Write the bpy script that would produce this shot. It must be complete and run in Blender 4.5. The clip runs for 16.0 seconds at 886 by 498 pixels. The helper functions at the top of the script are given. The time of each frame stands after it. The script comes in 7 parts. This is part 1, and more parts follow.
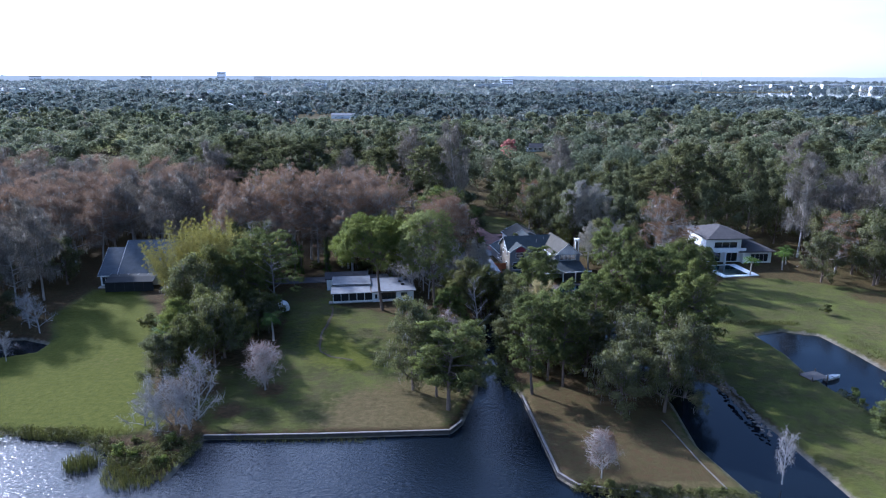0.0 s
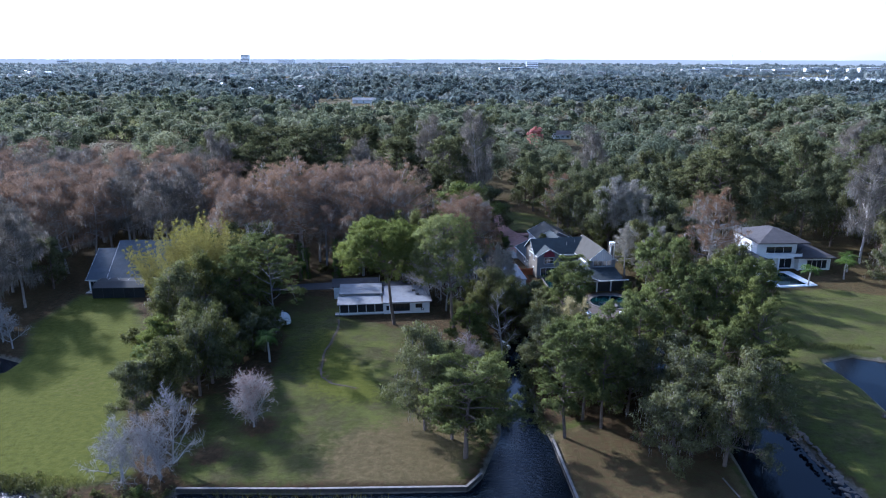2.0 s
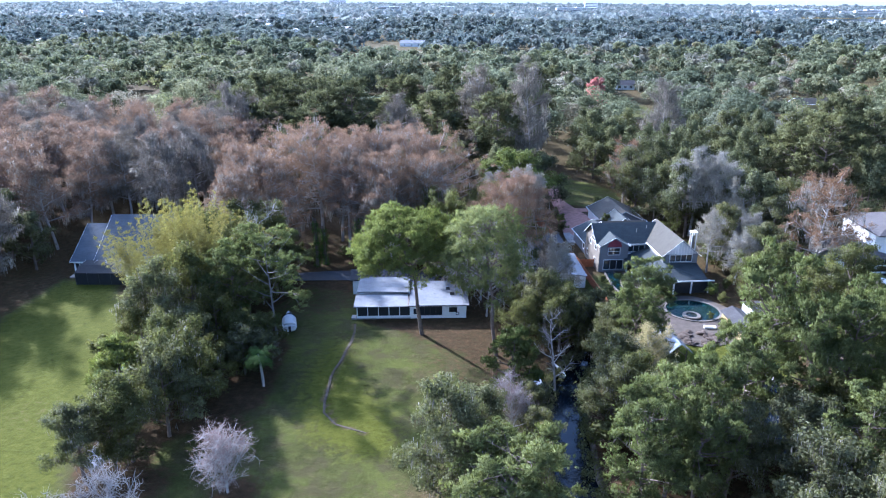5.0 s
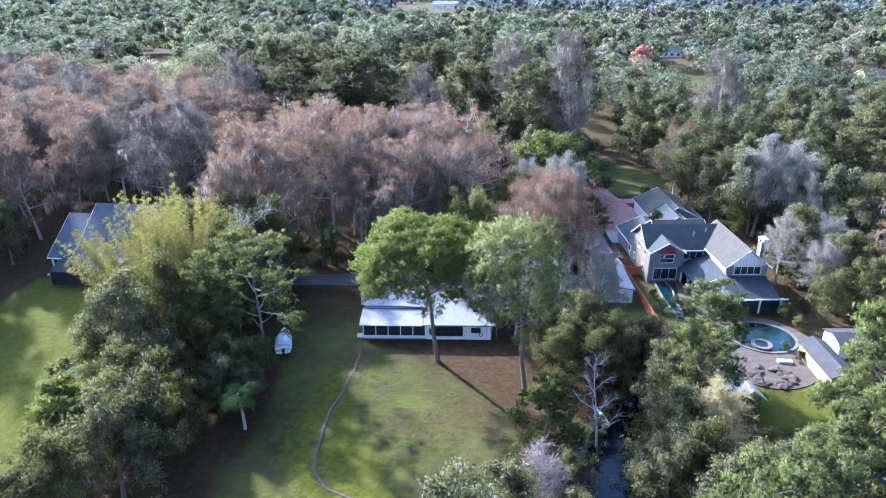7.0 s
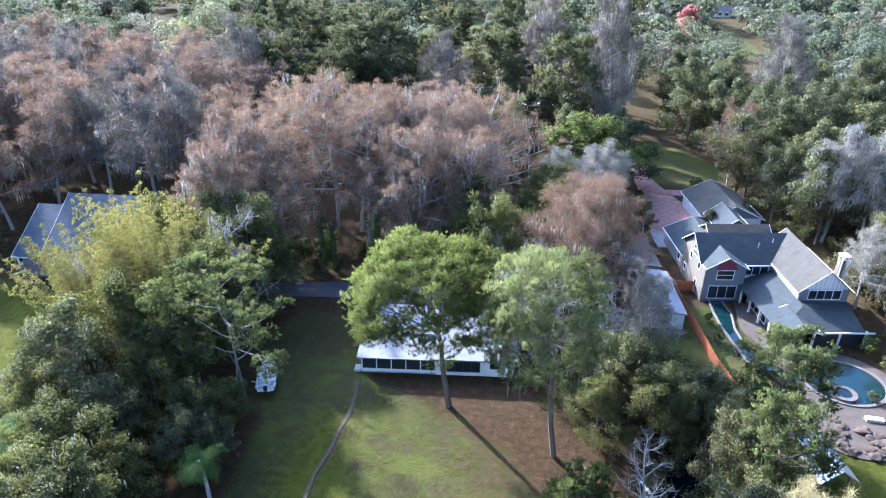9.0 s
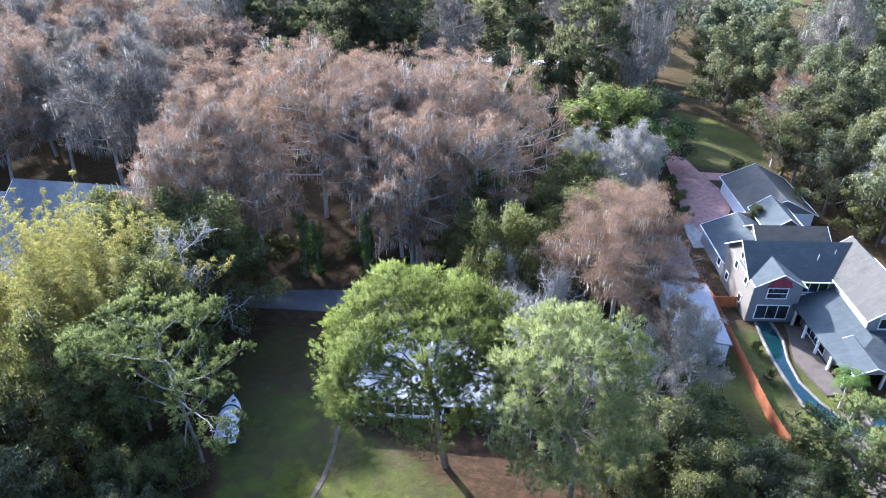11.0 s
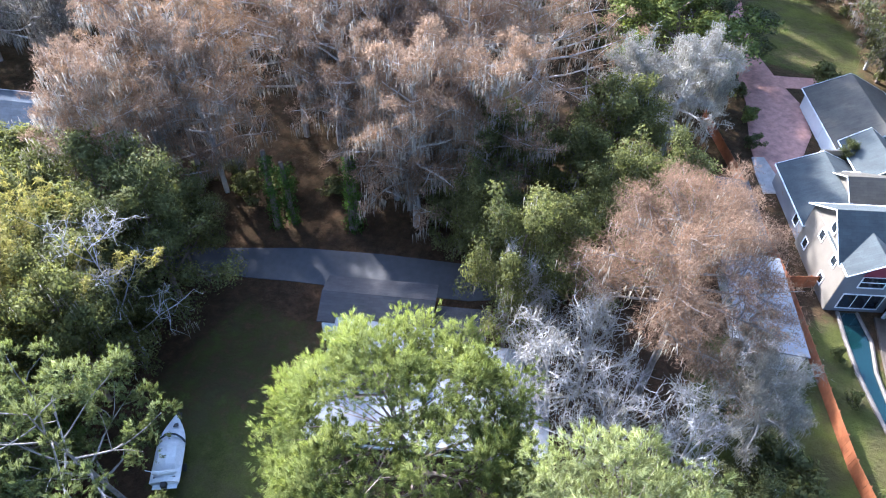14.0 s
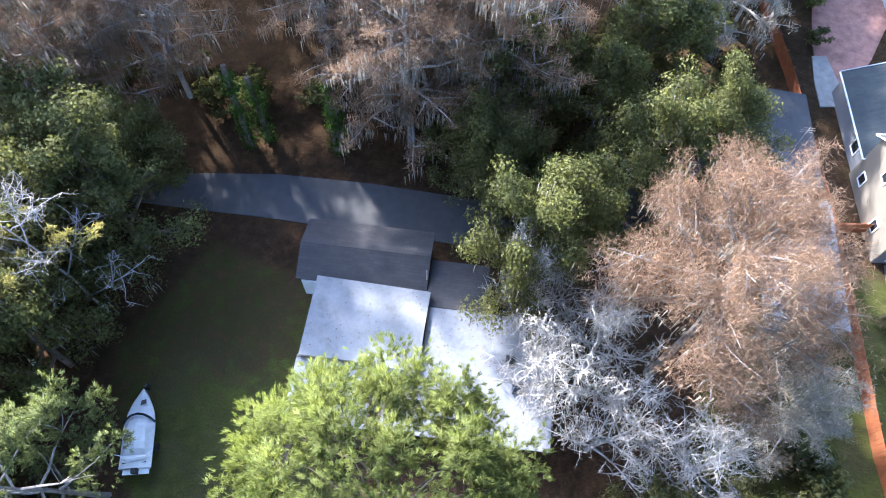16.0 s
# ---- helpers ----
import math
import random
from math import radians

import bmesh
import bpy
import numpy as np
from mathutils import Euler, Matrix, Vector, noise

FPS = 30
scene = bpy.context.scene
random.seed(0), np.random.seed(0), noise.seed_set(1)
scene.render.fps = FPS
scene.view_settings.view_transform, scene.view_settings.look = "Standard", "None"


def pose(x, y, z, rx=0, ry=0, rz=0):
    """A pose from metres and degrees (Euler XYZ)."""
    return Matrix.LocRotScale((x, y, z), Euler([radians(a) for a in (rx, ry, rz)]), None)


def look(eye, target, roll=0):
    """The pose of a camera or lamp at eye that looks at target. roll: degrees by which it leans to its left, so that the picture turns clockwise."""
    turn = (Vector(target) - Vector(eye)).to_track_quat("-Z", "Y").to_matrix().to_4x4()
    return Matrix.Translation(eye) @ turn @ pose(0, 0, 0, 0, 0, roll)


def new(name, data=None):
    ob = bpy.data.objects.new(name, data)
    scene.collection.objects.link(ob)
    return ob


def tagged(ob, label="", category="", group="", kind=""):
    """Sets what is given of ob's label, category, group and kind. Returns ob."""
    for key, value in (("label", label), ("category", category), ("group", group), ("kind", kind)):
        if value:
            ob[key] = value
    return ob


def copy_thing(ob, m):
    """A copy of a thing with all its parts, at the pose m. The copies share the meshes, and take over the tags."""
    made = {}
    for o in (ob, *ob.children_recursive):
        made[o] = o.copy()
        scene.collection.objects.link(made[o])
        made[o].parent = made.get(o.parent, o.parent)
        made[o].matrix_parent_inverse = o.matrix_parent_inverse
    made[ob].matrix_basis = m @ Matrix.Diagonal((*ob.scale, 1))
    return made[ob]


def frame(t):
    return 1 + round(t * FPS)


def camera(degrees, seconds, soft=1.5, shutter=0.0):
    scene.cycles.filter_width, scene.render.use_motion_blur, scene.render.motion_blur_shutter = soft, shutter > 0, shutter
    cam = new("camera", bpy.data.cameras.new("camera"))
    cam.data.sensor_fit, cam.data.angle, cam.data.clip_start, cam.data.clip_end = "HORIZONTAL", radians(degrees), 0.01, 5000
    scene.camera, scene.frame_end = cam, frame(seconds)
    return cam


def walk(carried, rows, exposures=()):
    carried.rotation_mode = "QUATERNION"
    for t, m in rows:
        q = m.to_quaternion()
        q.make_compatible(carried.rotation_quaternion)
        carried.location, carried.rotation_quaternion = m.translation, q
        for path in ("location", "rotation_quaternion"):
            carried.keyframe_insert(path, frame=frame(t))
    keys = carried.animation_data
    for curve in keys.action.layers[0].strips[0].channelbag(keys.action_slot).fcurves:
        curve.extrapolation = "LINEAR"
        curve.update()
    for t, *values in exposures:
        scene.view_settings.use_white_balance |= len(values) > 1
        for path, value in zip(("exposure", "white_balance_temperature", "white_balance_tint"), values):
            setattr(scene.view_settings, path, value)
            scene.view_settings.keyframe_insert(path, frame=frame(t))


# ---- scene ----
cam = camera(66.3, 16.0, soft=1.1)
METRES, EYE, TILT, LEAN, TURN = 150.0, 55.2, -14.5, -0.15, 0.0
ROWS = [
    (0.0, 0.0, 0.0, 0.0, -0.0, 0.0, 0.0),
    (0.5, 0.0012, 0.0294, 0.0082, 0.02, 0.0, 0.02),
    (1.0, 0.0022, 0.06, 0.0163, 0.18, -0.05, -0.01),
    (1.5, 0.0033, 0.0909, 0.0245, 1.03, -0.55, -0.22),
    (2.0, 0.0043, 0.1224, 0.033, 1.93, -1.33, -0.47),
    (2.5, 0.005, 0.1541, 0.0419, 2.81, -2.09, -0.73),
    (3.0, 0.0055, 0.1861, 0.0508, 3.6, -2.87, -0.94),
    (3.5, 0.0058, 0.2188, 0.0595, 4.25, -3.65, -1.12),
    (4.0, 0.0059, 0.2513, 0.0681, 4.89, -4.45, -1.3),
    (6.5, -0.0002, 0.4189, 0.1098, 8.03, -8.34, -2.24),
    (7.0, -0.0023, 0.4516, 0.1183, 8.82, -9.15, -2.46),
    (7.5, -0.0048, 0.4843, 0.1273, 9.58, -10.08, -2.66),
    (8.0, -0.0079, 0.5169, 0.136, 10.26, -10.98, -2.87),
    (8.5, -0.0112, 0.5487, 0.1449, 10.82, -11.91, -3.04),
    (9.0, -0.015, 0.5796, 0.1529, 11.21, -12.93, -3.18),
    (9.5, -0.019, 0.6102, 0.1616, 11.57, -14.07, -3.33),
    (10.0, -0.0233, 0.6403, 0.1698, 11.8, -15.18, -3.44),
    (12.5, -0.0469, 0.7798, 0.2078, 13.01, -24.04, -4.08),
    (13.0, -0.0519, 0.8064, 0.2144, 13.33, -26.75, -4.2),
    (13.5, -0.0572, 0.8329, 0.2215, 13.66, -29.53, -4.32),
    (14.0, -0.0625, 0.8589, 0.2284, 14.0, -32.33, -4.42),
    (14.5, -0.0683, 0.8845, 0.2352, 14.25, -35.4, -4.58),
    (15.0, -0.0738, 0.9097, 0.2419, 14.49, -38.91, -4.65),
    (15.5, -0.0792, 0.9348, 0.2488, 14.73, -43.62, -4.68),
    (16.0, -0.0851, 0.9593, 0.2553, 14.97, -48.34, -4.82),
]
EXPOSURES = [(0.0, 0.76, 5000, 18), (2.8, 0.90, 4980, 18), (4.2, 1.42, 5000, 18), (6.3, 2.01, 5060, 19), (8.0, 2.09, 5100, 18), (10.2, 2.18, 5200, 17), (12.3, 2.25, 5320, 17), (14.0, 2.42, 5520, 16), (16.0, 2.54, 5700, 15)]
walk(cam, [(t, pose(0, 0, EYE, TILT, LEAN, TURN) @ pose(METRES * x, METRES * y, METRES * z, 90 + pitch, roll, yaw)) for t, x, y, z, yaw, pitch, roll in ROWS],
     exposures=EXPOSURES)

# ---- light ----
SUN_EL, SUN_AZ = 29.0, -50.0          # degrees above the horizon; from straight ahead (y) to the right
world = bpy.data.worlds.new("world")
scene.world = world
world.use_nodes = True
wn = world.node_tree
sky = wn.nodes.new("ShaderNodeTexSky")
sky.sky_type, sky.sun_disc = "NISHITA", False
sky.sun_elevation, sky.sun_rotation = radians(SUN_EL), radians(SUN_AZ)
sky.air_density, sky.dust_density, sky.ozone_density = 1.0, 0.8, 2.0
# thin white cloud spread over most of the sky, with pale blue between
sky_way = wn.nodes.new("ShaderNodeTexCoord")
sky_map = wn.nodes.new("ShaderNodeMapping")
sky_map.inputs["Scale"].default_value = (1.0, 1.0, 5.0)
cloud = wn.nodes.new("ShaderNodeTexNoise")
cloud.inputs["Scale"].default_value, cloud.inputs["Detail"].default_value, cloud.inputs["Roughness"].default_value = 1.6, 5.0, 0.5
cloud_share = wn.nodes.new("ShaderNodeMapRange")
cloud_share.inputs["From Min"].default_value, cloud_share.inputs["From Max"].default_value = 0.0, 0.6
cloud_share.inputs["To Min"].default_value, cloud_share.inputs["To Max"].default_value = 0.0, 0.92
sky_mix = wn.nodes.new("ShaderNodeMix")
sky_mix.data_type = "RGBA"
sky_mix.inputs[7].default_value = (8.0, 8.5, 9.3, 1)
wn.links.new(sky_way.outputs["Generated"], sky_map.inputs["Vector"])
wn.links.new(sky_map.outputs["Vector"], cloud.inputs["Vector"])
# more cloud towards the sun's side
sky_side = wn.nodes.new("ShaderNodeVectorMath")
sky_side.operation = "DOT_PRODUCT"
sky_side.inputs[1].default_value = (-1.0, 0.45, -1.7)
wn.links.new(sky_way.outputs["Generated"], sky_side.inputs[0])
cloud_sum = wn.nodes.new("ShaderNodeMath")
wn.links.new(cloud.outputs["Fac"], cloud_sum.inputs[0])
wn.links.new(sky_side.outputs["Value"], cloud_sum.inputs[1])
wn.links.new(cloud_sum.outputs[0], cloud_share.inputs["Value"])
wn.links.new(cloud_share.outputs["Result"], sky_mix.inputs[0])
wn.links.new(sky.outputs["Color"], sky_mix.inputs[6])
# the thin cloud glows round the veiled sun
sun_way = (math.sin(radians(SUN_AZ)) * math.cos(radians(SUN_EL)), math.cos(radians(SUN_AZ)) * math.cos(radians(SUN_EL)), math.sin(radians(SUN_EL)))
sun_near = wn.nodes.new("ShaderNodeVectorMath")
sun_near.operation = "DOT_PRODUCT"
sun_near.inputs[1].default_value = sun_way
wn.links.new(sky_way.outputs["Generated"], sun_near.inputs[0])
sun_glow = wn.nodes.new("ShaderNodeMapRange")
sun_glow.interpolation_type = "SMOOTHERSTEP"
sun_glow.inputs["From Min"].default_value, sun_glow.inputs["From Max"].default_value = 0.5, 1.0
sun_glow.inputs["To Min"].default_value, sun_glow.inputs["To Max"].default_value = 1.0, 4.0
wn.links.new(sun_near.outputs["Value"], sun_glow.inputs["Value"])
sky_lift = wn.nodes.new("ShaderNodeVectorMath")
sky_lift.operation = "SCALE"
wn.links.new(sky_mix.outputs[2], sky_lift.inputs[0])
wn.links.new(sun_glow.outputs["Result"], sky_lift.inputs["Scale"])
wn.links.new(sky_lift.outputs["Vector"], wn.nodes["Background"].inputs["Color"])
wn.nodes["Background"].inputs["Strength"].default_value = 0.115
sun = new("sun", bpy.data.lights.new("sun", "SUN"))
sun.data.energy, sun.data.angle, sun.data.color = 5.4, radians(1.6), (1.0, 0.94, 0.84)
sd = Vector((math.sin(radians(SUN_AZ)) * math.cos(radians(SUN_EL)), math.cos(radians(SUN_AZ)) * math.cos(radians(SUN_EL)), math.sin(radians(SUN_EL))))
sun.matrix_world = look(sd * 100, (0, 0, 0))


# ---- materials ----
def nodes(name, rough=0.8, metal=0.0):
    m = bpy.data.materials.new(name)
    m.use_nodes = True
    b = m.node_tree.nodes["Principled BSDF"]
    b.inputs["Roughness"].default_value, b.inputs["Metallic"].default_value = rough, metal
    return m, m.node_tree, b


def ramp(t, fac, stops):
    r = t.nodes.new("ShaderNodeValToRGB")
    e = r.color_ramp.elements
    while len(e) < len(stops):
        e.new(0.5)
    for k, (p, c) in zip(e, stops):
        k.position, k.color = p, (*c, 1)
    t.links.new(fac, r.inputs["Fac"])
    return r.outputs["Color"]


def noise_fac(t, scale, detail=4.0, rough=0.55, stretch=(1, 1, 1), world_space=True):
    g = t.nodes.new("ShaderNodeNewGeometry") if world_space else t.nodes.new("ShaderNodeTexCoord")
    mp = t.nodes.new("ShaderNodeMapping")
    mp.inputs["Scale"].default_value = stretch
    t.links.new(g.outputs["Position" if world_space else "Object"], mp.inputs["Vector"])
    n = t.nodes.new("ShaderNodeTexNoise")
    n.inputs["Scale"].default_value, n.inputs["Detail"].default_value, n.inputs["Roughness"].default_value = scale, detail, rough
    t.links.new(mp.outputs["Vector"], n.inputs["Vector"])
    return n.outputs["Fac"]


def mix(t, fac, a, b, kind="MIX"):
    n = t.nodes.new("ShaderNodeMix")
    n.data_type, n.blend_type = "RGBA", kind
    for sock, v in ((n.inputs[0], fac), (n.inputs[6], a), (n.inputs[7], b)):
        if isinstance(v, (int, float)):
            sock.default_value = v
        elif isinstance(v, tuple):
            sock.default_value = (*v, 1)
        else:
            t.links.new(v, sock)
    return n.outputs[2]


def bump(t, b, height, strength=0.4, distance=0.05):
    n = t.nodes.new("ShaderNodeBump")
    n.inputs["Strength"].default_value, n.inputs["Distance"].default_value = strength, distance
    t.links.new(height, n.inputs["Height"])
    t.links.new(n.outputs["Normal"], b.inputs["Normal"])


def plain(name, c, rough=0.7, metal=0.0, var=0.18, scale=1.2, grain=12.0, dirt=None):
    """A surface of one colour with broad stains and fine grain."""
    m, t, b = nodes(name, rough, metal)
    b.inputs["Specular IOR Level"].default_value = 0.3
    lo = tuple(v * (1 - var) for v in c)
    hi = tuple(min(1, v * (1 + var)) for v in c)
    col = ramp(t, noise_fac(t, scale), [(0.3, lo), (0.7, hi)])
    fine = noise_fac(t, grain, 3)
    col = mix(t, 0.25, col, ramp(t, fine, [(0.3, tuple(v * 0.6 for v in c)), (0.7, hi)]))
    if dirt:
        col = mix(t, ramp(t, noise_fac(t, 0.5, 6, 0.7), [(0.5, (0, 0, 0)), (0.68, (1, 1, 1))]), col, dirt)
    t.links.new(col, b.inputs["Base Color"])
    bump(t, b, fine, 0.2, 0.02)
    return m


def leaf(name, dark, mid, light, through_light=0.35, rough=0.7, glow=(1.1, 1.15, 0.6)):
    """Foliage: each leaf its own tint, each tree a slight cast, light passing through."""
    m, t, b = nodes(name, rough)
    dark, light = (tuple(c + (v - c) * 0.55 for v, c in zip(end, mid)) for end in (dark, light))
    geo, info = t.nodes.new("ShaderNodeNewGeometry"), t.nodes.new("ShaderNodeObjectInfo")
    col = ramp(t, geo.outputs["Random Per Island"], [(0.0, dark), (0.5, mid), (1.0, light)])
    cast = ramp(t, info.outputs["Random"], [(0.0, (0.84, 0.85, 0.85)), (0.5, (1, 1, 1)), (1.0, (1.12, 1.07, 0.95))])
    col = mix(t, 1.0, col, cast, "MULTIPLY")
    col = mix(t, 0.5, col, mix(t, 1.0, col, ramp(t, noise_fac(t, 0.5, 2), [(0.3, (0.55, 0.6, 0.6)), (0.7, (1.3, 1.25, 1.1))]), "MULTIPLY"))
    col = mix(t, 0.45, col, mix(t, 1.0, col, ramp(t, noise_fac(t, 2.2, 2), [(0.3, (0.5, 0.55, 0.55)), (0.7, (1.4, 1.35, 1.2))]), "MULTIPLY"))
    t.links.new(col, b.inputs["Base Color"])
    b.inputs["Specular IOR Level"].default_value = 0.06
    tr = t.nodes.new("ShaderNodeBsdfTranslucent")
    t.links.new(mix(t, 1.0, col, glow, "MULTIPLY"), tr.inputs["Color"])
    ms = t.nodes.new("ShaderNodeMixShader")
    ms.inputs["Fac"].default_value = through_light
    t.links.new(b.outputs["BSDF"], ms.inputs[1])
    t.links.new(tr.outputs["BSDF"], ms.inputs[2])
    t.links.new(ms.outputs["Shader"], t.nodes["Material Output"].inputs["Surface"])
    return m


PINE = leaf("pine_needles", (0.0764, 0.0959, 0.0336), (0.144, 0.17, 0.0599), (0.25, 0.278, 0.108), 0.38)
PALEPINE = leaf("pale_pine_needles", (0.133, 0.147, 0.0657), (0.22, 0.238, 0.114), (0.331, 0.35, 0.188), 0.4)
OLDPINE = leaf("dull_pine_needles", (0.0765, 0.0911, 0.04), (0.135, 0.155, 0.066), (0.225, 0.249, 0.112), 0.32)
OAK = leaf("oak_leaves", (0.0716, 0.0774, 0.0342), (0.129, 0.134, 0.0581), (0.21, 0.212, 0.0954), 0.48, glow=(0.963, 0.99, 0.599))
OAKGREY = leaf("grey_oak_leaves", (0.0777, 0.081, 0.0462), (0.13, 0.132, 0.0761), (0.201, 0.201, 0.121), 0.42)
BRIGHT = leaf("bright_leaves", (0.0945, 0.115, 0.037), (0.158, 0.182, 0.058), (0.263, 0.276, 0.1), 0.36)
BAMBOO = leaf("bamboo_leaves", (0.18, 0.16, 0.0602), (0.297, 0.26, 0.105), (0.423, 0.365, 0.172), 0.35)
PALM = leaf("palm_fronds", (0.045, 0.08, 0.02), (0.075, 0.125, 0.03), (0.15, 0.195, 0.055), 0.35)
REDTWIG = leaf("cypress_needles_winter", (0.158, 0.0989, 0.0678), (0.247, 0.165, 0.118), (0.378, 0.27, 0.202), 0.35, glow=(1, 1, 1))
RUST = leaf("rust_needles", (0.129, 0.0804, 0.0553), (0.212, 0.134, 0.0923), (0.304, 0.219, 0.158), 0.35, glow=(1, 1, 1))
GREYTWIG = leaf("grey_twigs", (0.113, 0.0979, 0.0842), (0.175, 0.152, 0.132), (0.262, 0.231, 0.203), 0.22, glow=(1, 1, 1))
WHITETWIG = leaf("lichen_white_twigs", (0.197, 0.182, 0.164), (0.282, 0.264, 0.24), (0.376, 0.357, 0.325), 0.24, glow=(1, 1, 1))
PINKTWIG = leaf("budding_twigs", (0.22, 0.15, 0.14), (0.32, 0.23, 0.215), (0.45, 0.35, 0.33), 0.25, glow=(1, 1, 1))
TANTWIG = leaf("pale_budding_twigs", (0.28, 0.24, 0.13), (0.4, 0.36, 0.21), (0.52, 0.47, 0.3), 0.3, glow=(1, 1, 1))
MOSS = leaf("hanging_moss", (0.165, 0.15, 0.138), (0.265, 0.244, 0.228), (0.42, 0.393, 0.37), 0.36, glow=(1, 1, 1))
PALEMOSS = leaf("whitish_hanging_moss", (0.24, 0.225, 0.2), (0.36, 0.34, 0.31), (0.5, 0.475, 0.44), 0.36, glow=(1, 1, 1))
DARKNEEDLE = leaf("dark_conifer_needles", (0.03, 0.042, 0.024), (0.055, 0.072, 0.04), (0.095, 0.115, 0.062), 0.2)
REDLEAF = leaf("red_leaves", (0.36, 0.13, 0.12), (0.48, 0.2, 0.185), (0.58, 0.3, 0.27), 0.35, glow=(1, 1, 1))
GREYBARK = plain("grey_flaking_bark", (0.168, 0.15, 0.136), 0.9, var=0.45, scale=3.0)
BARK = plain("bark", (0.13, 0.1, 0.08), 0.9, var=0.35, scale=2.0)
WHITEBARK = plain("lichen_white_bark", (0.31, 0.292, 0.28), 0.9, var=0.3, scale=2.0)
PALEBARK = plain("pale_bark", (0.36, 0.33, 0.3), 0.9, var=0.3, scale=2.0)
REED = leaf("reeds", (0.06, 0.062, 0.025), (0.105, 0.105, 0.042), (0.185, 0.165, 0.075), 0.25)
IVY = leaf("ivy", (0.03, 0.06, 0.015), (0.06, 0.11, 0.025), (0.12, 0.18, 0.04), 0.25)


def woods_material(name, stops, cell, haze_glow=None):
    """Leaves of a wood: the mesh attribute "kind_of_tree" tells which of the colours a tree has."""
    m, t, b = nodes(name, 0.6)
    geo = t.nodes.new("ShaderNodeNewGeometry")
    v = t.nodes.new("ShaderNodeAttribute")
    v.attribute_name = "kind_of_tree"
    col = ramp(t, v.outputs["Fac"], stops)
    col = mix(t, 1.0, col, ramp(t, geo.outputs["Random Per Island"], [(0.0, (0.88, 0.88, 0.88)), (1.0, (1.12, 1.12, 1.12))]), "MULTIPLY")
    col = mix(t, 1.0, col, ramp(t, noise_fac(t, cell * 0.12, 3), [(0.35, (0.72, 0.78, 0.84)), (0.65, (1.28, 1.22, 1.1))]), "MULTIPLY")
    t.links.new(col, b.inputs["Base Color"])
    b.inputs["Specular IOR Level"].default_value = 0.12
    b.inputs["Roughness"].default_value = 0.85
    # leaf emission that stands in for distance haze
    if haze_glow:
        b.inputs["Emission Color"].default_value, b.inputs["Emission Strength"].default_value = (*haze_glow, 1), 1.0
    tr = t.nodes.new("ShaderNodeBsdfTranslucent")
    t.links.new(col, tr.inputs["Color"])
    ms = t.nodes.new("ShaderNodeMixShader")
    ms.inputs["Fac"].default_value = 0.5
    t.links.new(b.outputs["BSDF"], ms.inputs[1])
    t.links.new(tr.outputs["BSDF"], ms.inputs[2])
    t.links.new(ms.outputs["Shader"], t.nodes["Material Output"].inputs["Surface"])
    return m


MIDWOODS = woods_material("mixed_woods", [(0.0, (0.0764, 0.0901, 0.0508)), (0.25, (0.112, 0.125, 0.0717)), (0.5, (0.138, 0.153, 0.0884)), (0.72, (0.17, 0.179, 0.107)), (0.84, (0.21, 0.198, 0.159)), (0.93, (0.186, 0.205, 0.0851)), (1.0, (0.224, 0.18, 0.146))], 0.065)
WOODOAK = leaf("oak_leaves_in_the_woods", (0.0697, 0.0774, 0.0416), (0.123, 0.132, 0.0744), (0.198, 0.203, 0.12), 0.42, glow=(0.893, 0.903, 0.64))
# Distance haze is put into these leaf colours as a blue shift.
FARWOODS = woods_material("far_woods_haze_tint", [(0.0, (0.0755, 0.097, 0.0889)), (0.4, (0.0989, 0.123, 0.113)), (0.8, (0.124, 0.145, 0.132)), (1.0, (0.151, 0.159, 0.15))], 0.03)

# Paler, bluer leaves with a faint emission imitate haze at the horizon.
HAZEWOODS = woods_material("horizon_woods_haze_glow", [(0.0, (0.0913, 0.114, 0.11)), (0.4, (0.126, 0.149, 0.141)), (0.8, (0.165, 0.183, 0.17)), (1.0, (0.203, 0.201, 0.193))], 0.03, (0.056, 0.0679, 0.074))


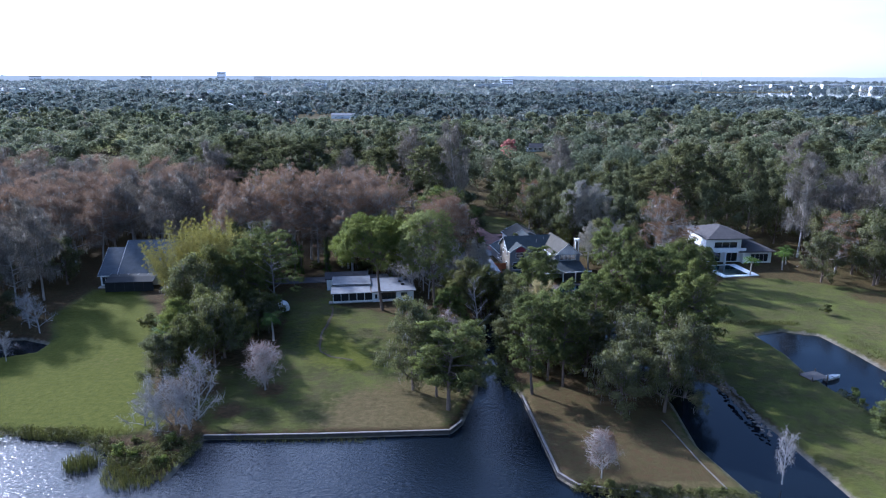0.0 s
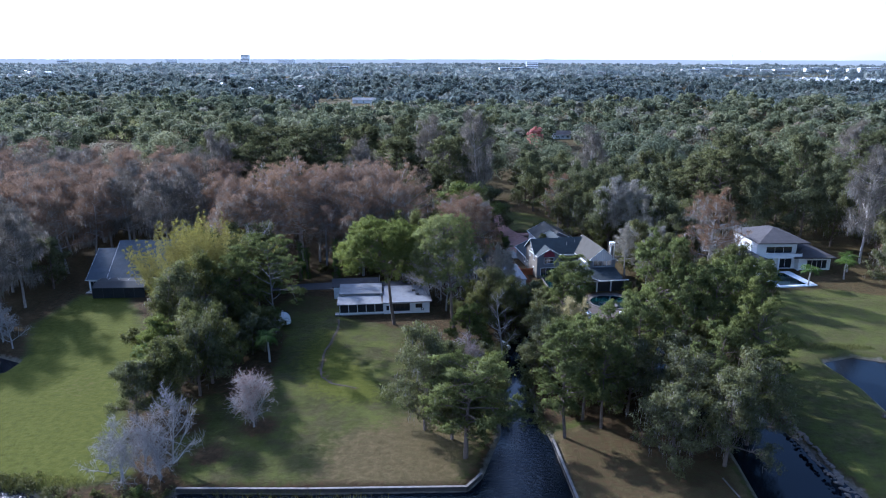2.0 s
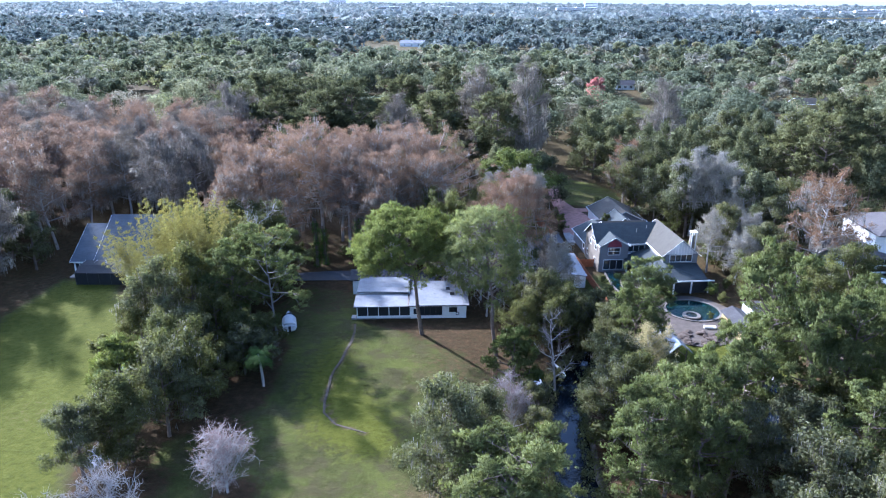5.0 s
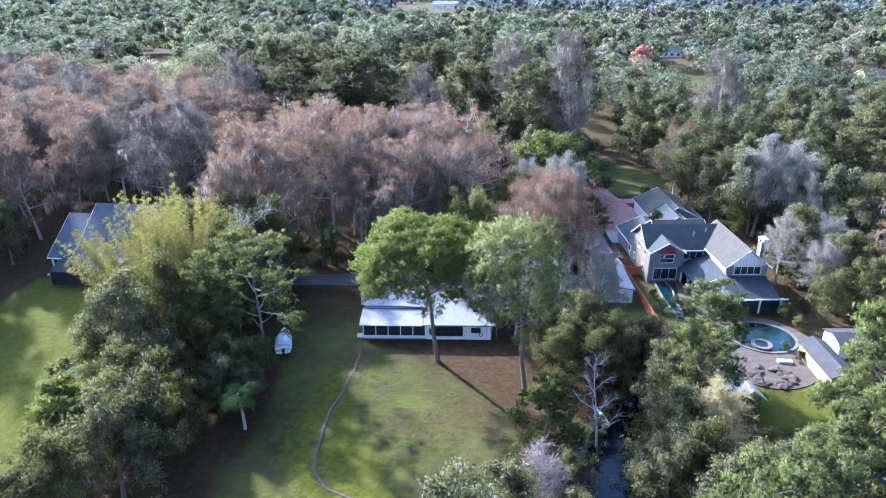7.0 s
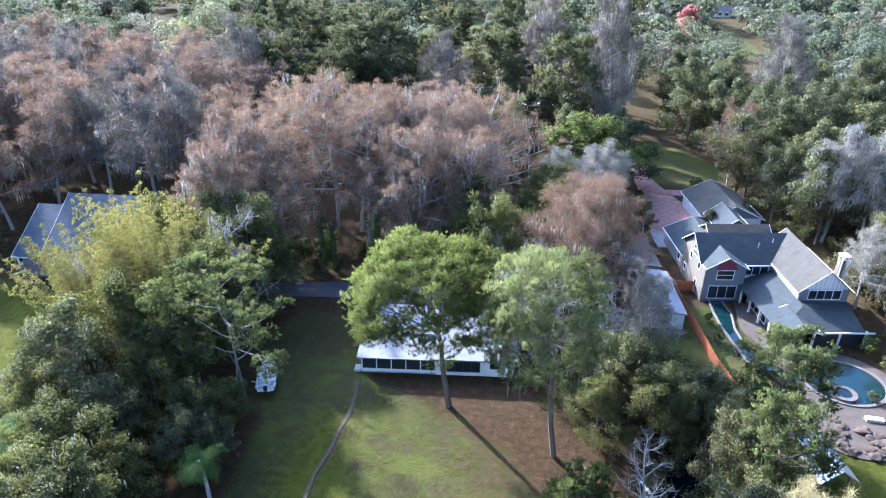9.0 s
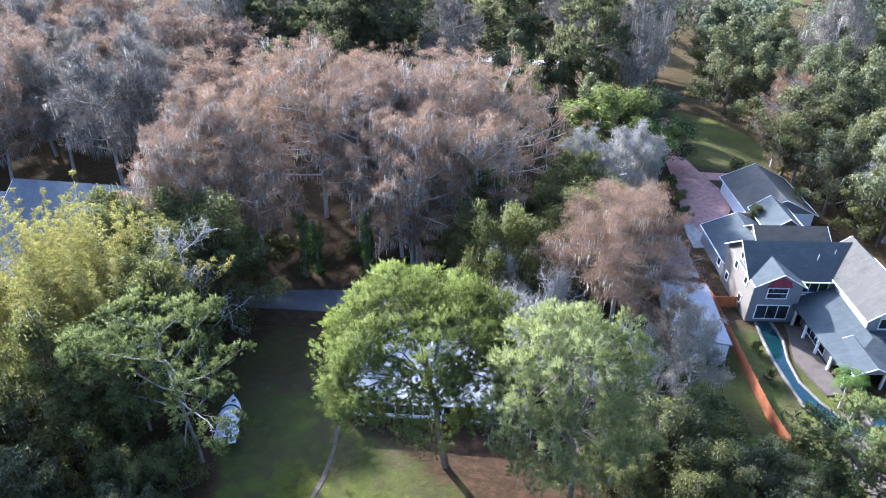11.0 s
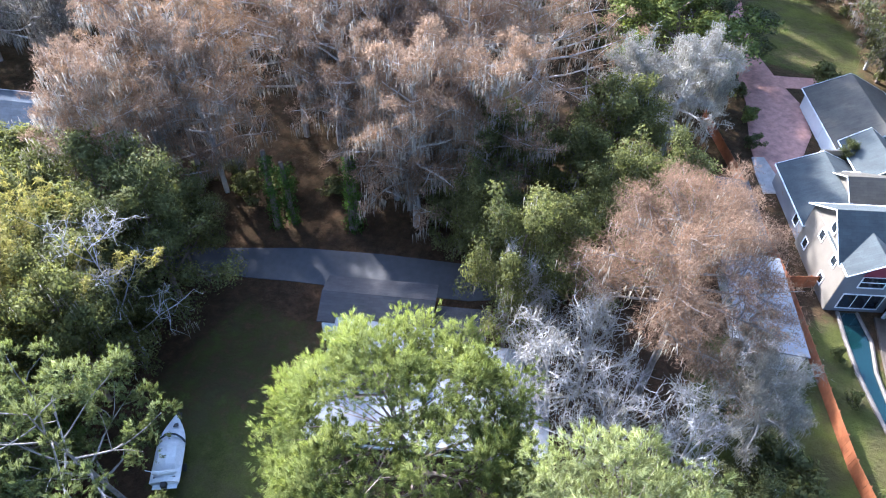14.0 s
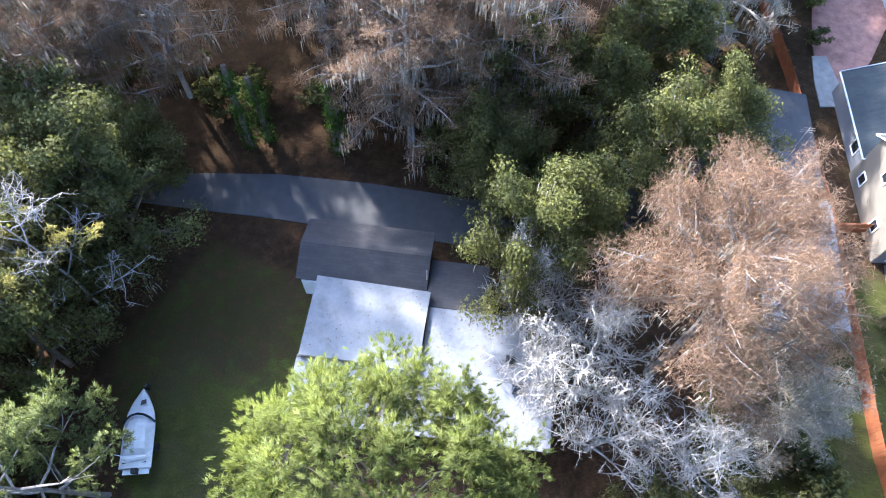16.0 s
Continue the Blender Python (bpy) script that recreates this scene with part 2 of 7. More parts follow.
def ground_material():
    m, t, b = nodes("grass_and_litter", 0.95)
    b.inputs["Specular IOR Level"].default_value = 0.04
    b.inputs["Sheen Weight"].default_value, b.inputs["Sheen Roughness"].default_value = 0.07, 0.5
    b.inputs["Sheen Tint"].default_value = (0.75, 0.85, 0.3, 1)
    def layer(name):
        a = t.nodes.new("ShaderNodeAttribute")
        a.attribute_name = name
        return a.outputs["Fac"]
    broad, mid_n, fine = noise_fac(t, 0.12, 3), noise_fac(t, 0.9, 5, 0.65), noise_fac(t, 9.0, 4, 0.7)
    green = ramp(t, mid_n, [(0.25, (0.0253, 0.0273, 0.00772)), (0.5, (0.0421, 0.0429, 0.012)), (0.75, (0.0699, 0.0655, 0.0196))])
    green = mix(t, ramp(t, broad, [(0.4, (0, 0, 0)), (0.65, (1, 1, 1))]), green, (0.072, 0.078, 0.017))
    green = mix(t, ramp(t, noise_fac(t, 0.33, 4, 0.6), [(0.44, (0, 0, 0)), (0.62, (0.85, 0.85, 0.85))]), green, (0.052, 0.043, 0.02))
    dry = ramp(t, mid_n, [(0.25, (0.0526, 0.0411, 0.0171)), (0.55, (0.0841, 0.061, 0.0294)), (0.8, (0.12, 0.0874, 0.0459))])
    litter = ramp(t, mid_n, [(0.25, (0.0204, 0.0125, 0.00792)), (0.5, (0.0422, 0.0238, 0.0139)), (0.75, (0.085, 0.0436, 0.0238))])
    mud = ramp(t, mid_n, [(0.3, (0.085, 0.072, 0.055)), (0.7, (0.17, 0.145, 0.115))])
    def cover(a, c, name):
        n = t.nodes.new("ShaderNodeMath")
        n.operation = "MULTIPLY_ADD"
        n.inputs[1].default_value, n.inputs[2].default_value = 0.9, -0.45
        t.links.new(mid_n, n.inputs[0])
        s = t.nodes.new("ShaderNodeMath")
        s.operation = "ADD"
        t.links.new(n.outputs[0], s.inputs[0])
        t.links.new(layer(name), s.inputs[1])
        return mix(t, ramp(t, s.outputs[0], [(0.35, (0, 0, 0)), (0.65, (1, 1, 1))]), a, c)
    green = cover(green, ramp(t, mid_n, [(0.25, (0.0418, 0.0454, 0.00576)), (0.5, (0.0648, 0.0677, 0.00864)), (0.75, (0.0878, 0.0878, 0.0144))]), "lush")
    col = cover(cover(cover(green, dry, "dry"), litter, "litter"), mud, "mud")
    col = mix(t, 0.55, col, mix(t, 1.0, col, ramp(t, fine, [(0.3, (0.35, 0.35, 0.35)), (0.7, (1.6, 1.6, 1.6))]), "MULTIPLY"))
    t.links.new(col, b.inputs["Base Color"])
    lumps = t.nodes.new("ShaderNodeMath")
    lumps.operation = "MULTIPLY_ADD"
    lumps.inputs[1].default_value = 2.5
    t.links.new(noise_fac(t, 1.1, 3, 0.6), lumps.inputs[0])
    t.links.new(fine, lumps.inputs[2])
    bump(t, b, lumps.outputs[0], 0.7, 0.14)
    return m


def water_material():
    m, t, b = nodes("dark_lake_water", 0.1)
    b.inputs["Base Color"].default_value = (0.005, 0.008, 0.012, 1)
    b.inputs["IOR"].default_value, b.inputs["Specular IOR Level"].default_value = 1.33, 0.36
    stir = t.nodes.new("ShaderNodeAttribute")
    stir.attribute_name = "wind"
    span = t.nodes.new("ShaderNodeMapRange")
    span.inputs["To Min"].default_value, span.inputs["To Max"].default_value = 0.04, 0.2
    t.links.new(stir.outputs["Fac"], span.inputs["Value"])
    t.links.new(span.outputs["Result"], b.inputs["Roughness"])
    bump(t, b, noise_fac(t, 1.5, 3, 0.6, (0.75, 1.7, 1)), 0.75, 0.16)
    force = t.nodes.new("ShaderNodeMapRange")
    force.inputs["To Min"].default_value, force.inputs["To Max"].default_value = 0.06, 0.75
    t.links.new(stir.outputs["Fac"], force.inputs["Value"])
    t.links.new(force.outputs["Result"], b.inputs["Normal"].links[0].from_node.inputs["Strength"])
    return m


GROUND, WATER = ground_material(), water_material()
ASPHALT = plain("grey_asphalt", (0.0682, 0.067, 0.067), 0.9, var=0.15)
DIRT = plain("trodden_earth", (0.075, 0.058, 0.04), 0.95, var=0.35, scale=2.5, grain=14)
PAVER = plain("red_pavers", (0.343, 0.176, 0.132), 0.85, var=0.32, scale=1.1, grain=6, dirt=(0.208, 0.11, 0.084))
DECK = plain("stone_deck", (0.08, 0.062, 0.047), 0.85, var=0.28, scale=0.9, grain=4)
STONE = plain("coping_stone", (0.128, 0.109, 0.0915), 0.85, var=0.25, scale=2)
CONCRETE = plain("weathered_concrete", (0.3, 0.28, 0.25), 0.9, var=0.25)
WHITEROOF = plain("white_membrane", (0.188, 0.192, 0.197), 0.7, var=0.16, scale=0.6, grain=3, dirt=(0.13, 0.13, 0.128))
GREYROOF = plain("grey_weathered_membrane", (0.165, 0.172, 0.186), 0.75, var=0.25, scale=0.5, grain=2.5, dirt=(0.1, 0.1, 0.102))
WHITE = plain("white_paint", (0.78, 0.78, 0.76), 0.55, var=0.05)
GREYPAINT = plain("grey_siding", (0.2, 0.2, 0.205), 0.7, var=0.07)
TANPAINT = plain("tan_siding", (0.17, 0.148, 0.118), 0.7, var=0.07)
MAROON = plain("maroon_shakes", (0.2, 0.035, 0.05), 0.7, var=0.2)
YELLOW = plain("cream_siding", (0.33, 0.258, 0.12), 0.7, var=0.08)
FENCE = plain("orange_stained_wood", (0.234, 0.0798, 0.032), 0.7, var=0.3, scale=1.5)
WOODGREY = plain("weathered_wood", (0.13, 0.113, 0.1), 0.85, var=0.25)
DARKWOOD = plain("dark_wet_timber", (0.055, 0.048, 0.042), 0.85, var=0.3)
WALLCAP = plain("weathered_timber_cap", (0.17, 0.155, 0.14), 0.85, var=0.3)
BANKROCK = plain("pale_bank_stones", (0.131, 0.109, 0.089), 0.9, var=0.35, scale=2)
METALROOF = plain("pale_metal_roof", (0.55, 0.57, 0.6), 0.35, 0.4, var=0.08)
COVER = plain("white_boat_cover", (0.546, 0.542, 0.519), 0.6, var=0.1, scale=3)
ROCK = plain("brown_boulders", (0.078, 0.056, 0.041), 0.9, var=0.35, scale=2)
BLACK = plain("black_rubber", (0.02, 0.02, 0.02), 0.7)
DARKFRAME = plain("dark_metal_frame", (0.05, 0.05, 0.05), 0.5, 0.5)
POOLTILE = plain("pool_plaster", (0.1, 0.3, 0.34), 0.6, var=0.15)


def shingles(name, c, rough=0.85):
    """Courses of shingles, 0.3 m apart, each strip of another shade."""
    m, t, b = nodes(name, rough)
    b.inputs["Specular IOR Level"].default_value = 0.2
    coord = t.nodes.new("ShaderNodeTexCoord")
    br = t.nodes.new("ShaderNodeTexBrick")
    br.inputs["Scale"].default_value = 1.0
    br.inputs["Brick Width"].default_value, br.inputs["Row Height"].default_value, br.inputs["Mortar Size"].default_value = 0.9, 0.28, 0.012
    br.inputs["Color1"].default_value = (*[v * 0.85 for v in c], 1)
    br.inputs["Color2"].default_value = (*[min(1, v * 1.2) for v in c], 1)
    br.inputs["Mortar"].default_value = (*[v * 0.5 for v in c], 1)
    t.links.new(coord.outputs["Object"], br.inputs["Vector"])
    col = mix(t, 0.5, br.outputs["Color"], ramp(t, noise_fac(t, 0.6, 5, 0.65), [(0.3, tuple(v * 0.7 for v in c)), (0.7, tuple(v * 1.35 for v in c))]))
    t.links.new(col, b.inputs["Base Color"])
    bump(t, b, br.outputs["Fac"], 0.5, 0.02)
    return m


SHINGLE = shingles("grey_shingles", (0.0463, 0.0535, 0.0527))
LIGHTSHINGLE = shingles("weathered_shingles", (0.0611, 0.0548, 0.043))
DARKSHINGLE = shingles("dark_shingles", (0.05, 0.047, 0.047))
BLUESHINGLE = shingles("blue_grey_shingles", (0.0634, 0.0761, 0.0893))
TILE = shingles("brown_roof_tiles", (0.075, 0.068, 0.066))


def glass_material(name, c, rough=0.05):
    m, t, b = nodes(name, rough)
    b.inputs["Base Color"].default_value = (*c, 1)
    b.inputs["Specular IOR Level"].default_value = 0.8
    return m


GLASS = glass_material("window_glass", (0.02, 0.025, 0.03))
SCREEN = plain("insect_screen", (0.025, 0.027, 0.028), 0.9)
POOLWATER = glass_material("pool_water", (0.004, 0.02, 0.021), 0.1)


# ---- mesh helpers ----
def link_mesh(name, v, f, mat, parent=None, label="", smooth=False, normals=None):
    """One mesh object from an array of places and equal-sided faces (array) or mixed faces (list)."""
    me = bpy.data.meshes.new(name)
    v = np.asarray(v, dtype=np.float32)
    if isinstance(f, np.ndarray):
        n, k = f.shape
        me.vertices.add(len(v))
        me.vertices.foreach_set("co", v.ravel())
        me.loops.add(n * k)
        me.loops.foreach_set("vertex_index", f.astype(np.int32).ravel())
        me.polygons.add(n)
        me.polygons.foreach_set("loop_start", np.arange(0, n * k, k, dtype=np.int32))
        me.update(calc_edges=True)
    else:
        me.from_pydata(v.tolist(), [], f)
    if normals is not None:
        # the soft roundness of a leaf cluster: its leaves share the cluster's outward direction
        me.attributes.new("custom_normal", "FLOAT_VECTOR", "POINT").data.foreach_set("vector", np.repeat(normals, 3, 0).astype(np.float32).ravel())
    if smooth or normals is not None:
        me.polygons.foreach_set("use_smooth", np.ones(len(me.polygons), dtype=bool))
    me.materials.append(mat)
    ob = new(name, me)
    ob.parent = parent
    if label:
        ob["label"] = label
    return ob


class Shape:
    """Collects the faces of one part."""
    def __init__(self):
        self.v, self.f = [], []

    def add(self, v, f):
        n = len(self.v)
        self.v += [tuple(p) for p in v]
        self.f += [tuple(i + n for i in q) for q in f]
        return self

    def box(self, x0, x1, y0, y1, z0, z1):
        v = [(x, y, z) for z in (z0, z1) for x, y in ((x0, y0), (x1, y0), (x1, y1), (x0, y1))]
        return self.add(v, [(3, 2, 1, 0), (4, 5, 6, 7), (0, 1, 5, 4), (1, 2, 6, 5), (2, 3, 7, 6), (3, 0, 4, 7)])

    def slab(self, corners, thick):
        """A thick sheet: the corners of its top, counter-clockwise from above."""
        n = len(corners)
        v = [*corners, *[(x, y, z - thick) for x, y, z in corners]]
        return self.add(v, [tuple(range(n)), tuple(range(2 * n - 1, n - 1, -1))] + [(i, i + n, (i + 1) % n + n, (i + 1) % n) for i in range(n)])

    def tube(self, pts, radii, sides=6):
        pts = [Vector(p) for p in pts]
        rings = []
        for i, (p, r) in enumerate(zip(pts, radii)):
            d = (pts[min(i + 1, len(pts) - 1)] - pts[max(i - 1, 0)]).normalized()
            a = d.cross(Vector((0.31, 0.95, 0.05))).normalized()
            b = d.cross(a)
            rings += [p + (a * math.cos(k * 2 * math.pi / sides) + b * math.sin(k * 2 * math.pi / sides)) * r for k in range(sides)]
        f = [(i * sides + k, i * sides + (k + 1) % sides, (i + 1) * sides + (k + 1) % sides, (i + 1) * sides + k) for i in range(len(pts) - 1) for k in range(sides)]
        f += [tuple(range(sides - 1, -1, -1)), tuple(range((len(pts) - 1) * sides, len(pts) * sides))]
        return self.add(rings, f)

    def part(self, name, mat, parent=None, label="", smooth=False):
        return link_mesh(name, self.v, self.f, mat, parent, label, smooth)


def thing(name, label, category, m=None, group="", kind=""):
    ob = tagged(new(name), label, category, group, kind)
    ob.empty_display_size = 0.3
    if m is not None:
        ob.matrix_basis = m
    return ob


# ---- trees ----
def tubes(branches, sides=5):
    """Tapered limbs: (places, first radius, last radius) each."""
    s = Shape()
    for pts, r0, r1 in branches:
        n = len(pts)
        s.tube(pts, [r0 + (r1 - r0) * i / (n - 1) for i in range(n)], sides if r0 > 0.06 else 3)
    return s


def bend(rng, p, d, length, n, droop=0.0, wobble=0.12):
    """A limb from p along d: n pieces, wandering and sinking (or rising) on its way."""
    pts, d = [np.array(p, float)], np.array(d, float)
    for _ in range(n):
        d = d + rng.normal(0, wobble, 3) + np.array((0, 0, -droop))
        d /= np.linalg.norm(d)
        pts.append(pts[-1] + d * length / n)
    return pts


def directions(rng, n, up=0.0):
    d = rng.normal(0, 1, (n, 3))
    d[:, 2] += up
    return d / np.linalg.norm(d, axis=1)[:, None]


def sprays(rng, centres, radius, n, width, up=0.5, inner=0.35):
    """n pointed sprays from each centre outwards: triangles."""
    c = np.repeat(np.asarray(centres), n, 0)
    r = np.repeat(np.broadcast_to(radius, len(centres)), n) * rng.uniform(0.6, 1.1, len(c))
    d = directions(rng, len(c), up)
    side = np.cross(d, directions(rng, len(c)))
    side /= np.linalg.norm(side, axis=1)[:, None] + 1e-6
    w = (width * rng.uniform(0.6, 1.3, len(c)))[:, None] * side
    base = c + d * (r * inner)[:, None]
    tip = c + d * r[:, None]
    return np.stack([base - w, base + w, tip], 1).reshape(-1, 3)


def leaves(rng, centres, radius, n, size, flat=0.8):
    """n leaf clusters round each centre: bent diamonds facing mostly outwards."""
    c = np.repeat(np.asarray(centres), n, 0)
    r = np.repeat(np.broadcast_to(radius, len(centres)), n)
    d = directions(rng, len(c), 0.25)
    p = c + d * (r * rng.uniform(0.45, 1.05, len(c)))[:, None] * np.array((1, 1, flat))
    nor = d + rng.normal(0, 0.38, d.shape)
    a = np.cross(nor, directions(rng, len(c)))
    a /= np.linalg.norm(a, axis=1)[:, None] + 1e-6
    b = np.cross(nor, a)
    b /= np.linalg.norm(b, axis=1)[:, None] + 1e-6
    s = (size * rng.uniform(0.5, 1.3, len(c)))[:, None]
    v = np.stack([p - a * s, p + a * s * 0.6 - b * s * 0.6, p + a * s * 0.6 + b * s * 0.6], 1).reshape(-1, 3)
    return facing(v, d * 0.75 + outward(p, centres) * 0.4 + rng.normal(0, 0.4, d.shape))


def hangings(rng, points, n, length, width):
    """n strands of moss below each point, tapering downwards."""
    c = np.repeat(np.asarray(points), n, 0) + rng.normal(0, 0.35, (len(points) * n, 3)) * np.array((1, 1, 0.4))
    ang = rng.uniform(0, 2 * math.pi, len(c))
    w = np.stack([np.cos(ang), np.sin(ang), 0 * ang], 1) * (width * rng.uniform(0.5, 1.4, len(c)))[:, None]
    drop = length * rng.uniform(0.35, 1.2, len(c))
    end = c + rng.normal(0, 0.08, c.shape)
    end[:, 2] = c[:, 2] - drop
    return np.stack([c - w, c + w, end], 1).reshape(-1, 3)


def facing(v, n):
    """Triangles turned so that their outer face looks along n, with n made one long."""
    n = n / (np.linalg.norm(n, axis=1)[:, None] + 1e-6)
    q = v.reshape(-1, 3, 3).copy()
    back = np.einsum("ij,ij->i", np.cross(q[:, 1] - q[:, 0], q[:, 2] - q[:, 0]), n) < 0
    q[back] = q[back][:, ::-1]
    return q.reshape(-1, 3), n


def outward(p, centres):
    """From the middle of a crown to each of its leaves."""
    c = np.asarray(centres)
    mid = c.mean(0) - np.array((0, 0, 0.6 * c[:, 2].std()))
    d = (p - mid) / (c.std(0) + 0.3)
    return d / (np.linalg.norm(d, axis=1)[:, None] + 1e-6)


def quads(v):
    return np.arange(len(v)).reshape(-1, 4)


def tris(v):
    return np.arange(len(v)).reshape(-1, 3)


def along(pts, a=0.3):
    """Places along the outer part of a limb."""
    return [p for p in pts[max(1, int(len(pts) * a)):]]


def tree(name, label, branches, bark, crowns, category="tree"):
    """A thing of trunk (with its limbs), crown and hanging moss."""
    t = thing(name, label, category)
    tubes(branches).part("trunk", bark, t)
    for part_name, v, mat in crowns:
        v, n = v if isinstance(v, tuple) else (v, None)
        if len(v):
            ob = link_mesh(part_name, v, tris(v), mat, t, normals=n)
            if part_name == "hanging_moss":
                tagged(ob, "grey strands of hanging moss", kind="stuff")
    return t


def skeleton_tree(rng, height, spread, first, limbs, shape, rise, trunk_r, subs=3, droop=0.0, lean=0.03, sub_len=0.45):
    """Trunk and limbs; shape(h) gives the limb's length (0 to 1 of spread) at the share h of the crown's height."""
    trunk = bend(rng, (0, 0, -0.3), (rng.normal(0, lean), rng.normal(0, lean), 1), height * 0.97, 8, wobble=0.035)
    out, ends, inner = [(trunk, trunk_r, trunk_r * 0.15)], [trunk[-1]], []
    tz = np.array([p[2] for p in trunk])
    for i in range(limbs):
        h = (i + rng.uniform(0, 1)) / limbs
        z = height * (first + (0.96 - first) * h)
        base = np.array([np.interp(z, tz, [p[k] for p in trunk]) for k in range(3)])
        ang = i * 2.4 + rng.uniform(-0.5, 0.5)
        r = rise + 0.5 * h + rng.normal(0, 0.12)
        L = spread * shape(h) * rng.uniform(0.75, 1.15)
        if L < 0.3:
            continue
        d = np.array((math.cos(ang), math.sin(ang), r))
        limb = bend(rng, base, d / np.linalg.norm(d), L, 5, droop, 0.13)
        r0 = max(0.04, trunk_r * (0.5 - 0.3 * h))
        out.append((limb, r0, 0.025))
        ends.append(limb[-1])
        inner += along(limb)
        for k in range(subs):
            p = limb[rng.integers(2, 5)]
            sd_ = directions(rng, 1, 0.3)[0] + (limb[-1] - limb[0]) / (np.linalg.norm(limb[-1] - limb[0])) * 0.9
            sub = bend(rng, p, sd_ / np.linalg.norm(sd_), L * sub_len * rng.uniform(0.6, 1.2), 3, droop * 0.6, 0.15)
            out.append((sub, r0 * 0.45, 0.015))
            ends.append(sub[-1])
            inner += sub[1:]
    return out, np.array(ends), np.array(inner)


def brushes(rng, centres, girth, tufts, needles, long, wide, plate=0.55):
    """Cushions of needles: each cushion a few lobes, each lobe many brushes of needles that point outwards and up."""
    lobes = max(4, tufts // 7)
    k = len(centres)
    lobe = directions(rng, k * lobes, 0.7).reshape(k, lobes, 3)
    pick = rng.integers(0, lobes, (k, tufts))
    out = lobe[np.arange(k)[:, None], pick] * rng.uniform(0.7, 1.0, (k, tufts, 1)) + rng.normal(0, 0.2, (k, tufts, 3))
    p = np.asarray(centres)[:, None, :] + out * np.asarray(girth)[:, None, None] * np.array((1, 1, plate))
    lead = (out + np.array((0, 0, 0.6)) + rng.normal(0, 0.4, out.shape)).reshape(-1, 3)
    p, out = np.repeat(p.reshape(-1, 3), needles, 0), np.repeat(out.reshape(-1, 3), needles, 0)
    p = p + rng.normal(0, 0.06, p.shape)
    d = np.repeat(lead, needles, 0) * 0.8 + rng.normal(0, 0.3, out.shape)
    d /= np.linalg.norm(d, axis=1)[:, None] + 1e-6
    side = np.cross(d, directions(rng, len(d)))
    side /= np.linalg.norm(side, axis=1)[:, None] + 1e-6
    w = (wide * rng.uniform(0.7, 1.3, len(d)))[:, None] * side
    tip = p + d * (long * rng.uniform(0.7, 1.3, len(d)))[:, None]
    return facing(np.stack([p - w, p + w, tip], 1).reshape(-1, 3), out * 0.9 + outward(p, centres) * 0.3 + np.array((0, 0, 0.2)) + rng.normal(0, 0.35, out.shape))


def pine(seed, height=24, spread=8.5, first=0.48, limbs=24, tufts=9, needles=9, label="tall pine with a broad rounded crown of yellow-green needles", moss=0, mat=None, subs=4, long=0.42, wide=0.05, dome=None, cushion_size=1.0, share=0.55, stout=0.46, bark=None, plate=0.55):
    """Limbs that carry cushions of needle tufts."""
    rng = np.random.default_rng(seed)
    dome = dome or (lambda h: max(0.25, (0.6 + 1.0 * h) if h < 0.4 else 1.0 - 0.8 * (h - 0.4) ** 1.5))
    br, ends, inner = skeleton_tree(rng, height, spread, first, limbs, dome, 0.12, stout, subs, -0.02)
    c = np.concatenate([ends, inner[rng.uniform(size=len(inner)) < share]])
    v = brushes(rng, c, rng.uniform(0.7, 1.3, len(c)) * cushion_size, tufts, needles, long, wide, plate)
    m = hangings(rng, inner[rng.integers(0, len(inner), moss)], 3, 1.3, 0.08) if moss else np.zeros((0, 3))
    return tree("pine_tree", label, br, bark or BARK, [("crown", v, mat or PINE), ("hanging_moss", m, MOSS)])


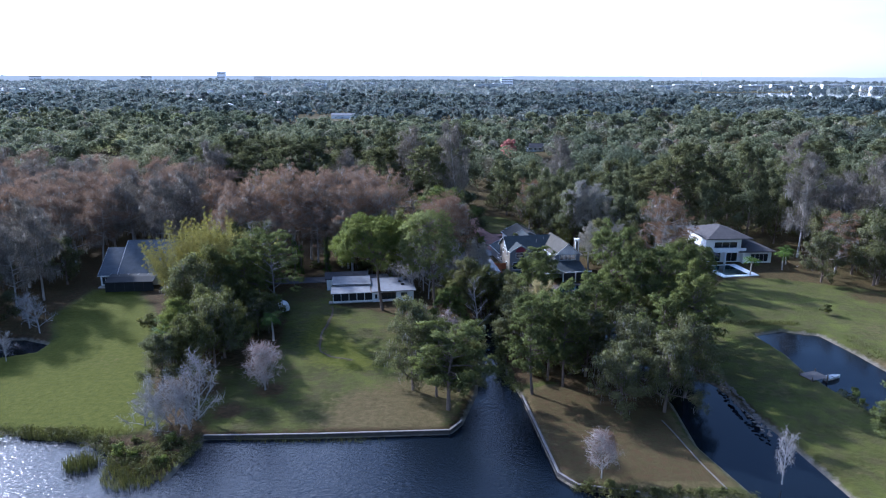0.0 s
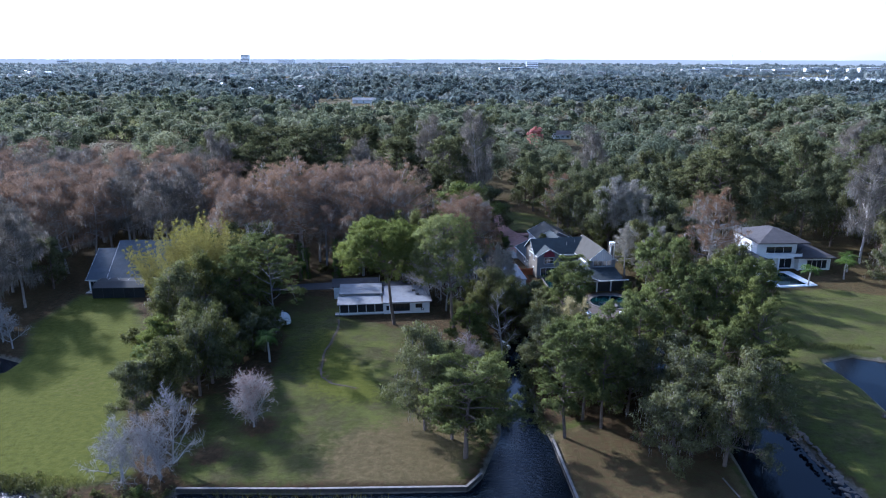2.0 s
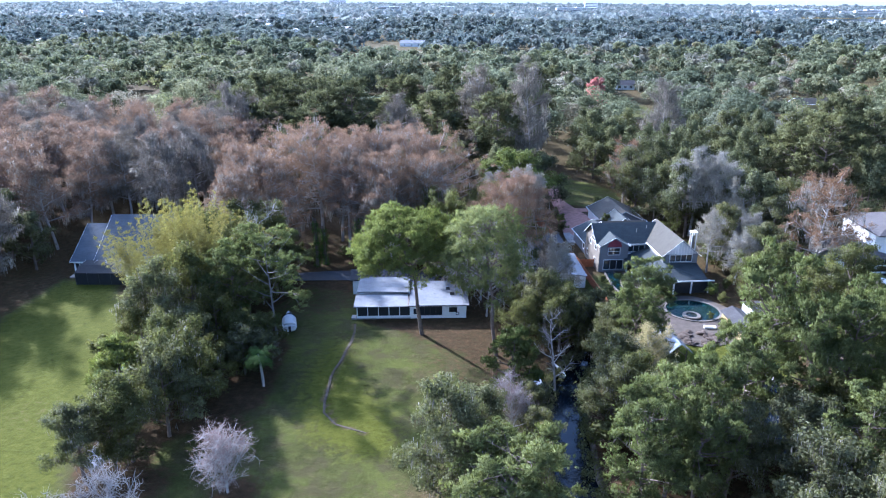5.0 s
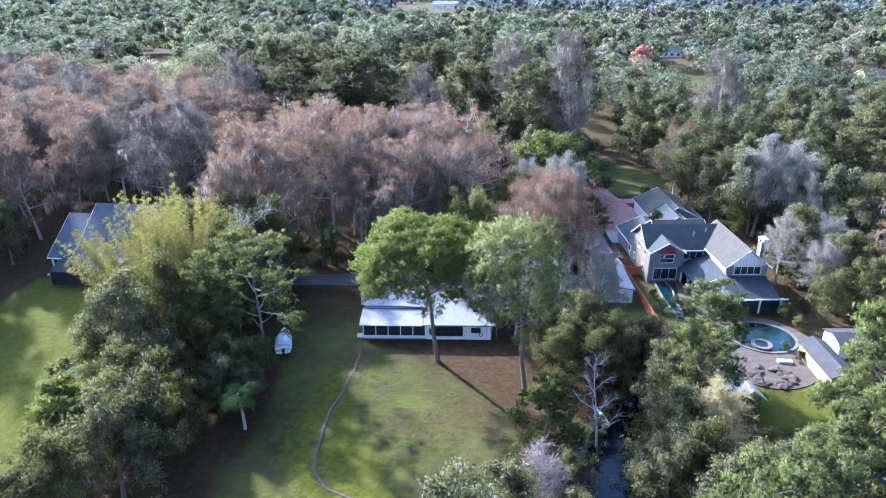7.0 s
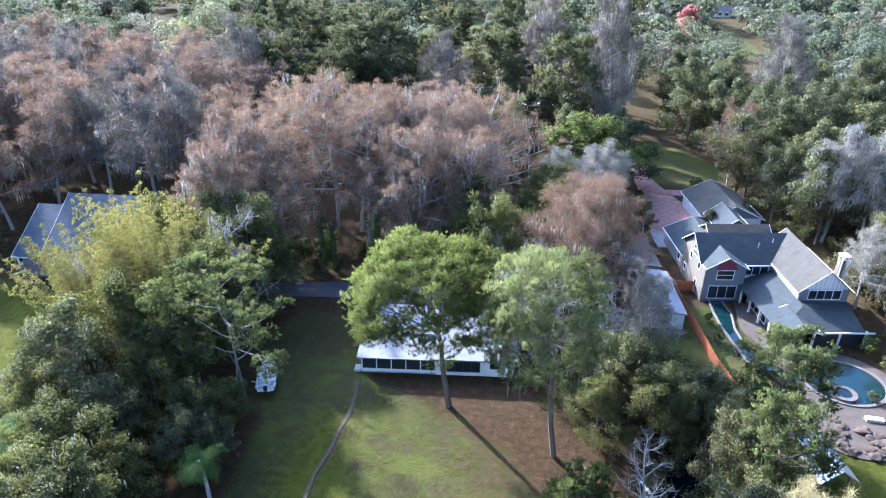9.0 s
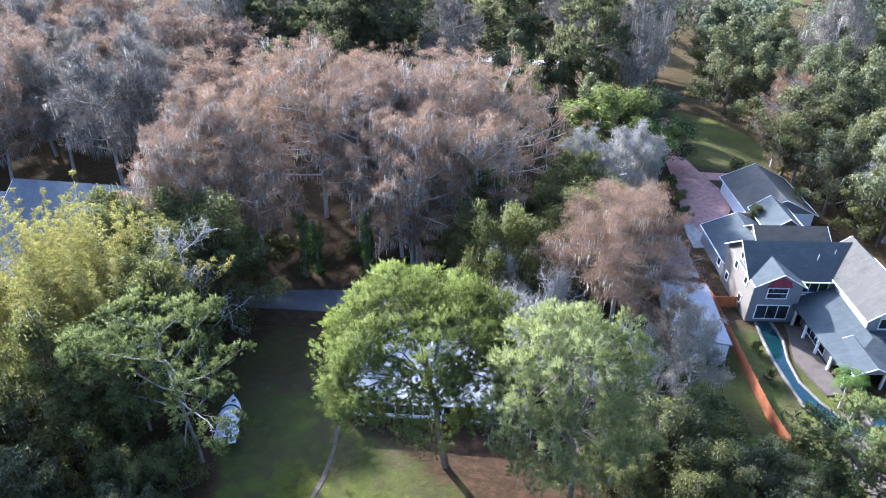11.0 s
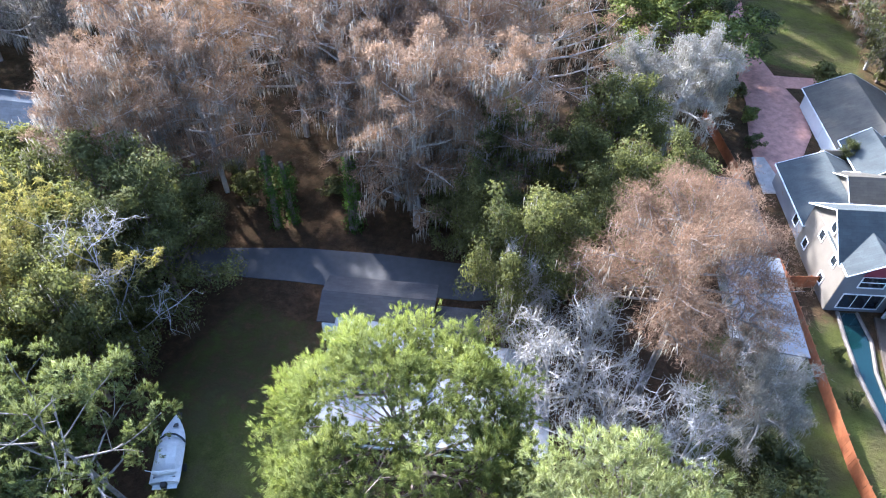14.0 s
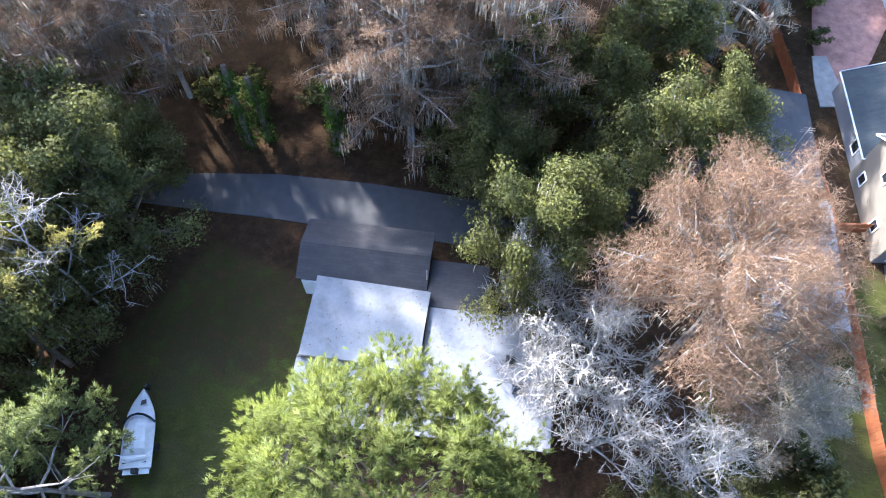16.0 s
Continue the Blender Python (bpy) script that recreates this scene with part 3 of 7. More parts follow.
def dome_pine(seed, label, foot, middle, wide, tall, cushions=130, tufts=90, needles=13, long=0.4, needle=0.028, mat=None, girth=1.35, below=0.35, moss=0, stout=0.42, bark=None):
    """A pine whose needle cushions form an uneven dome about middle, borne on limbs that fork from the trunk inside it."""
    rng = np.random.default_rng(seed)
    middle = np.array(middle) - np.array(foot)
    trunk = [np.array((0, 0, -0.3)), middle * np.array((0.2, 0.2, 0.3)), middle * np.array((0.45, 0.45, 0.62)), middle * np.array((0.8, 0.8, 0.92)), middle + np.array((0, 0, tall * 0.55))]
    trunk = [p + rng.normal(0, 0.12, 3) * (k > 0) for k, p in enumerate(trunk)]
    br, c = [(trunk, stout, 0.1)], []
    forks = [bend(rng, trunk[3] + (trunk[2] - trunk[3]) * rng.uniform(0, 1.1), (math.cos(a) * 0.8, math.sin(a) * 0.8, 0.55), wide * 0.55, 4, -0.02, 0.16) for a in np.arange(11) * 2.4]
    br += [(f, stout * 0.4, 0.07) for f in forks]
    knots = np.array([p for f in forks for p in f[2:]] + [trunk[3], trunk[4]])
    for k in range(cushions):
        z = 1 - (1 + below) * (k + 0.5) / cushions
        a = k * 2.39996 + rng.uniform(-0.35, 0.35)
        r = math.sqrt(max(0, 1 - z * z))
        d = np.array((r * math.cos(a), r * math.sin(a), z))
        swell = 0.9 + 0.3 * noise.noise(Vector(d * 1.9) + Vector((seed, 0, 0))) + rng.normal(0, 0.06)
        p = middle + d * np.array((wide, wide, tall)) * swell
        if z < 0 and rng.uniform() < 0.35:
            continue
        c.append(p)
        near = knots[np.argmin(np.linalg.norm(knots - p, axis=1))]
        way = p - near
        br.append((bend(rng, near, way / np.linalg.norm(way), np.linalg.norm(way), 4, 0, 0.1), 0.06, 0.02))
    c = np.array(c)
    v = brushes(rng, c, rng.uniform(0.75, 1.3, len(c)) * girth, tufts, needles, long, needle, 0.6)
    m = hangings(rng, c[rng.integers(0, len(c), moss)] - np.array((0, 0, 0.7)), 5, 1.5, 0.05) if moss else np.zeros((0, 3))
    t = tree("pine_tree", label, br, bark or BARK, [("crown", v, mat or PINE), ("hanging_moss", m, MOSS)])
    t.matrix_basis = pose(*foot)
    return t


def oak(seed, height=13, spread=6.5, mat=None, n=60, size=0.18, moss=50, label="evergreen oak with dark leaves and grey moss", subs=5, limbs=15, share=0.6, puff=1.15):
    rng = np.random.default_rng(seed)
    br, ends, inner = skeleton_tree(rng, height, spread, 0.14, limbs, lambda h: 1.0 - 0.55 * h ** 2, 0.3, 0.35, subs, -0.05)
    c = np.concatenate([ends, inner[rng.uniform(size=len(inner)) < share]])
    v = leaves(rng, c, rng.uniform(0.7, 1.3, len(c)) * puff, n, size)
    m = hangings(rng, inner[rng.integers(0, len(inner), moss)] + rng.normal(0, 0.6, (moss, 3)), 6, 1.2, 0.036)
    return tree("oak_tree", label, br, BARK, [("crown", v, mat or OAK), ("hanging_moss", m, MOSS)])


def cypress(seed, height=24, spread=6.0, mat=None, moss=330, twigs=2, label="winter cypress with rust-brown needles and hanging moss", bark=None, first=0.34, limbs=30, subs=4, wide=0.03, strand=0.05, drop=1.5, spray=34, twig=0.6, haze=0.36, share=0.55, strands=7, round_top=0.42, top_moss=0.5, moss_mat=None):
    """Broad-topped cypress: fine twigs scattered about every limb, moss hung mostly below the lower ones."""
    rng = np.random.default_rng(seed)
    br, ends, inner = skeleton_tree(rng, height, spread, first, limbs, lambda h: max(0.5, 1.0 - round_top * h ** 3.0), 0.18, 0.36, subs, -0.02)
    c = np.concatenate([ends, inner[rng.uniform(size=len(inner)) < share]])
    c = np.repeat(c, spray, 0) + rng.normal(0, haze, (len(c) * spray, 3)) * np.array((1, 1, 0.6))
    v = sprays(rng, c, rng.uniform(0.5, 1.2, len(c)) * twig, twigs, wide, 0.9, 0.0)
    low = inner[(inner[:, 2] < height * (first + (1 - first) * 0.62)) | (rng.uniform(size=len(inner)) < top_moss)]
    m = hangings(rng, low[rng.integers(0, len(low), moss)] + rng.normal(0, 0.35, (moss, 3)) - np.array((0, 0, 0.5)), strands, drop, strand)
    return tree("cypress_tree", label, br, bark or PALEBARK, [("crown", v, mat or REDTWIG), ("hanging_moss", m, moss_mat or MOSS)])


def bare(seed, height=9, spread=4.5, mat=None, twigs=9, label="bare grey tree with fine pale twigs", moss=0, wide=0.025, bark=None, limbs=22, subs=7, stout=0.22, third=0, twig=1.0):
    rng = np.random.default_rng(seed)
    br, ends, inner = skeleton_tree(rng, height, spread, 0.15, limbs, lambda h: 1.0 - 0.5 * h, 0.6, stout, subs, -0.05)
    c = np.concatenate([ends, inner])
    tips = []
    for p in c if third else ():
        for d in directions(rng, third, 0.25):
            twig_line = bend(rng, p, d, rng.uniform(0.6, 1.5), 3, 0.02, 0.3)
            br.append((twig_line, 0.024, 0.007))
            tips += twig_line[1:]
    c = np.array(tips) if third else c
    v = sprays(rng, c, rng.uniform(0.7, 1.3, len(c)) * twig, twigs, wide, 0.8, 0.0)
    m = hangings(rng, inner[rng.integers(0, len(inner), moss)], 5, 1.2, 0.07) if moss else np.zeros((0, 3))
    return tree("bare_tree", label, br, bark or PALEBARK, [("crown", v, mat or GREYTWIG), ("hanging_moss", m, MOSS)])


def ivy_trunk(seed, height=10.0):
    """A trunk wrapped in ivy."""
    rng = np.random.default_rng(seed)
    t = thing("ivy_clad_trunk", "tree trunk wrapped in dark green ivy", "tree")
    stem = bend(rng, (0, 0, -0.2), (0.02, 0.02, 1), height, 8, wobble=0.03)
    tubes([(stem, 0.4, 0.25)], 8).part("trunk", BARK, t)
    k = rng.uniform(0, 1, 70)
    c = np.array([np.array(stem[min(7, int(q * 8))]) + rng.normal(0, 0.3, 3) for q in k])
    v, n = leaves(rng, c, 0.75, 40, 0.14)
    link_mesh("ivy", v, tris(v), IVY, t, "dark ivy leaves", normals=n)
    return t


def shrub(seed, height=2.2, mat=None, label="dense rounded green garden shrub"):
    rng = np.random.default_rng(seed)
    br, ends, inner = skeleton_tree(rng, height, height * 0.75, 0.1, 9, lambda h: 1.0 - 0.5 * h, 0.7, 0.05, 2)
    c = np.concatenate([ends, inner[::2]])
    return tree("shrub", label, br, BARK, [("crown", leaves(rng, c, height * 0.22, 14, 0.08 * height), mat or OAK)], "shrub")


def palm(seed, height=6.0, frond=2.6, fronds=22, label="palm with arching green fronds and pale trunk"):
    rng = np.random.default_rng(seed)
    t = thing("palm_tree", label, "palm")
    top = bend(rng, (0, 0, -0.2), (0.03, 0.02, 1), height, 6, wobble=0.03)
    tubes([(top, 0.2, 0.15)], 8).part("trunk", PALEBARK, t)
    out = []
    for i in range(fronds):
        ang, r = i * 2.4, rng.uniform(-0.1, 1.3)
        d = np.array((math.cos(ang), math.sin(ang), r))
        rib = bend(rng, top[-1], d / np.linalg.norm(d), frond * rng.uniform(0.8, 1.15), 8, 0.2, 0.03)
        for a, b in zip(rib[1:-1], rib[2:]):
            f = b - a
            side = np.cross(f, (0, 0, 1.0))
            side /= np.linalg.norm(side) + 1e-6
            for s in (-1, 1):
                for q in (0.0, 0.5):
                    o = a + f * q
                    tip = o + side * s * frond * 0.28 + f * 0.9 + np.array((0, 0, -0.18))
                    out += [o - f * 0.12, o + f * 0.12, tip, tip - f * 0.15]
    v = np.array(out)
    link_mesh("fronds", v, quads(v), PALM, t)
    return t


def bamboo_clump(seed, radius=6.2, height=22.5, sheaves=20, each=8):
    """Sheaves of arching culms, each culm a feathery plume that thins towards its nodding tip."""
    rng = np.random.default_rng(seed)
    t = thing("bamboo_clump", "tall clump of yellow-green bamboo with drooping feathery tips", "bamboo")
    br, pts, girth = [], [], []
    for k in range(sheaves):
        a, r = k * 2.4 + rng.uniform(-0.4, 0.4), radius * 0.6 * math.sqrt((k + 0.5) / sheaves)
        foot = np.array((math.cos(a), math.sin(a), 0)) * r
        lean_out = foot / radius * 0.5 + np.array((rng.normal(0, 0.05), rng.normal(0, 0.05), 1))
        tall = height * (1.1 - 0.42 * (r / radius) - rng.uniform(0, 0.22))
        for _ in range(each):
            d = lean_out + rng.normal(0, 0.06, 3)
            n = 16
            culm = bend(rng, foot + rng.normal(0, 0.45, 3) * np.array((1, 1, 0)), d / np.linalg.norm(d), tall * rng.uniform(0.72, 1.08), n, 0.012 + 0.02 * rng.uniform(), 0.03)
            br.append((culm, 0.05, 0.01))
            for q in range(4, n + 1):
                share = (q - 3) / (n - 3)
                pts.append(culm[q])
                girth.append(0.16 + 0.75 * math.sin(math.pi * (0.12 + 0.85 * share)))
    tagged(tubes(br, 4).part("stalk", plain("bamboo_culm", (0.3, 0.27, 0.09), 0.5), t), kind="stuff")
    pts, girth = np.repeat(np.array(pts), 12, 0), np.repeat(np.array(girth), 12)
    pts = pts + rng.normal(0, 0.5, pts.shape) * girth[:, None]
    v = sprays(rng, pts, rng.uniform(0.3, 0.6, len(pts)), 4, 0.05, -0.55, 0.0)
    link_mesh("leaves", v, tris(v), BAMBOO, t)
    return t


def conifer(seed, height=17.0, spread=2.6):
    """A narrow spire: short drooping tiers of dark needles from the ground up."""
    rng = np.random.default_rng(seed)
    br, ends, inner = skeleton_tree(rng, height, spread, 0.08, 70, lambda h: 1.02 - 0.92 * h, -0.05, 0.2, 3, 0.03, 0.0)
    c = np.concatenate([ends, inner])
    v = brushes(rng, c, rng.uniform(0.3, 0.55, len(c)), 10, 6, 0.4, 0.05)
    return tree("conifer_tree", "dark narrow cone-shaped conifer behind the cypresses", br, BARK, [("crown", v, DARKNEEDLE)])


class Grove:
    """A few built trees of one kind, set out again and again as copies."""
    def __init__(self, build, seeds):
        self.build, self.seeds, self.made, self.count = build, seeds, {}, 0

    def put(self, x, y, scale=1.0, wide=None, turn=None, label="", group="", z=0.0, lean=(0, 0)):
        k = self.seeds[self.count % len(self.seeds)]
        self.count += 1
        turn = self.count * 137.5 if turn is None else turn
        s = Vector((wide or scale, wide or scale, scale))
        place = pose(x, y, z, *lean) @ pose(0, 0, 0, 0, 0, turn)
        if k not in self.made:
            ob = self.made[k] = self.build(k)
            ob.matrix_basis = place @ Matrix.Diagonal((*s, 1))
        else:
            o = self.made[k].scale
            ob = copy_thing(self.made[k], place @ Matrix.Diagonal((s[0] / o[0], s[1] / o[1], s[2] / o[2], 1)))
        return tagged(ob, label=label, group=group)


# ---- ground and water ----
LAKE = [(-600, 97), (-69.7, 97.0), (-60.7, 96.3), (-52, 92.5), (-45, 85), (-38.5, 84.5), (-37.5, 95.6), (-20, 96.0), (1.6, 97.4), (3.6, 100.6), (6.7, 112), (7.2, 122), (6.4, 134),
        (7.6, 142), (10.5, 149), (14, 154), (19, 158.5), (22.5, 157.5), (19, 153), (15.2, 148.5), (12.6, 141), (11.8, 132), (12.0, 120), (13.8, 110), (16.3, 85.4), (18.5, 82.6), (27, 80.8),
        (43.5, 79.5), (39.8, 94), (40.5, 108), (38, 122), (37.5, 132), (32, 138.5), (31.5, 144), (36, 147), (42, 146.5), (44, 140), (43.5, 134), (46.5, 122), (50.4, 115), (53.6, 97.4), (55.6, 80), (58, 55),
        (76, 55), (74.5, 90), (74, 102), (72, 112), (70.5, 120), (71, 130), (69.4, 140), (76, 142.5), (83, 140), (85, 130), (86.5, 118), (88, 100), (91, 70), (98, 50), (600, 40), (600, -700), (-600, -700)]
POND = [(-99, 128), (-90, 126.5), (-84, 129.5), (-84, 134), (-90, 136.5), (-99, 136)]
FARLAKE = [(640, 1420), (760, 1380), (1500, 1450), (2600, 1700), (2600, 2250), (1300, 2350), (760, 2150), (660, 1750)]


def depth_in(px, py, poly):
    """Signed distance to the outline: above nought inside."""
    q = np.array(poly, float)
    best, odd = np.full(px.shape, 1e9), np.zeros(px.shape, bool)
    for (ax, ay), (bx, by) in zip(q, np.roll(q, -1, 0)):
        dx, dy = bx - ax, by - ay
        k = np.clip(((px - ax) * dx + (py - ay) * dy) / (dx * dx + dy * dy), 0, 1)
        best = np.minimum(best, np.hypot(px - ax - k * dx, py - ay - k * dy))
        if ay != by:
            odd ^= ((ay > py) != (by > py)) & (px < (bx - ax) * (py - ay) / (by - ay) + ax)
    return np.where(odd, best, -best)


def near_line(px, py, line):
    best = np.full(px.shape, 1e9)
    for (ax, ay), (bx, by) in zip(line[:-1], line[1:]):
        dx, dy = bx - ax, by - ay
        k = np.clip(((px - ax) * dx + (py - ay) * dy) / (dx * dx + dy * dy), 0, 1)
        best = np.minimum(best, np.hypot(px - ax - k * dx, py - ay - k * dy))
    return best


def steps(lo, hi, fine, far_lo, far_hi, grow=1.16):
    mid_part = list(np.arange(lo, hi + 1e-6, fine))
    out, s = [], fine
    while mid_part[-1] + sum(out) < far_hi:
        s *= grow
        out.append(s)
    up = list(mid_part[-1] + np.cumsum(out))
    back, s, x = [], fine, lo
    while x > far_lo:
        s *= grow
        x -= s
        back.append(x)
    return np.array(back[::-1] + mid_part + up)


LAWNS = {  # smooth patches of mown grass
    "centre": [(-37, 97), (1, 98.5), (5, 112), (5.5, 128), (0, 138), (-4, 146), (-10, 152), (-26, 158), (-28, 170), (-40, 172), (-44, 160), (-36, 148), (-34, 130), (-44, 120), (-42, 104)],
    "west": [(-110, 98), (-52, 95), (-44, 98), (-52, 112), (-58, 124), (-62, 140), (-70, 156), (-80, 170), (-92, 170), (-92, 150), (-84, 136), (-96, 120)],
    "east": [(58, 70), (72, 92), (70, 112), (68, 128), (66, 142), (62, 146), (55, 140), (50, 125), (54, 100)],
    "east_house": [(66, 146), (84, 144), (92, 120), (100, 90), (130, 90), (130, 150), (110, 172), (92, 182), (84, 180), (72, 170)],
    "point": [(13.5, 114), (16, 85), (27, 81), (43, 80), (39, 96), (39.5, 104), (28, 106), (20, 116)],
    "east_all": [(56, 60), (135, 60), (135, 150), (112, 172), (92, 182), (78, 180), (66, 166), (58, 150), (50, 128), (54, 100)],
    "patio": [(24, 146), (46, 146), (48, 166), (24, 168)],
    "yard": [(4, 159), (30, 160), (28, 172), (22, 187), (6, 180)],
    "north": [(15, 238), (30, 234), (32, 250), (26, 262), (14, 268)],
    "north_west": [(-40, 300), (-10, 298), (-6, 322), (-40, 326)],
    "far_a": [(-85, 395), (-52, 395), (-50, 445), (-85, 450)],
    "far_b": [(-175, 300), (-150, 300), (-150, 330), (-175, 330)],
    "far_c": [(52, 395), (70, 395), (70, 430), (52, 430)],
    "east_road": [(60, 222), (74, 218), (78, 236), (62, 238)],
}
xs = steps(-118, 122, 1.0, -4900, 4900)
ys = steps(70, 262, 1.0, -500, 4960)
gx, gy = np.meshgrid(xs, ys)
wet = np.maximum(np.maximum(depth_in(gx, gy, LAKE), depth_in(gx, gy, POND)), depth_in(gx, gy, FARLAKE))
rough_z = np.array([noise.noise((x * 0.13, y * 0.13, 0)) for x, y in zip(gx.ravel(), gy.ravel())]).reshape(gx.shape)
gz = np.where(wet > -1.2, -0.15 - 1.5 * np.clip((wet + 1.2) / 2.4, 0, 1), 0.0) + 0.07 * rough_z * (wet < -1.5)
lawn = np.max([depth_in(gx, gy, p) for p in LAWNS.values()], 0)
litter = np.clip(0.5 - lawn / 4, 0, 1)
litter = np.maximum(litter, 0.5 * (depth_in(gx, gy, [(14, 112), (16, 86), (27, 82), (42, 82), (38, 96), (39, 112), (28, 118)]) > 1))
for cx, cy, r in ((-14, 156, 6), (-2, 148, 8), (-8, 153, 8), (3, 142, 5), (-31, 112, 5), (-38, 124, 6), (-43, 112, 6), (-36, 104, 5), (110, 165, 9)):
    litter = np.maximum(litter, 1.05 - np.hypot(gx - cx, gy - cy) / r)
# The patch at (-35, 167) paints lawn shade as litter, over some brown soil.
for cx, cy, r, a in ((-35, 167, 13, 0.5), (-43, 160, 8, 0.5), (17, 172, 6, 0.3), (3, 136, 9, 0.5), (-6, 145, 10, 0.42)):
    litter = np.maximum(litter, a * np.clip(1.4 - np.hypot(gx - cx, gy - cy) / r, 0, 1))
dry = np.zeros(gx.shape)
for cx, cy, r, a in ((-9, 103, 13, 1.0), (-4, 110, 12, 0.75), (-16, 100, 9, 0.6), (-7, 142, 14, 0.45), (-2, 129, 11, 0.5), (-20, 138, 10, 0.3), (-24, 112, 10, 0.35), (100, 140, 16, 0.45), (86, 122, 6, 0.9), (60, 112, 6, 0.45), (50.5, 118, 4, 0.9), (-66, 124, 9, 0.35), (66, 85, 14, 0.35), (20, 92, 12, 0.9), (30, 90, 12, 0.8), (23, 241, 8, 0.5)):
    dry = np.maximum(dry, a * np.clip(1.3 - np.hypot(gx - cx, gy - cy) / r, 0, 1))
dry = np.maximum(dry, 0.8 * (depth_in(gx, gy, [(14, 112), (16, 86), (27, 82), (42, 82), (38, 96), (39, 112), (28, 118)]) > 0))
trail = near_line(gx, gy, [(-26.9, 157), (-26, 150), (-26.3, 143), (-26.4, 138), (-25.6, 132), (-22.5, 126.6), (-18, 125)])
dry = np.maximum(dry, 0.75 * np.clip(1.3 - trail / 0.6, 0, 1))
mud = np.maximum(np.clip(1.1 - trail / 0.5, 0, 1) * 0.35, np.clip((wet + 1.6) / 1.6, 0, 1))
nx, ny = len(xs), len(ys)
idx = np.arange(nx * ny).reshape(ny, nx)
ground = link_mesh("ground", np.stack([gx, gy, gz], 2).reshape(-1, 3), np.stack([idx[:-1, :-1], idx[:-1, 1:], idx[1:, 1:], idx[1:, :-1]], 2).reshape(-1, 4), GROUND, smooth=True)
tagged(ground, "mown grass, bare sandy patches and brown leaf litter", "ground", kind="structure")
lush = np.clip(0.3 + np.maximum(depth_in(gx, gy, LAWNS["west"]), depth_in(gx, gy, [(-32, 152), (-25, 152), (-21, 142), (-13, 130), (-9, 120), (-18, 117), (-28, 122), (-33, 136)]) * 0.5) / 6, 0, 0.75)
lush = np.maximum(lush, 0.75 * np.clip(1.5 - np.hypot((gx - 36) / 1.3, gy - 151) / 9, 0, 1))
for name, values in (("dry", dry), ("litter", litter), ("mud", mud), ("lush", lush)):
    a = ground.data.attributes.new(name, "FLOAT", "POINT")
    a.data.foreach_set("value", values.ravel().astype(np.float32))
WATER_Z = -0.75
wxs, wys = steps(-82, 18, 0.33, -900, 900, 1.25), steps(58, 142, 0.33, -700, 205, 1.25)
wx, wy = np.meshgrid(wxs, wys)
# wind ripples on the open lake, dying away in the sheltered arms
wrng = np.random.default_rng(3)
wz = np.zeros(wx.shape)
warp = 1.6 * np.sin(wx * 0.13 + wy * 0.09) + 1.2 * np.sin(wx * 0.21 - wy * 0.17 + 1)
for wave in range(20):
    turn_, length = math.radians(wrng.normal(62, 24)), wrng.uniform(0.8, 1.5)
    wz += 0.0035 * length * np.sin(6.283 / length * (wx * math.cos(turn_) + wy * math.sin(turn_) + warp * 0.5) + wrng.uniform(0, 6.283))
calm = np.clip((17 - wx) / 4, 0, 1) * np.clip((wx + 84) / 3, 0, 1) * np.clip((wy - 56) / 4, 0, 1) * np.clip((128 - wy) / 14, 0, 1)
wz *= calm
widx = np.arange(wx.size).reshape(wx.shape)
water = link_mesh("water", np.stack([wx, wy, WATER_Z + wz], 2).reshape(-1, 3), np.stack([widx[:-1, :-1], widx[:-1, 1:], widx[1:, 1:], widx[1:, :-1]], 2).reshape(-1, 4), WATER, smooth=True)
water.data.attributes.new("wind", "FLOAT", "POINT").data.foreach_set("value", calm.ravel().astype(np.float32))
tagged(water, "dark rippled lake and canal water", "water", kind="structure")
far_water = Shape().slab([(x, y, -0.6) for x, y in FARLAKE], 0.2).part("water", WATER)
tagged(far_water, "pale distant lake beyond the woods", "water", kind="structure")


def wall_along(name, line, z0, z1, thick, mat, label, category, kind="structure", cap=None):
    t = thing(name, label, category, kind=kind)
    for (ax, ay), (bx, by) in zip(line[:-1], line[1:]):
        L = math.hypot(bx - ax, by - ay)
        n = max(1, round(L / 3.0))
        for i in range(n):
            o = Shape().box(i * L / n + 0.01, (i + 1) * L / n - 0.01, -thick / 2, thick / 2, z0, z1).part("panel", mat, t)
            o.matrix_basis = pose(ax, ay, 0, 0, 0, math.degrees(math.atan2(by - ay, bx - ax)))
        if cap:
            o = Shape().box(-0.05, L + 0.05, -thick * 0.8, thick * 0.8, z1 + 0.004, z1 + 0.09).part("cap", cap, t, "weathered timber cap")
            o.matrix_basis = pose(ax, ay, 0, 0, 0, math.degrees(math.atan2(by - ay, bx - ax)))
    return t


wall_along("seawall", [(-37.5, 96.0), (-20, 96.6), (1.2, 97.9), (3.2, 100.9)], -1.5, -0.04, 0.22, DARKWOOD, "dark timber seawall with a pale cap along the lake lawn", "seawall", cap=WALLCAP)
wall_along("edging", [(36.2, 101), (36.9, 96.8), (38.0, 88), (39.2, 82)], -0.6, 0.1, 0.2, WOODGREY, "grey timber edging beside the calm canal", "edging")
wall_along("seawall", [(14.2, 110), (16.7, 86), (18.9, 83.1), (27, 81.3)], -1.5, -0.04, 0.22, DARKWOOD, "dark timber seawall with a pale cap round the sandy point", "seawall", cap=WALLCAP)


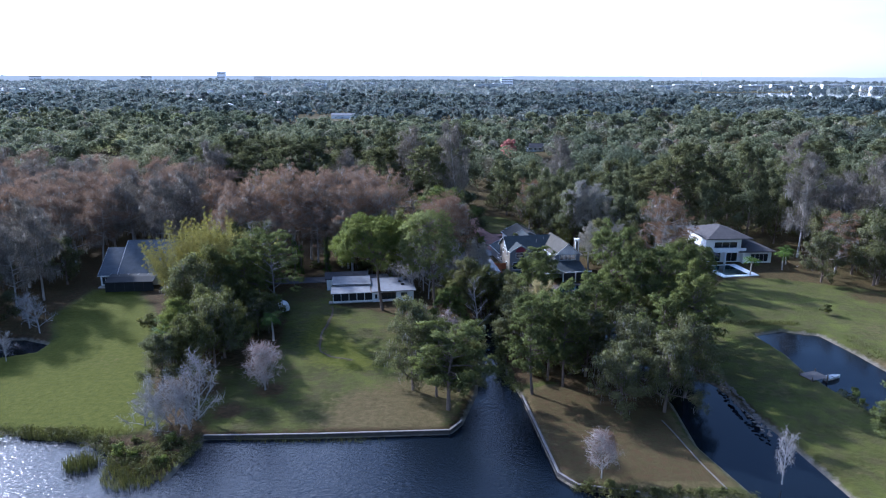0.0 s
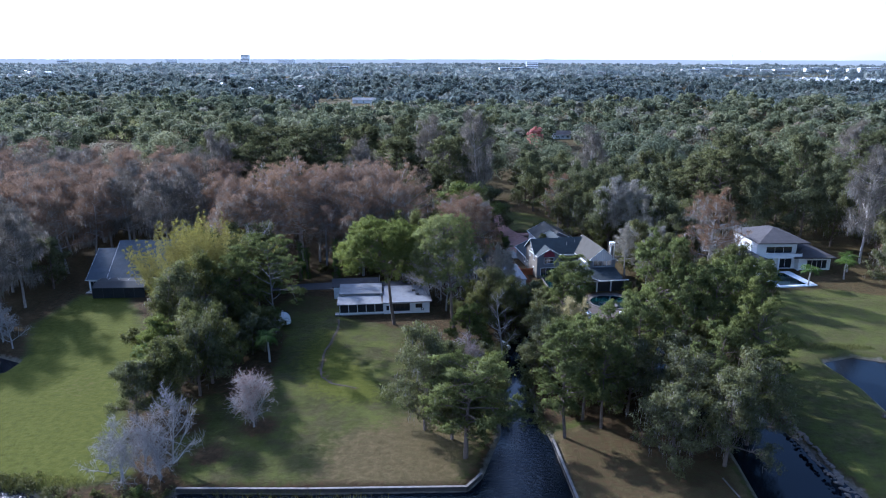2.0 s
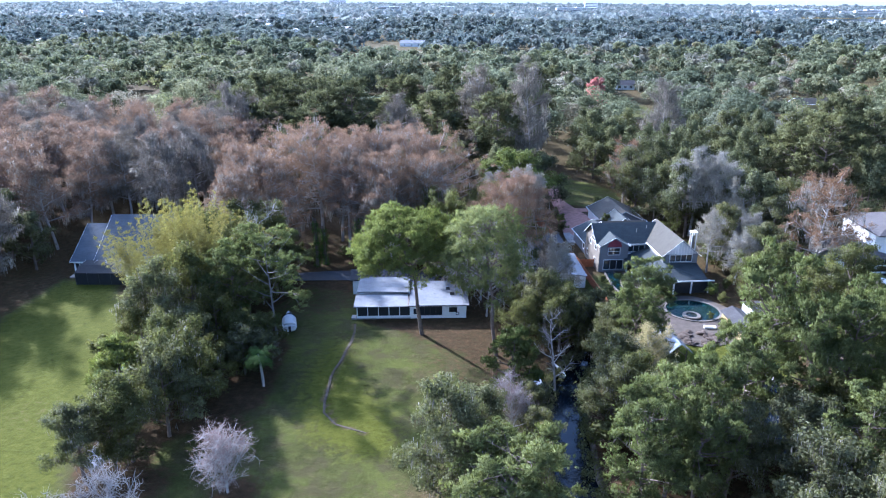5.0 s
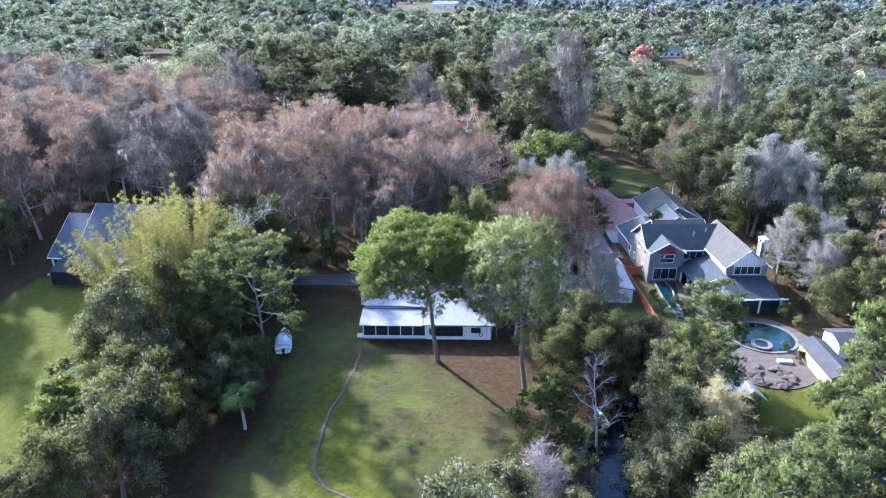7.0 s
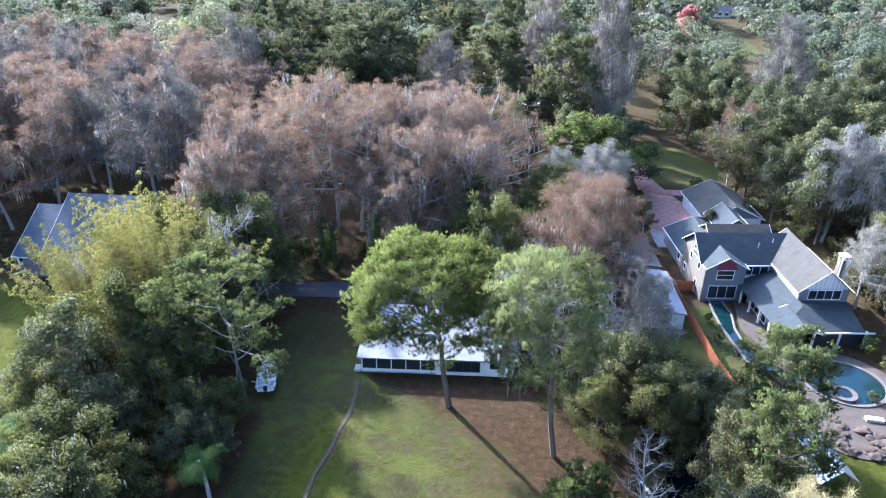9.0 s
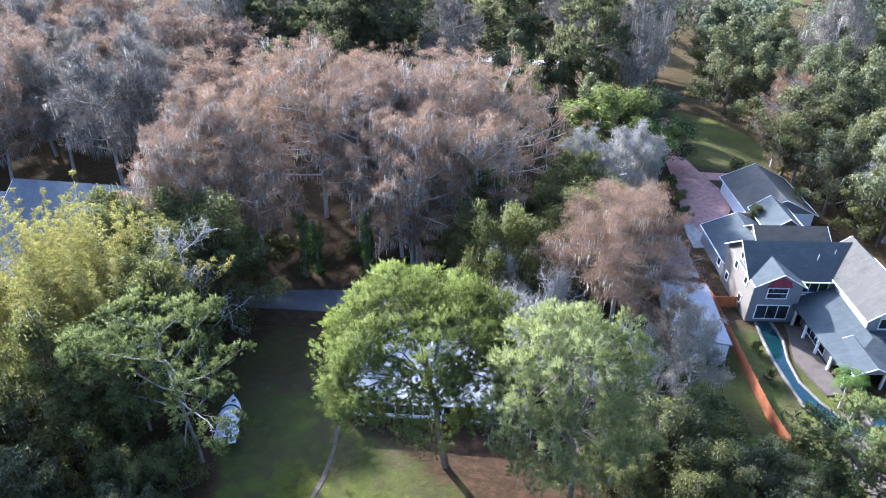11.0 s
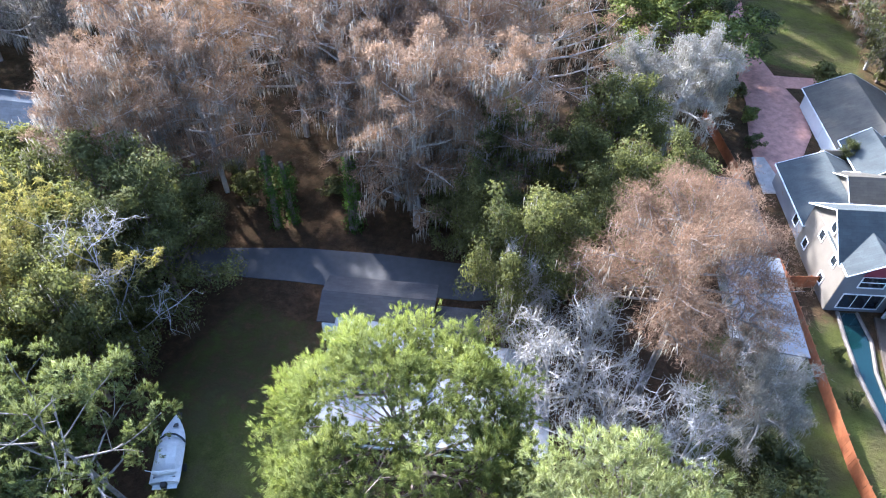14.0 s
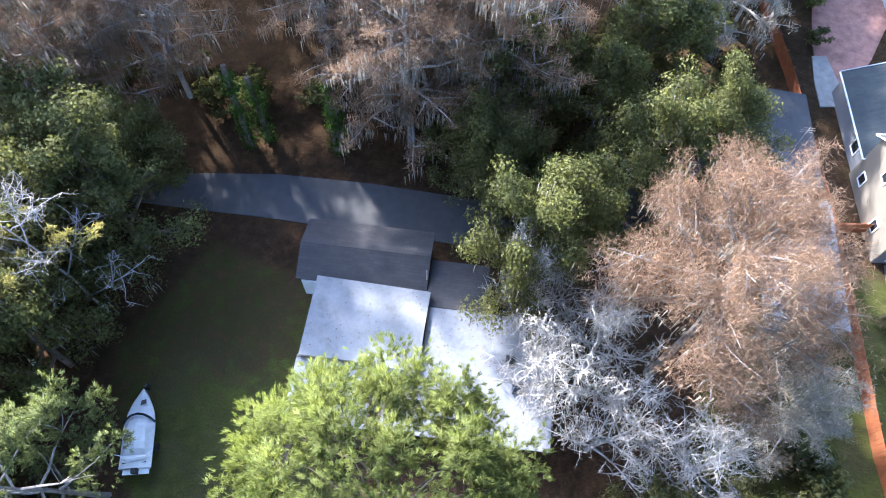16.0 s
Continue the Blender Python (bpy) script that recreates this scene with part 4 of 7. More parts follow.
def ribbon(name, line, widths, mat, label, category, z=0.05):
    """A paved way of changing width with thickness."""
    p = [Vector((x, y, 0)) for x, y in line]
    a, b = [], []
    for i, w in enumerate(widths):
        d = (p[min(i + 1, len(p) - 1)] - p[max(i - 1, 0)]).normalized()
        s = Vector((-d.y, d.x, 0)) * w / 2
        a.append((p[i].x + s.x, p[i].y + s.y, z))
        b.append((p[i].x - s.x, p[i].y - s.y, z))
    sh = Shape()
    n = len(p)
    low = [(x, y, z - 0.25) for x, y, z in a + b]
    f = []
    for i in range(n - 1):
        f += [(i, n + i, n + i + 1, i + 1), (i, i + 1, 2 * n + i + 1, 2 * n + i), (n + i + 1, n + i, 3 * n + i, 3 * n + i + 1)]
    f += [(n, 0, 2 * n, 3 * n), (n - 1, 2 * n - 1, 4 * n - 1, 3 * n - 1)]
    sh.add(a + b + low, f)
    return tagged(sh.part(name, mat), label, category, kind="structure")


ribbon("driveway", [(-75, 172), (-62, 174.5), (-52, 175.5), (-45, 176.8), (-37, 178.5), (-28, 179.8), (-18, 181), (-8, 184), (0, 189), (6, 196)], [3.2, 3.2, 3.4, 4.0, 5.0, 5.4, 5.2, 4.5, 4.0, 4.0], ASPHALT, "grey asphalt drive in tree shade", "driveway", 0.09)
ribbon("path", [(-26.9, 157.0), (-26.3, 154.0), (-26.0, 150.4), (-26.2, 147.4), (-26.1, 144.3), (-26.5, 140.7), (-26.4, 138.3), (-26.0, 135.5), (-25.6, 132.1), (-24.9, 129.2), (-22.5, 126.6), (-18, 125.2)], [0.45, 0.36, 0.5, 0.34, 0.46, 0.32, 0.44, 0.3, 0.4, 0.32, 0.34, 0.2], DIRT, "narrow trodden earth path across the lawn", "path", 0.085)
ribbon("driveway", [(15.2, 232.4), (19, 232.6), (24, 233.4), (30, 232)], [3.0, 3.2, 3.2, 3.2], PAVER, "rose-red paved drive curving round a lawn", "driveway", 0.1)
ribbon("driveway", [(15.5, 208), (16.4, 214), (17.3, 220), (17, 226), (15.2, 232), (13.3, 240), (12.5, 250), (12, 262)], [3, 6.5, 8.5, 8, 6, 4, 3.2, 3], PAVER, "rose-red paved drive beside the grey house", "driveway", 0.09)
ribbon("driveway", [(14.0, 212.5), (14.8, 209.0), (15.8, 205.6)], [1.6, 2.6, 3.2], CONCRETE, "beige concrete apron at the foot of the paved drive", "driveway", 0.12)
ribbon("road", [(-70, 268), (-52, 268), (-36, 269), (-20, 271)], [5, 5, 5, 5], ASPHALT, "grey road among the trees", "road", 0.09)
ribbon("road", [(-40, 296), (-25, 296), (-8, 299)], [4, 4, 4], CONCRETE, "pale lane among the trees", "road", 0.09)
ribbon("road", [(66, 232), (76, 238), (86, 246), (100, 250)], [6, 7, 6, 5], CONCRETE, "pale concrete forecourt", "road", 0.09)


# ---- buildings ----
def gable(t, x0, x1, y0, y1, eave, ridge, axis, mat, wall=None, over=0.45, at=None, name="roof", fascia=None, label=""):
    """A gabled roof of two thick slabs, its ridge along axis, and the wall's triangles under it."""
    at = at if at is not None else ((y0 + y1) / 2 if axis == "x" else (x0 + x1) / 2)
    s = Shape()
    def swap(p):
        return p if axis == "x" else (p[1], p[0], p[2])
    a0, a1, b0, b1 = (x0, x1, y0, y1) if axis == "x" else (y0, y1, x0, x1)
    for side, be in ((-1, b0), (1, b1)):
        drop = (ridge - eave) / abs(at - be) * over
        c = [(a0 - over, be + side * over, eave - drop), (a1 + over, be + side * over, eave - drop), (a1 + over, at, ridge), (a0 - over, at, ridge)]
        c = [swap(p) for p in c]
        if (axis == "x") != (side < 0):
            c = c[::-1]
        s.slab([(x, y, z + 0.16) for x, y, z in c], 0.16)
    roof = s.part(name, mat, t, label)
    if fascia:
        for side, be in ((-1, b0), (1, b1)):
            f = Shape()
            drop = (ridge - eave) / abs(at - be) * over
            lo, hi = eave - drop, ridge
            for a in (a0 - over - 0.03, a1 + over + 0.03):
                p = [(a, be + side * over, lo + 0.02), (a, at, hi + 0.02), (a, at, hi + 0.17), (a, be + side * over, lo + 0.17)]
                q = [(a + 0.05, *r[1:]) for r in p]
                v = [swap(r) for r in p + q]
                f.add(v, [(0, 1, 2, 3), (7, 6, 5, 4), (0, 4, 5, 1), (1, 5, 6, 2), (2, 6, 7, 3), (3, 7, 4, 0)])
            e0, e1 = be + side * (over + 0.0), be + side * (over + 0.1)
            lo_, hi_ = min(e0, e1), max(e0, e1)
            if axis == "x":
                f.box(a0 - over, a1 + over, lo_, hi_, lo + 0.02, lo + 0.16)
            else:
                f.box(lo_, hi_, a0 - over, a1 + over, lo + 0.02, lo + 0.16)
            f.part("fascia", fascia, roof, "white painted fascia")
    if wall:
        for a in (a0, a1 - 0.15):
            g = Shape()
            p = [(a, b0, eave), (a, b1, eave), (a, at, ridge)]
            q = [(a + 0.15, *r[1:]) for r in p]
            g.add([swap(r) for r in p + q], [(0, 1, 2), (5, 4, 3), (0, 3, 4, 1), (1, 4, 5, 2), (2, 5, 3, 0)])
            g.part("gable_wall", wall, t)
    return roof


def hip(t, x0, x1, y0, y1, eave, ridge, mat, over=0.6, name="roof"):
    """A hipped roof with thick eaves."""
    x0, x1, y0, y1 = x0 - over, x1 + over, y0 - over, y1 + over
    w, d = x1 - x0, y1 - y0
    k = min(w, d) / 2
    r0, r1 = ((x0 + k, (y0 + y1) / 2, ridge), (x1 - k, (y0 + y1) / 2, ridge)) if w >= d else (((x0 + x1) / 2, y0 + k, ridge), ((x0 + x1) / 2, y1 - k, ridge))
    c = [(x0, y0, eave), (x1, y0, eave), (x1, y1, eave), (x0, y1, eave)]
    s = Shape()
    if w >= d:
        s.add(c + [r0, r1], [(0, 1, 5, 4), (1, 2, 5), (2, 3, 4, 5), (3, 0, 4)])
    else:
        s.add(c + [r0, r1], [(0, 1, 4), (1, 2, 5, 4), (2, 3, 5), (3, 0, 4, 5)])
    s.box(x0, x1, y0, y1, eave - 0.25, eave - 0.004)
    return s.part(name, mat, t)


def walls(t, x0, x1, y0, y1, z0, z1, mat, thick=0.2, label=""):
    """Four walls round a block, each a mesh of its own."""
    Shape().box(x0, x1, y0, y0 + thick, z0, z1).part("wall", mat, t, label)
    Shape().box(x0, x1, y1 - thick, y1, z0, z1).part("wall", mat, t, label)
    Shape().box(x0, x0 + thick, y0 + thick, y1 - thick, z0, z1).part("wall", mat, t, label)
    Shape().box(x1 - thick, x1, y0 + thick, y1 - thick, z0, z1).part("wall", mat, t, label)


def window(t, side, a, at, z, w, h, cols=2, frame_mat=None, glass=None, rows=1, name="window", bar=0.1):
    """A window on a wall: side 's', 'n', 'w' or 'e', its middle a along the wall, the wall's face at at, sill at z."""
    fr = frame_mat or WHITE
    def put(u0, u1, z0, z1, d0, d1):
        lo, hi = (at - d1, at - d0) if side in "sw" else (at + d0, at + d1)
        return (u0, u1, lo, hi, z0, z1) if side in "sn" else (lo, hi, u0, u1, z0, z1)
    s = Shape()
    s.box(*put(a - w / 2 - bar, a + w / 2 + bar, z + h, z + h + bar, 0.0, 0.08))
    s.box(*put(a - w / 2 - bar, a + w / 2 + bar, z - bar, z, 0.0, 0.1))
    s.box(*put(a - w / 2 - bar, a - w / 2, z, z + h, 0.0, 0.08))
    s.box(*put(a + w / 2, a + w / 2 + bar, z, z + h, 0.0, 0.08))
    for i in range(1, cols):
        x = a - w / 2 + w * i / cols
        s.box(*put(x - bar * 0.35, x + bar * 0.35, z, z + h, 0.0, 0.07))
    for i in range(1, rows):
        y = z + h * i / rows
        s.box(*put(a - w / 2, a + w / 2, y - bar * 0.35, y + bar * 0.35, 0.0, 0.07))
    win = s.part(name, fr, t, "white-framed window")
    for i in range(cols):
        Shape().box(*put(a - w / 2 + w * i / cols, a - w / 2 + w * (i + 1) / cols, z, z + h, 0.005, 0.03)).part("pane", glass or GLASS, win)
    return win


def white_house():
    t = thing("house", "low white lake house with flat white roofs and a screened porch", "house", pose(-27.0, 158.9, 0, 0, 0, 8.7))
    # screened porch
    Shape().box(0, 9.8, 0, 4.6, 0, 0.2).part("porch_floor", CONCRETE, t)
    for i in range(6):
        Shape().box(i * 1.93, i * 1.93 + 0.14, 0, 0.14, 0.2, 2.55).part("post", WHITE, t)
    Shape().box(0.14, 9.7, 0.02, 0.12, 0.2, 0.65).part("kneewall", WHITE, t)
    Shape().box(0, 9.8, 0, 0.16, 2.45, 2.7).part("beam", WHITE, t)
    for i in range(5):
        Shape().box(i * 1.93 + 0.14, i * 1.93 + 1.93, 0.05, 0.08, 0.65, 2.45).part("screen", SCREEN, t, "dark insect screen")
    Shape().box(0.02, 0.12, 0.14, 4.6, 0.2, 2.45).part("screen", SCREEN, t)
    Shape().box(0, 9.8, 4.6, 4.8, 0, 3.2).part("wall", WHITE, t)
    # main block and east block
    walls(t, 0.2, 9.6, 4.8, 11.0, 0, 3.3, WHITE)
    walls(t, 9.8, 20.0, 0.0, 9.8, 0, 2.75, WHITE)
    walls(t, -1.6, 9.0, 11.2, 16.6, 0, 2.7, WHITE)
    Shape().box(10.2, 11.1, -0.05, 0.0, 0.05, 2.15).part("door", WHITE, t, "white door with a dark pane")
    Shape().box(10.35, 10.95, -0.07, -0.052, 0.9, 2.0).part("door_pane", GLASS, t)
    window(t, "s", 13.4, 0.0, 0.75, 4.2, 1.55, 4, DARKFRAME)
    window(t, "s", 17.6, 0.0, 1.35, 1.3, 0.75, 2, DARKFRAME)
    window(t, "w", 14.6, -1.6, 1.0, 1.0, 0.9, 1)
    hose = Shape()
    ring = [(18.4 + 0.28 * math.cos(k * 0.5236), -0.08, 0.95 + 0.28 * math.sin(k * 0.5236)) for k in range(13)]
    hose.tube(ring, [0.06] * 13, 5).part("hose", BLACK, t, "black coiled hose on the wall")
    # roofs
    s = Shape().slab([(-0.2, 4.4, 3.55), (4.0, 4.4, 3.55), (9.5, 4.1, 3.55), (9.7, 11.2, 3.6), (-0.1, 11.5, 3.6)], 0.24)
    s.part("roof", WHITEROOF, t, "flat white roof with dark specks")
    Shape().slab([(-0.5, -0.7, 2.82), (9.3, -0.7, 2.82), (9.3, 4.3, 3.1), (-0.4, 4.55, 3.1)], 0.14).part("roof", WHITEROOF, t)
    Shape().slab([(9.55, -0.7, 2.95), (20.5, -0.7, 2.95), (20.6, 10.0, 3.2), (9.85, 10.0, 3.2)], 0.2).part("roof", GREYROOF, t, "flat weathered grey-white roof")
    Shape().box(9.3, 9.55, -0.7, 4.3, 2.8, 2.9).part("gutter", BARK, t, "leaf-filled valley gutter")
    Shape().box(9.72, 9.86, 4.3, 10.0, 3.1, 3.22).part("gutter", BARK, t)
    Shape().box(-0.4, 9.3, 4.32, 4.42, 3.05, 3.14).part("gutter", BARK, t)
    gable(t, -1.8, 9.0, 11.6, 17.0, 2.9, 3.9, "x", DARKSHINGLE, WHITE, 0.3)
    Shape().slab([(9.4, 10.1, 3.1), (14.5, 10.1, 3.1), (14.5, 14.6, 2.9), (9.4, 14.6, 2.9)], 0.15).part("roof", DARKSHINGLE, t)
    for x, y in ((16.9, 6.2), (17.6, 3.9), (18.6, 8.0)):
        sk = Shape().box(x - 0.4, x + 0.4, y - 0.4, y + 0.4, 3.0, 3.3).part("skylight", DARKFRAME, t, "dark square skylight")
        Shape().box(x - 0.32, x + 0.32, y - 0.32, y + 0.32, 3.3, 3.33).part("pane", GLASS, sk)
    Shape().tube([(9.2, 12.4, 3.4), (9.2, 12.4, 5.2)], [0.05, 0.04], 6).part("vent_pipe", CONCRETE, t)
    Shape().box(-1.0, -0.1, -0.1, 1.2, 0, 0.35).part("step", CONCRETE, t)
    return t


def grey_house():
    t = thing("house", "grey two-storey house with gabled shingle roofs and white trim", "house", pose(19.3, 187.4, 0, 0, 0, 11.5))
    # main block
    walls(t, 0, 13, 1.6, 10, 0, 6.0, GREYPAINT)
    Shape().box(-0.06, -0.005, 0.05, 10, 0.0, 5.95).part("siding", TANPAINT, t, "tan siding on the end wall")
    gable(t, 0, 14, 1.6, 10, 6.0, 9.0, "x", SHINGLE, TANPAINT, 0.5, fascia=WHITE)
    # bay with its small gable
    walls(t, 0, 6.2, 0, 1.6, 0, 6.0, GREYPAINT, 0.15)
    gable(t, 0.2, 6.0, -0.1, 5.5, 6.0, 7.7, "y", SHINGLE, GREYPAINT, 0.4, fascia=WHITE)
    Shape().add([(1.5, -0.2, 5.75), (4.7, -0.2, 5.75), (4.3, -0.2, 6.7), (3.1, -0.2, 7.4), (1.9, -0.2, 6.7), (1.5, -0.3, 5.75), (4.7, -0.3, 5.75), (4.3, -0.3, 6.7), (3.1, -0.3, 7.4), (1.9, -0.3, 6.7)],
                [(5, 6, 7, 8, 9), (4, 3, 2, 1, 0), (0, 1, 6, 5), (1, 2, 7, 6), (2, 3, 8, 7), (3, 4, 9, 8), (4, 0, 5, 9)]).part("gable_cladding", MAROON, t, "maroon shakes in the gable")
    window(t, "s", 3.1, 0.0, 3.9, 2.5, 1.5, 1, rows=2)
    window(t, "s", 3.1, 0.0, 0.6, 4.2, 2.1, 3)
    for y, z in ((2.6, 4.3), (6.3, 4.4), (3.0, 1.2), (5.2, 6.6), (8.2, 1.2)):
        window(t, "w", y, -0.06, z, 0.9, 1.1, 1)
    Shape().box(6.3, 10.8, 1.45, 1.55, 3.4, 3.6).part("trim", WHITE, t)
    window(t, "s", 8.5, 1.6, 3.9, 3.6, 1.4, 3)
    # east wing
    walls(t, 11, 18.2, -7, 6, 0, 6.3, GREYPAINT)
    gable(t, 11, 18.2, -7, 6.5, 6.3, 9.3, "y", LIGHTSHINGLE, GREYPAINT, 0.5, fascia=WHITE)
    for i in range(11):
        x = 11.6 + i * 0.6
        Shape().box(x - 0.05, x + 0.05, -7.09, -7.053, 6.4, 6.4 + 2.7 * (1 - abs(x - 14.6) / 3.6)).part("batten", WHITE, t)
    Shape().add([(11.2, -7.02, 6.35), (18.0, -7.02, 6.35), (14.6, -7.02, 9.1), (11.2, -7.05, 6.35), (18.0, -7.05, 6.35), (14.6, -7.05, 9.1)],
                [(3, 4, 5), (2, 1, 0), (0, 1, 4, 3), (1, 2, 5, 4), (2, 0, 3, 5)]).part("gable_panel", METALROOF, t, "pale blue-grey gable panel")
    window(t, "s", 14.7, -7.0, 4.75, 4.6, 1.4, 4)
    window(t, "w", -3.2, 11.0, 5.35, 3.4, 0.6, 4)
    # lower storey and its roof
    walls(t, 7.2, 18.8, -8.5, -0.2, 0, 3.0, GREYPAINT)
    Shape().slab([(5.4, 1.2, 2.95), (6.2, -13, 2.9), (11.1, -8.6, 4.6), (11.1, 1.4, 4.9)], 0.16).part("lower_roof", SHINGLE, t)
    Shape().slab([(6.2, -13, 2.9), (18.2, -12.6, 2.95), (18.2, -7.1, 4.35), (11.1, -7.1, 4.45), (11.1, -8.6, 4.6)], 0.16).part("lower_roof", SHINGLE, t)
    gable(t, 7.2, 11.4, -13.4, -8, 3.05, 4.0, "y", SHINGLE, GREYPAINT, 0.3, fascia=WHITE)
    Shape().box(6.2, 19.4, -13.1, -13.0, 2.75, 3.0).part("fascia", WHITE, t)
    for x in (6.9, 11.4, 15.0, 18.6):
        Shape().box(x - 0.13, x + 0.13, -12.6, -12.34, 0, 2.8).part("post", WHITE, t, "white porch post")
    for x, y in ((6.5, -9.6), (6.3, -6.6), (6.1, -3.6), (5.9, -0.8)):
        Shape().box(x - 0.13, x + 0.13, y - 0.13, y + 0.13, 0, 2.8).part("post", WHITE, t, "white porch post")
    for x0, x1 in ((11.6, 14.8), (15.2, 18.4)):
        Shape().box(x0, x1, -12.5, -12.46, 0.1, 2.75).part("screen", SCREEN, t, "dark insect screen")
    window(t, "w", -4.4, 7.2, 0.3, 5.0, 2.2, 4)
    # chimney
    ch = Shape().box(18.5, 19.3, -2.6, -1.8, 0, 8.7).part("chimney", TANPAINT, t, "pale chimney with white corners")
    for x in (18.57, 19.47):
        for y in (-2.83, -1.83):
            Shape().box(x, x + 0.16, y, y + 0.16, 5.0, 9.35).part("corner_board", WHITE, ch)
    Shape().box(18.45, 19.75, -2.95, -1.55, 9.354, 9.5).part("cap", WHITE, ch)
    # low wings and garage to the north
    walls(t, 0.2, 8, 10.2, 20.5, 0, 2.9, GREYPAINT)
    gable(t, 0.2, 9.5, 10.2, 20.5, 2.9, 5.0, "y", SHINGLE, GREYPAINT, 0.4, fascia=WHITE)
    window(t, "w", 12.2, 0.2, 1.0, 1.1, 1.3, 1)
    walls(t, 5, 14, 11, 22, 0, 4.6, TANPAINT)
    gable(t, 5, 15, 11, 17.5, 4.6, 6.6, "x", LIGHTSHINGLE, TANPAINT, 0.4, fascia=WHITE)
    gable(t, 8.5, 14, 17, 24, 4.4, 6.3, "y", SHINGLE, TANPAINT, 0.4, fascia=WHITE)
    walls(t, 9, 19.4, 25, 38, 0, 2.9, WHITE)
    gable(t, 9, 19.4, 25, 38, 2.9, 5.4, "y", LIGHTSHINGLE, GREYPAINT, 0.5, fascia=WHITE)
    for i in range(3):
        Shape().box(8.94, 9.0, 26.4 + i * 3.8, 29.2 + i * 3.8, 0, 2.3).part("garage_door", WHITE, t, "white panelled garage door")
    for x, y, z in ((9, 3.6, 8.1), (11.5, 4.4, 8.5), (16.2, -2, 7.9)):
        Shape().tube([(x, y, z - 0.6), (x, y, z + 0.35)], [0.07, 0.07], 6).part("vent_pipe", CONCRETE, t)
    return t


def left_house():
    t = thing("house", "blue-grey roofed house with a screened lanai, half hidden by bamboo", "house", pose(-91.6, 172.3, 0, 0, 0, 6.0))
    walls(t, 0.6, 24, 0.6, 18, 0, 2.9, WHITE)
    gable(t, 5.5, 24, 0.6, 22, 3.1, 9.8, "x", BLUESHINGLE, WHITE, 0.5, fascia=WHITE)
    gable(t, 0.6, 7.0, 0.6, 19, 3.1, 8.2, "x", BLUESHINGLE, WHITE, 0.5, fascia=WHITE)
    window(t, "s", 1.8, 0.6, 0.5, 1.6, 2.0, 2)
    window(t, "w", 6.0, 0.6, 0.9, 2.0, 1.4, 2)
    # lanai cage
    for i in range(6):
        x = 3.6 + i * 2.4
        Shape().box(x, x + 0.08, -5.0, -4.92, 0, 2.5).part("cage_post", DARKFRAME, t)
        Shape().tube([(x + 0.04, -4.96, 2.5), (x + 0.04, -2.5, 3.3), (x + 0.04, 0.2, 3.4)], [0.05] * 3, 4).part("cage_rib", WHITE, t)
    Shape().slab([(3.6, -5, 2.55), (15.7, -5, 2.55), (15.7, -2.5, 3.35), (3.6, -2.5, 3.35)], 0.03).part("cage_screen", SCREEN, t, "dark screen of the lanai")
    Shape().slab([(3.6, -2.5, 3.36), (15.7, -2.5, 3.36), (15.7, 0, 3.42), (3.6, 0, 3.42)], 0.03).part("cage_screen", SCREEN, t)
    Shape().box(3.62, 15.7, -4.94, -4.9, 0, 2.5).part("cage_screen", SCREEN, t)
    Shape().box(0.5, 3.2, -1.6, 0.2, 0, 0.25).part("step", CONCRETE, t)
    return t


def right_house():
    t = thing("house", "white two-storey modern house with dark hipped tile roofs and a pool", "house", pose(79.5, 195.6, 0, 0, 0, 4.0))
    walls(t, 0, 11, 2.5, 16, 0, 7.6, WHITE)
    hip(t, 0, 12.5, 1.0, 16, 7.8, 10.4, TILE, 0.8)
    walls(t, 11, 20, 1, 14, 0, 3.6, WHITE)
    hip(t, 10, 20, 0.5, 14, 3.8, 5.6, TILE, 0.7)
    walls(t, -9, 0, 0, 12, 0, 3.4, WHITE)
    hip(t, -9, 1.5, -1.5, 12, 3.6, 5.4, TILE, 0.7)
    Shape().box(-0.2, 11.6, 0.4, 2.5, 3.5, 3.9).part("balcony", WHITE, t, "white balcony slab")
    Shape().box(-0.2, 11.6, 0.4, 0.5, 3.9, 4.8).part("parapet", WHITE, t)
    for x in (0, 5.2, 10.9):
        Shape().box(x, x + 0.5, 0.5, 1.0, 0, 3.5).part("column", WHITE, t)
    window(t, "s", 6.2, 2.5, 4.5, 7.0, 1.7, 3)
    window(t, "s", 3.0, 2.5, 0.3, 3.6, 2.6, 2)
    window(t, "s", 8.2, 2.5, 0.3, 3.6, 2.6, 2)
    window(t, "s", 16.2, 1.0, 0.5, 5.4, 2.3, 4)
    window(t, "s", -4.5, 0.0, 0.5, 5.0, 2.3, 3)
    return t


def small_house(x, y, turn, w, d, h, wall, roof, label, ridge=2.4):
    t = thing("house", label, "house", pose(x, y, 0, 0, 0, turn))
    walls(t, 0, w, 0, d, 0, h, wall)
    gable(t, 0, w, 0, d, h, h + ridge, "x", roof, wall, 0.5, fascia=WHITE)
    for i in range(3):
        window(t, "s", w * (0.2 + 0.3 * i), 0.0, 1.0, 1.6, 1.3, 2)
    return t


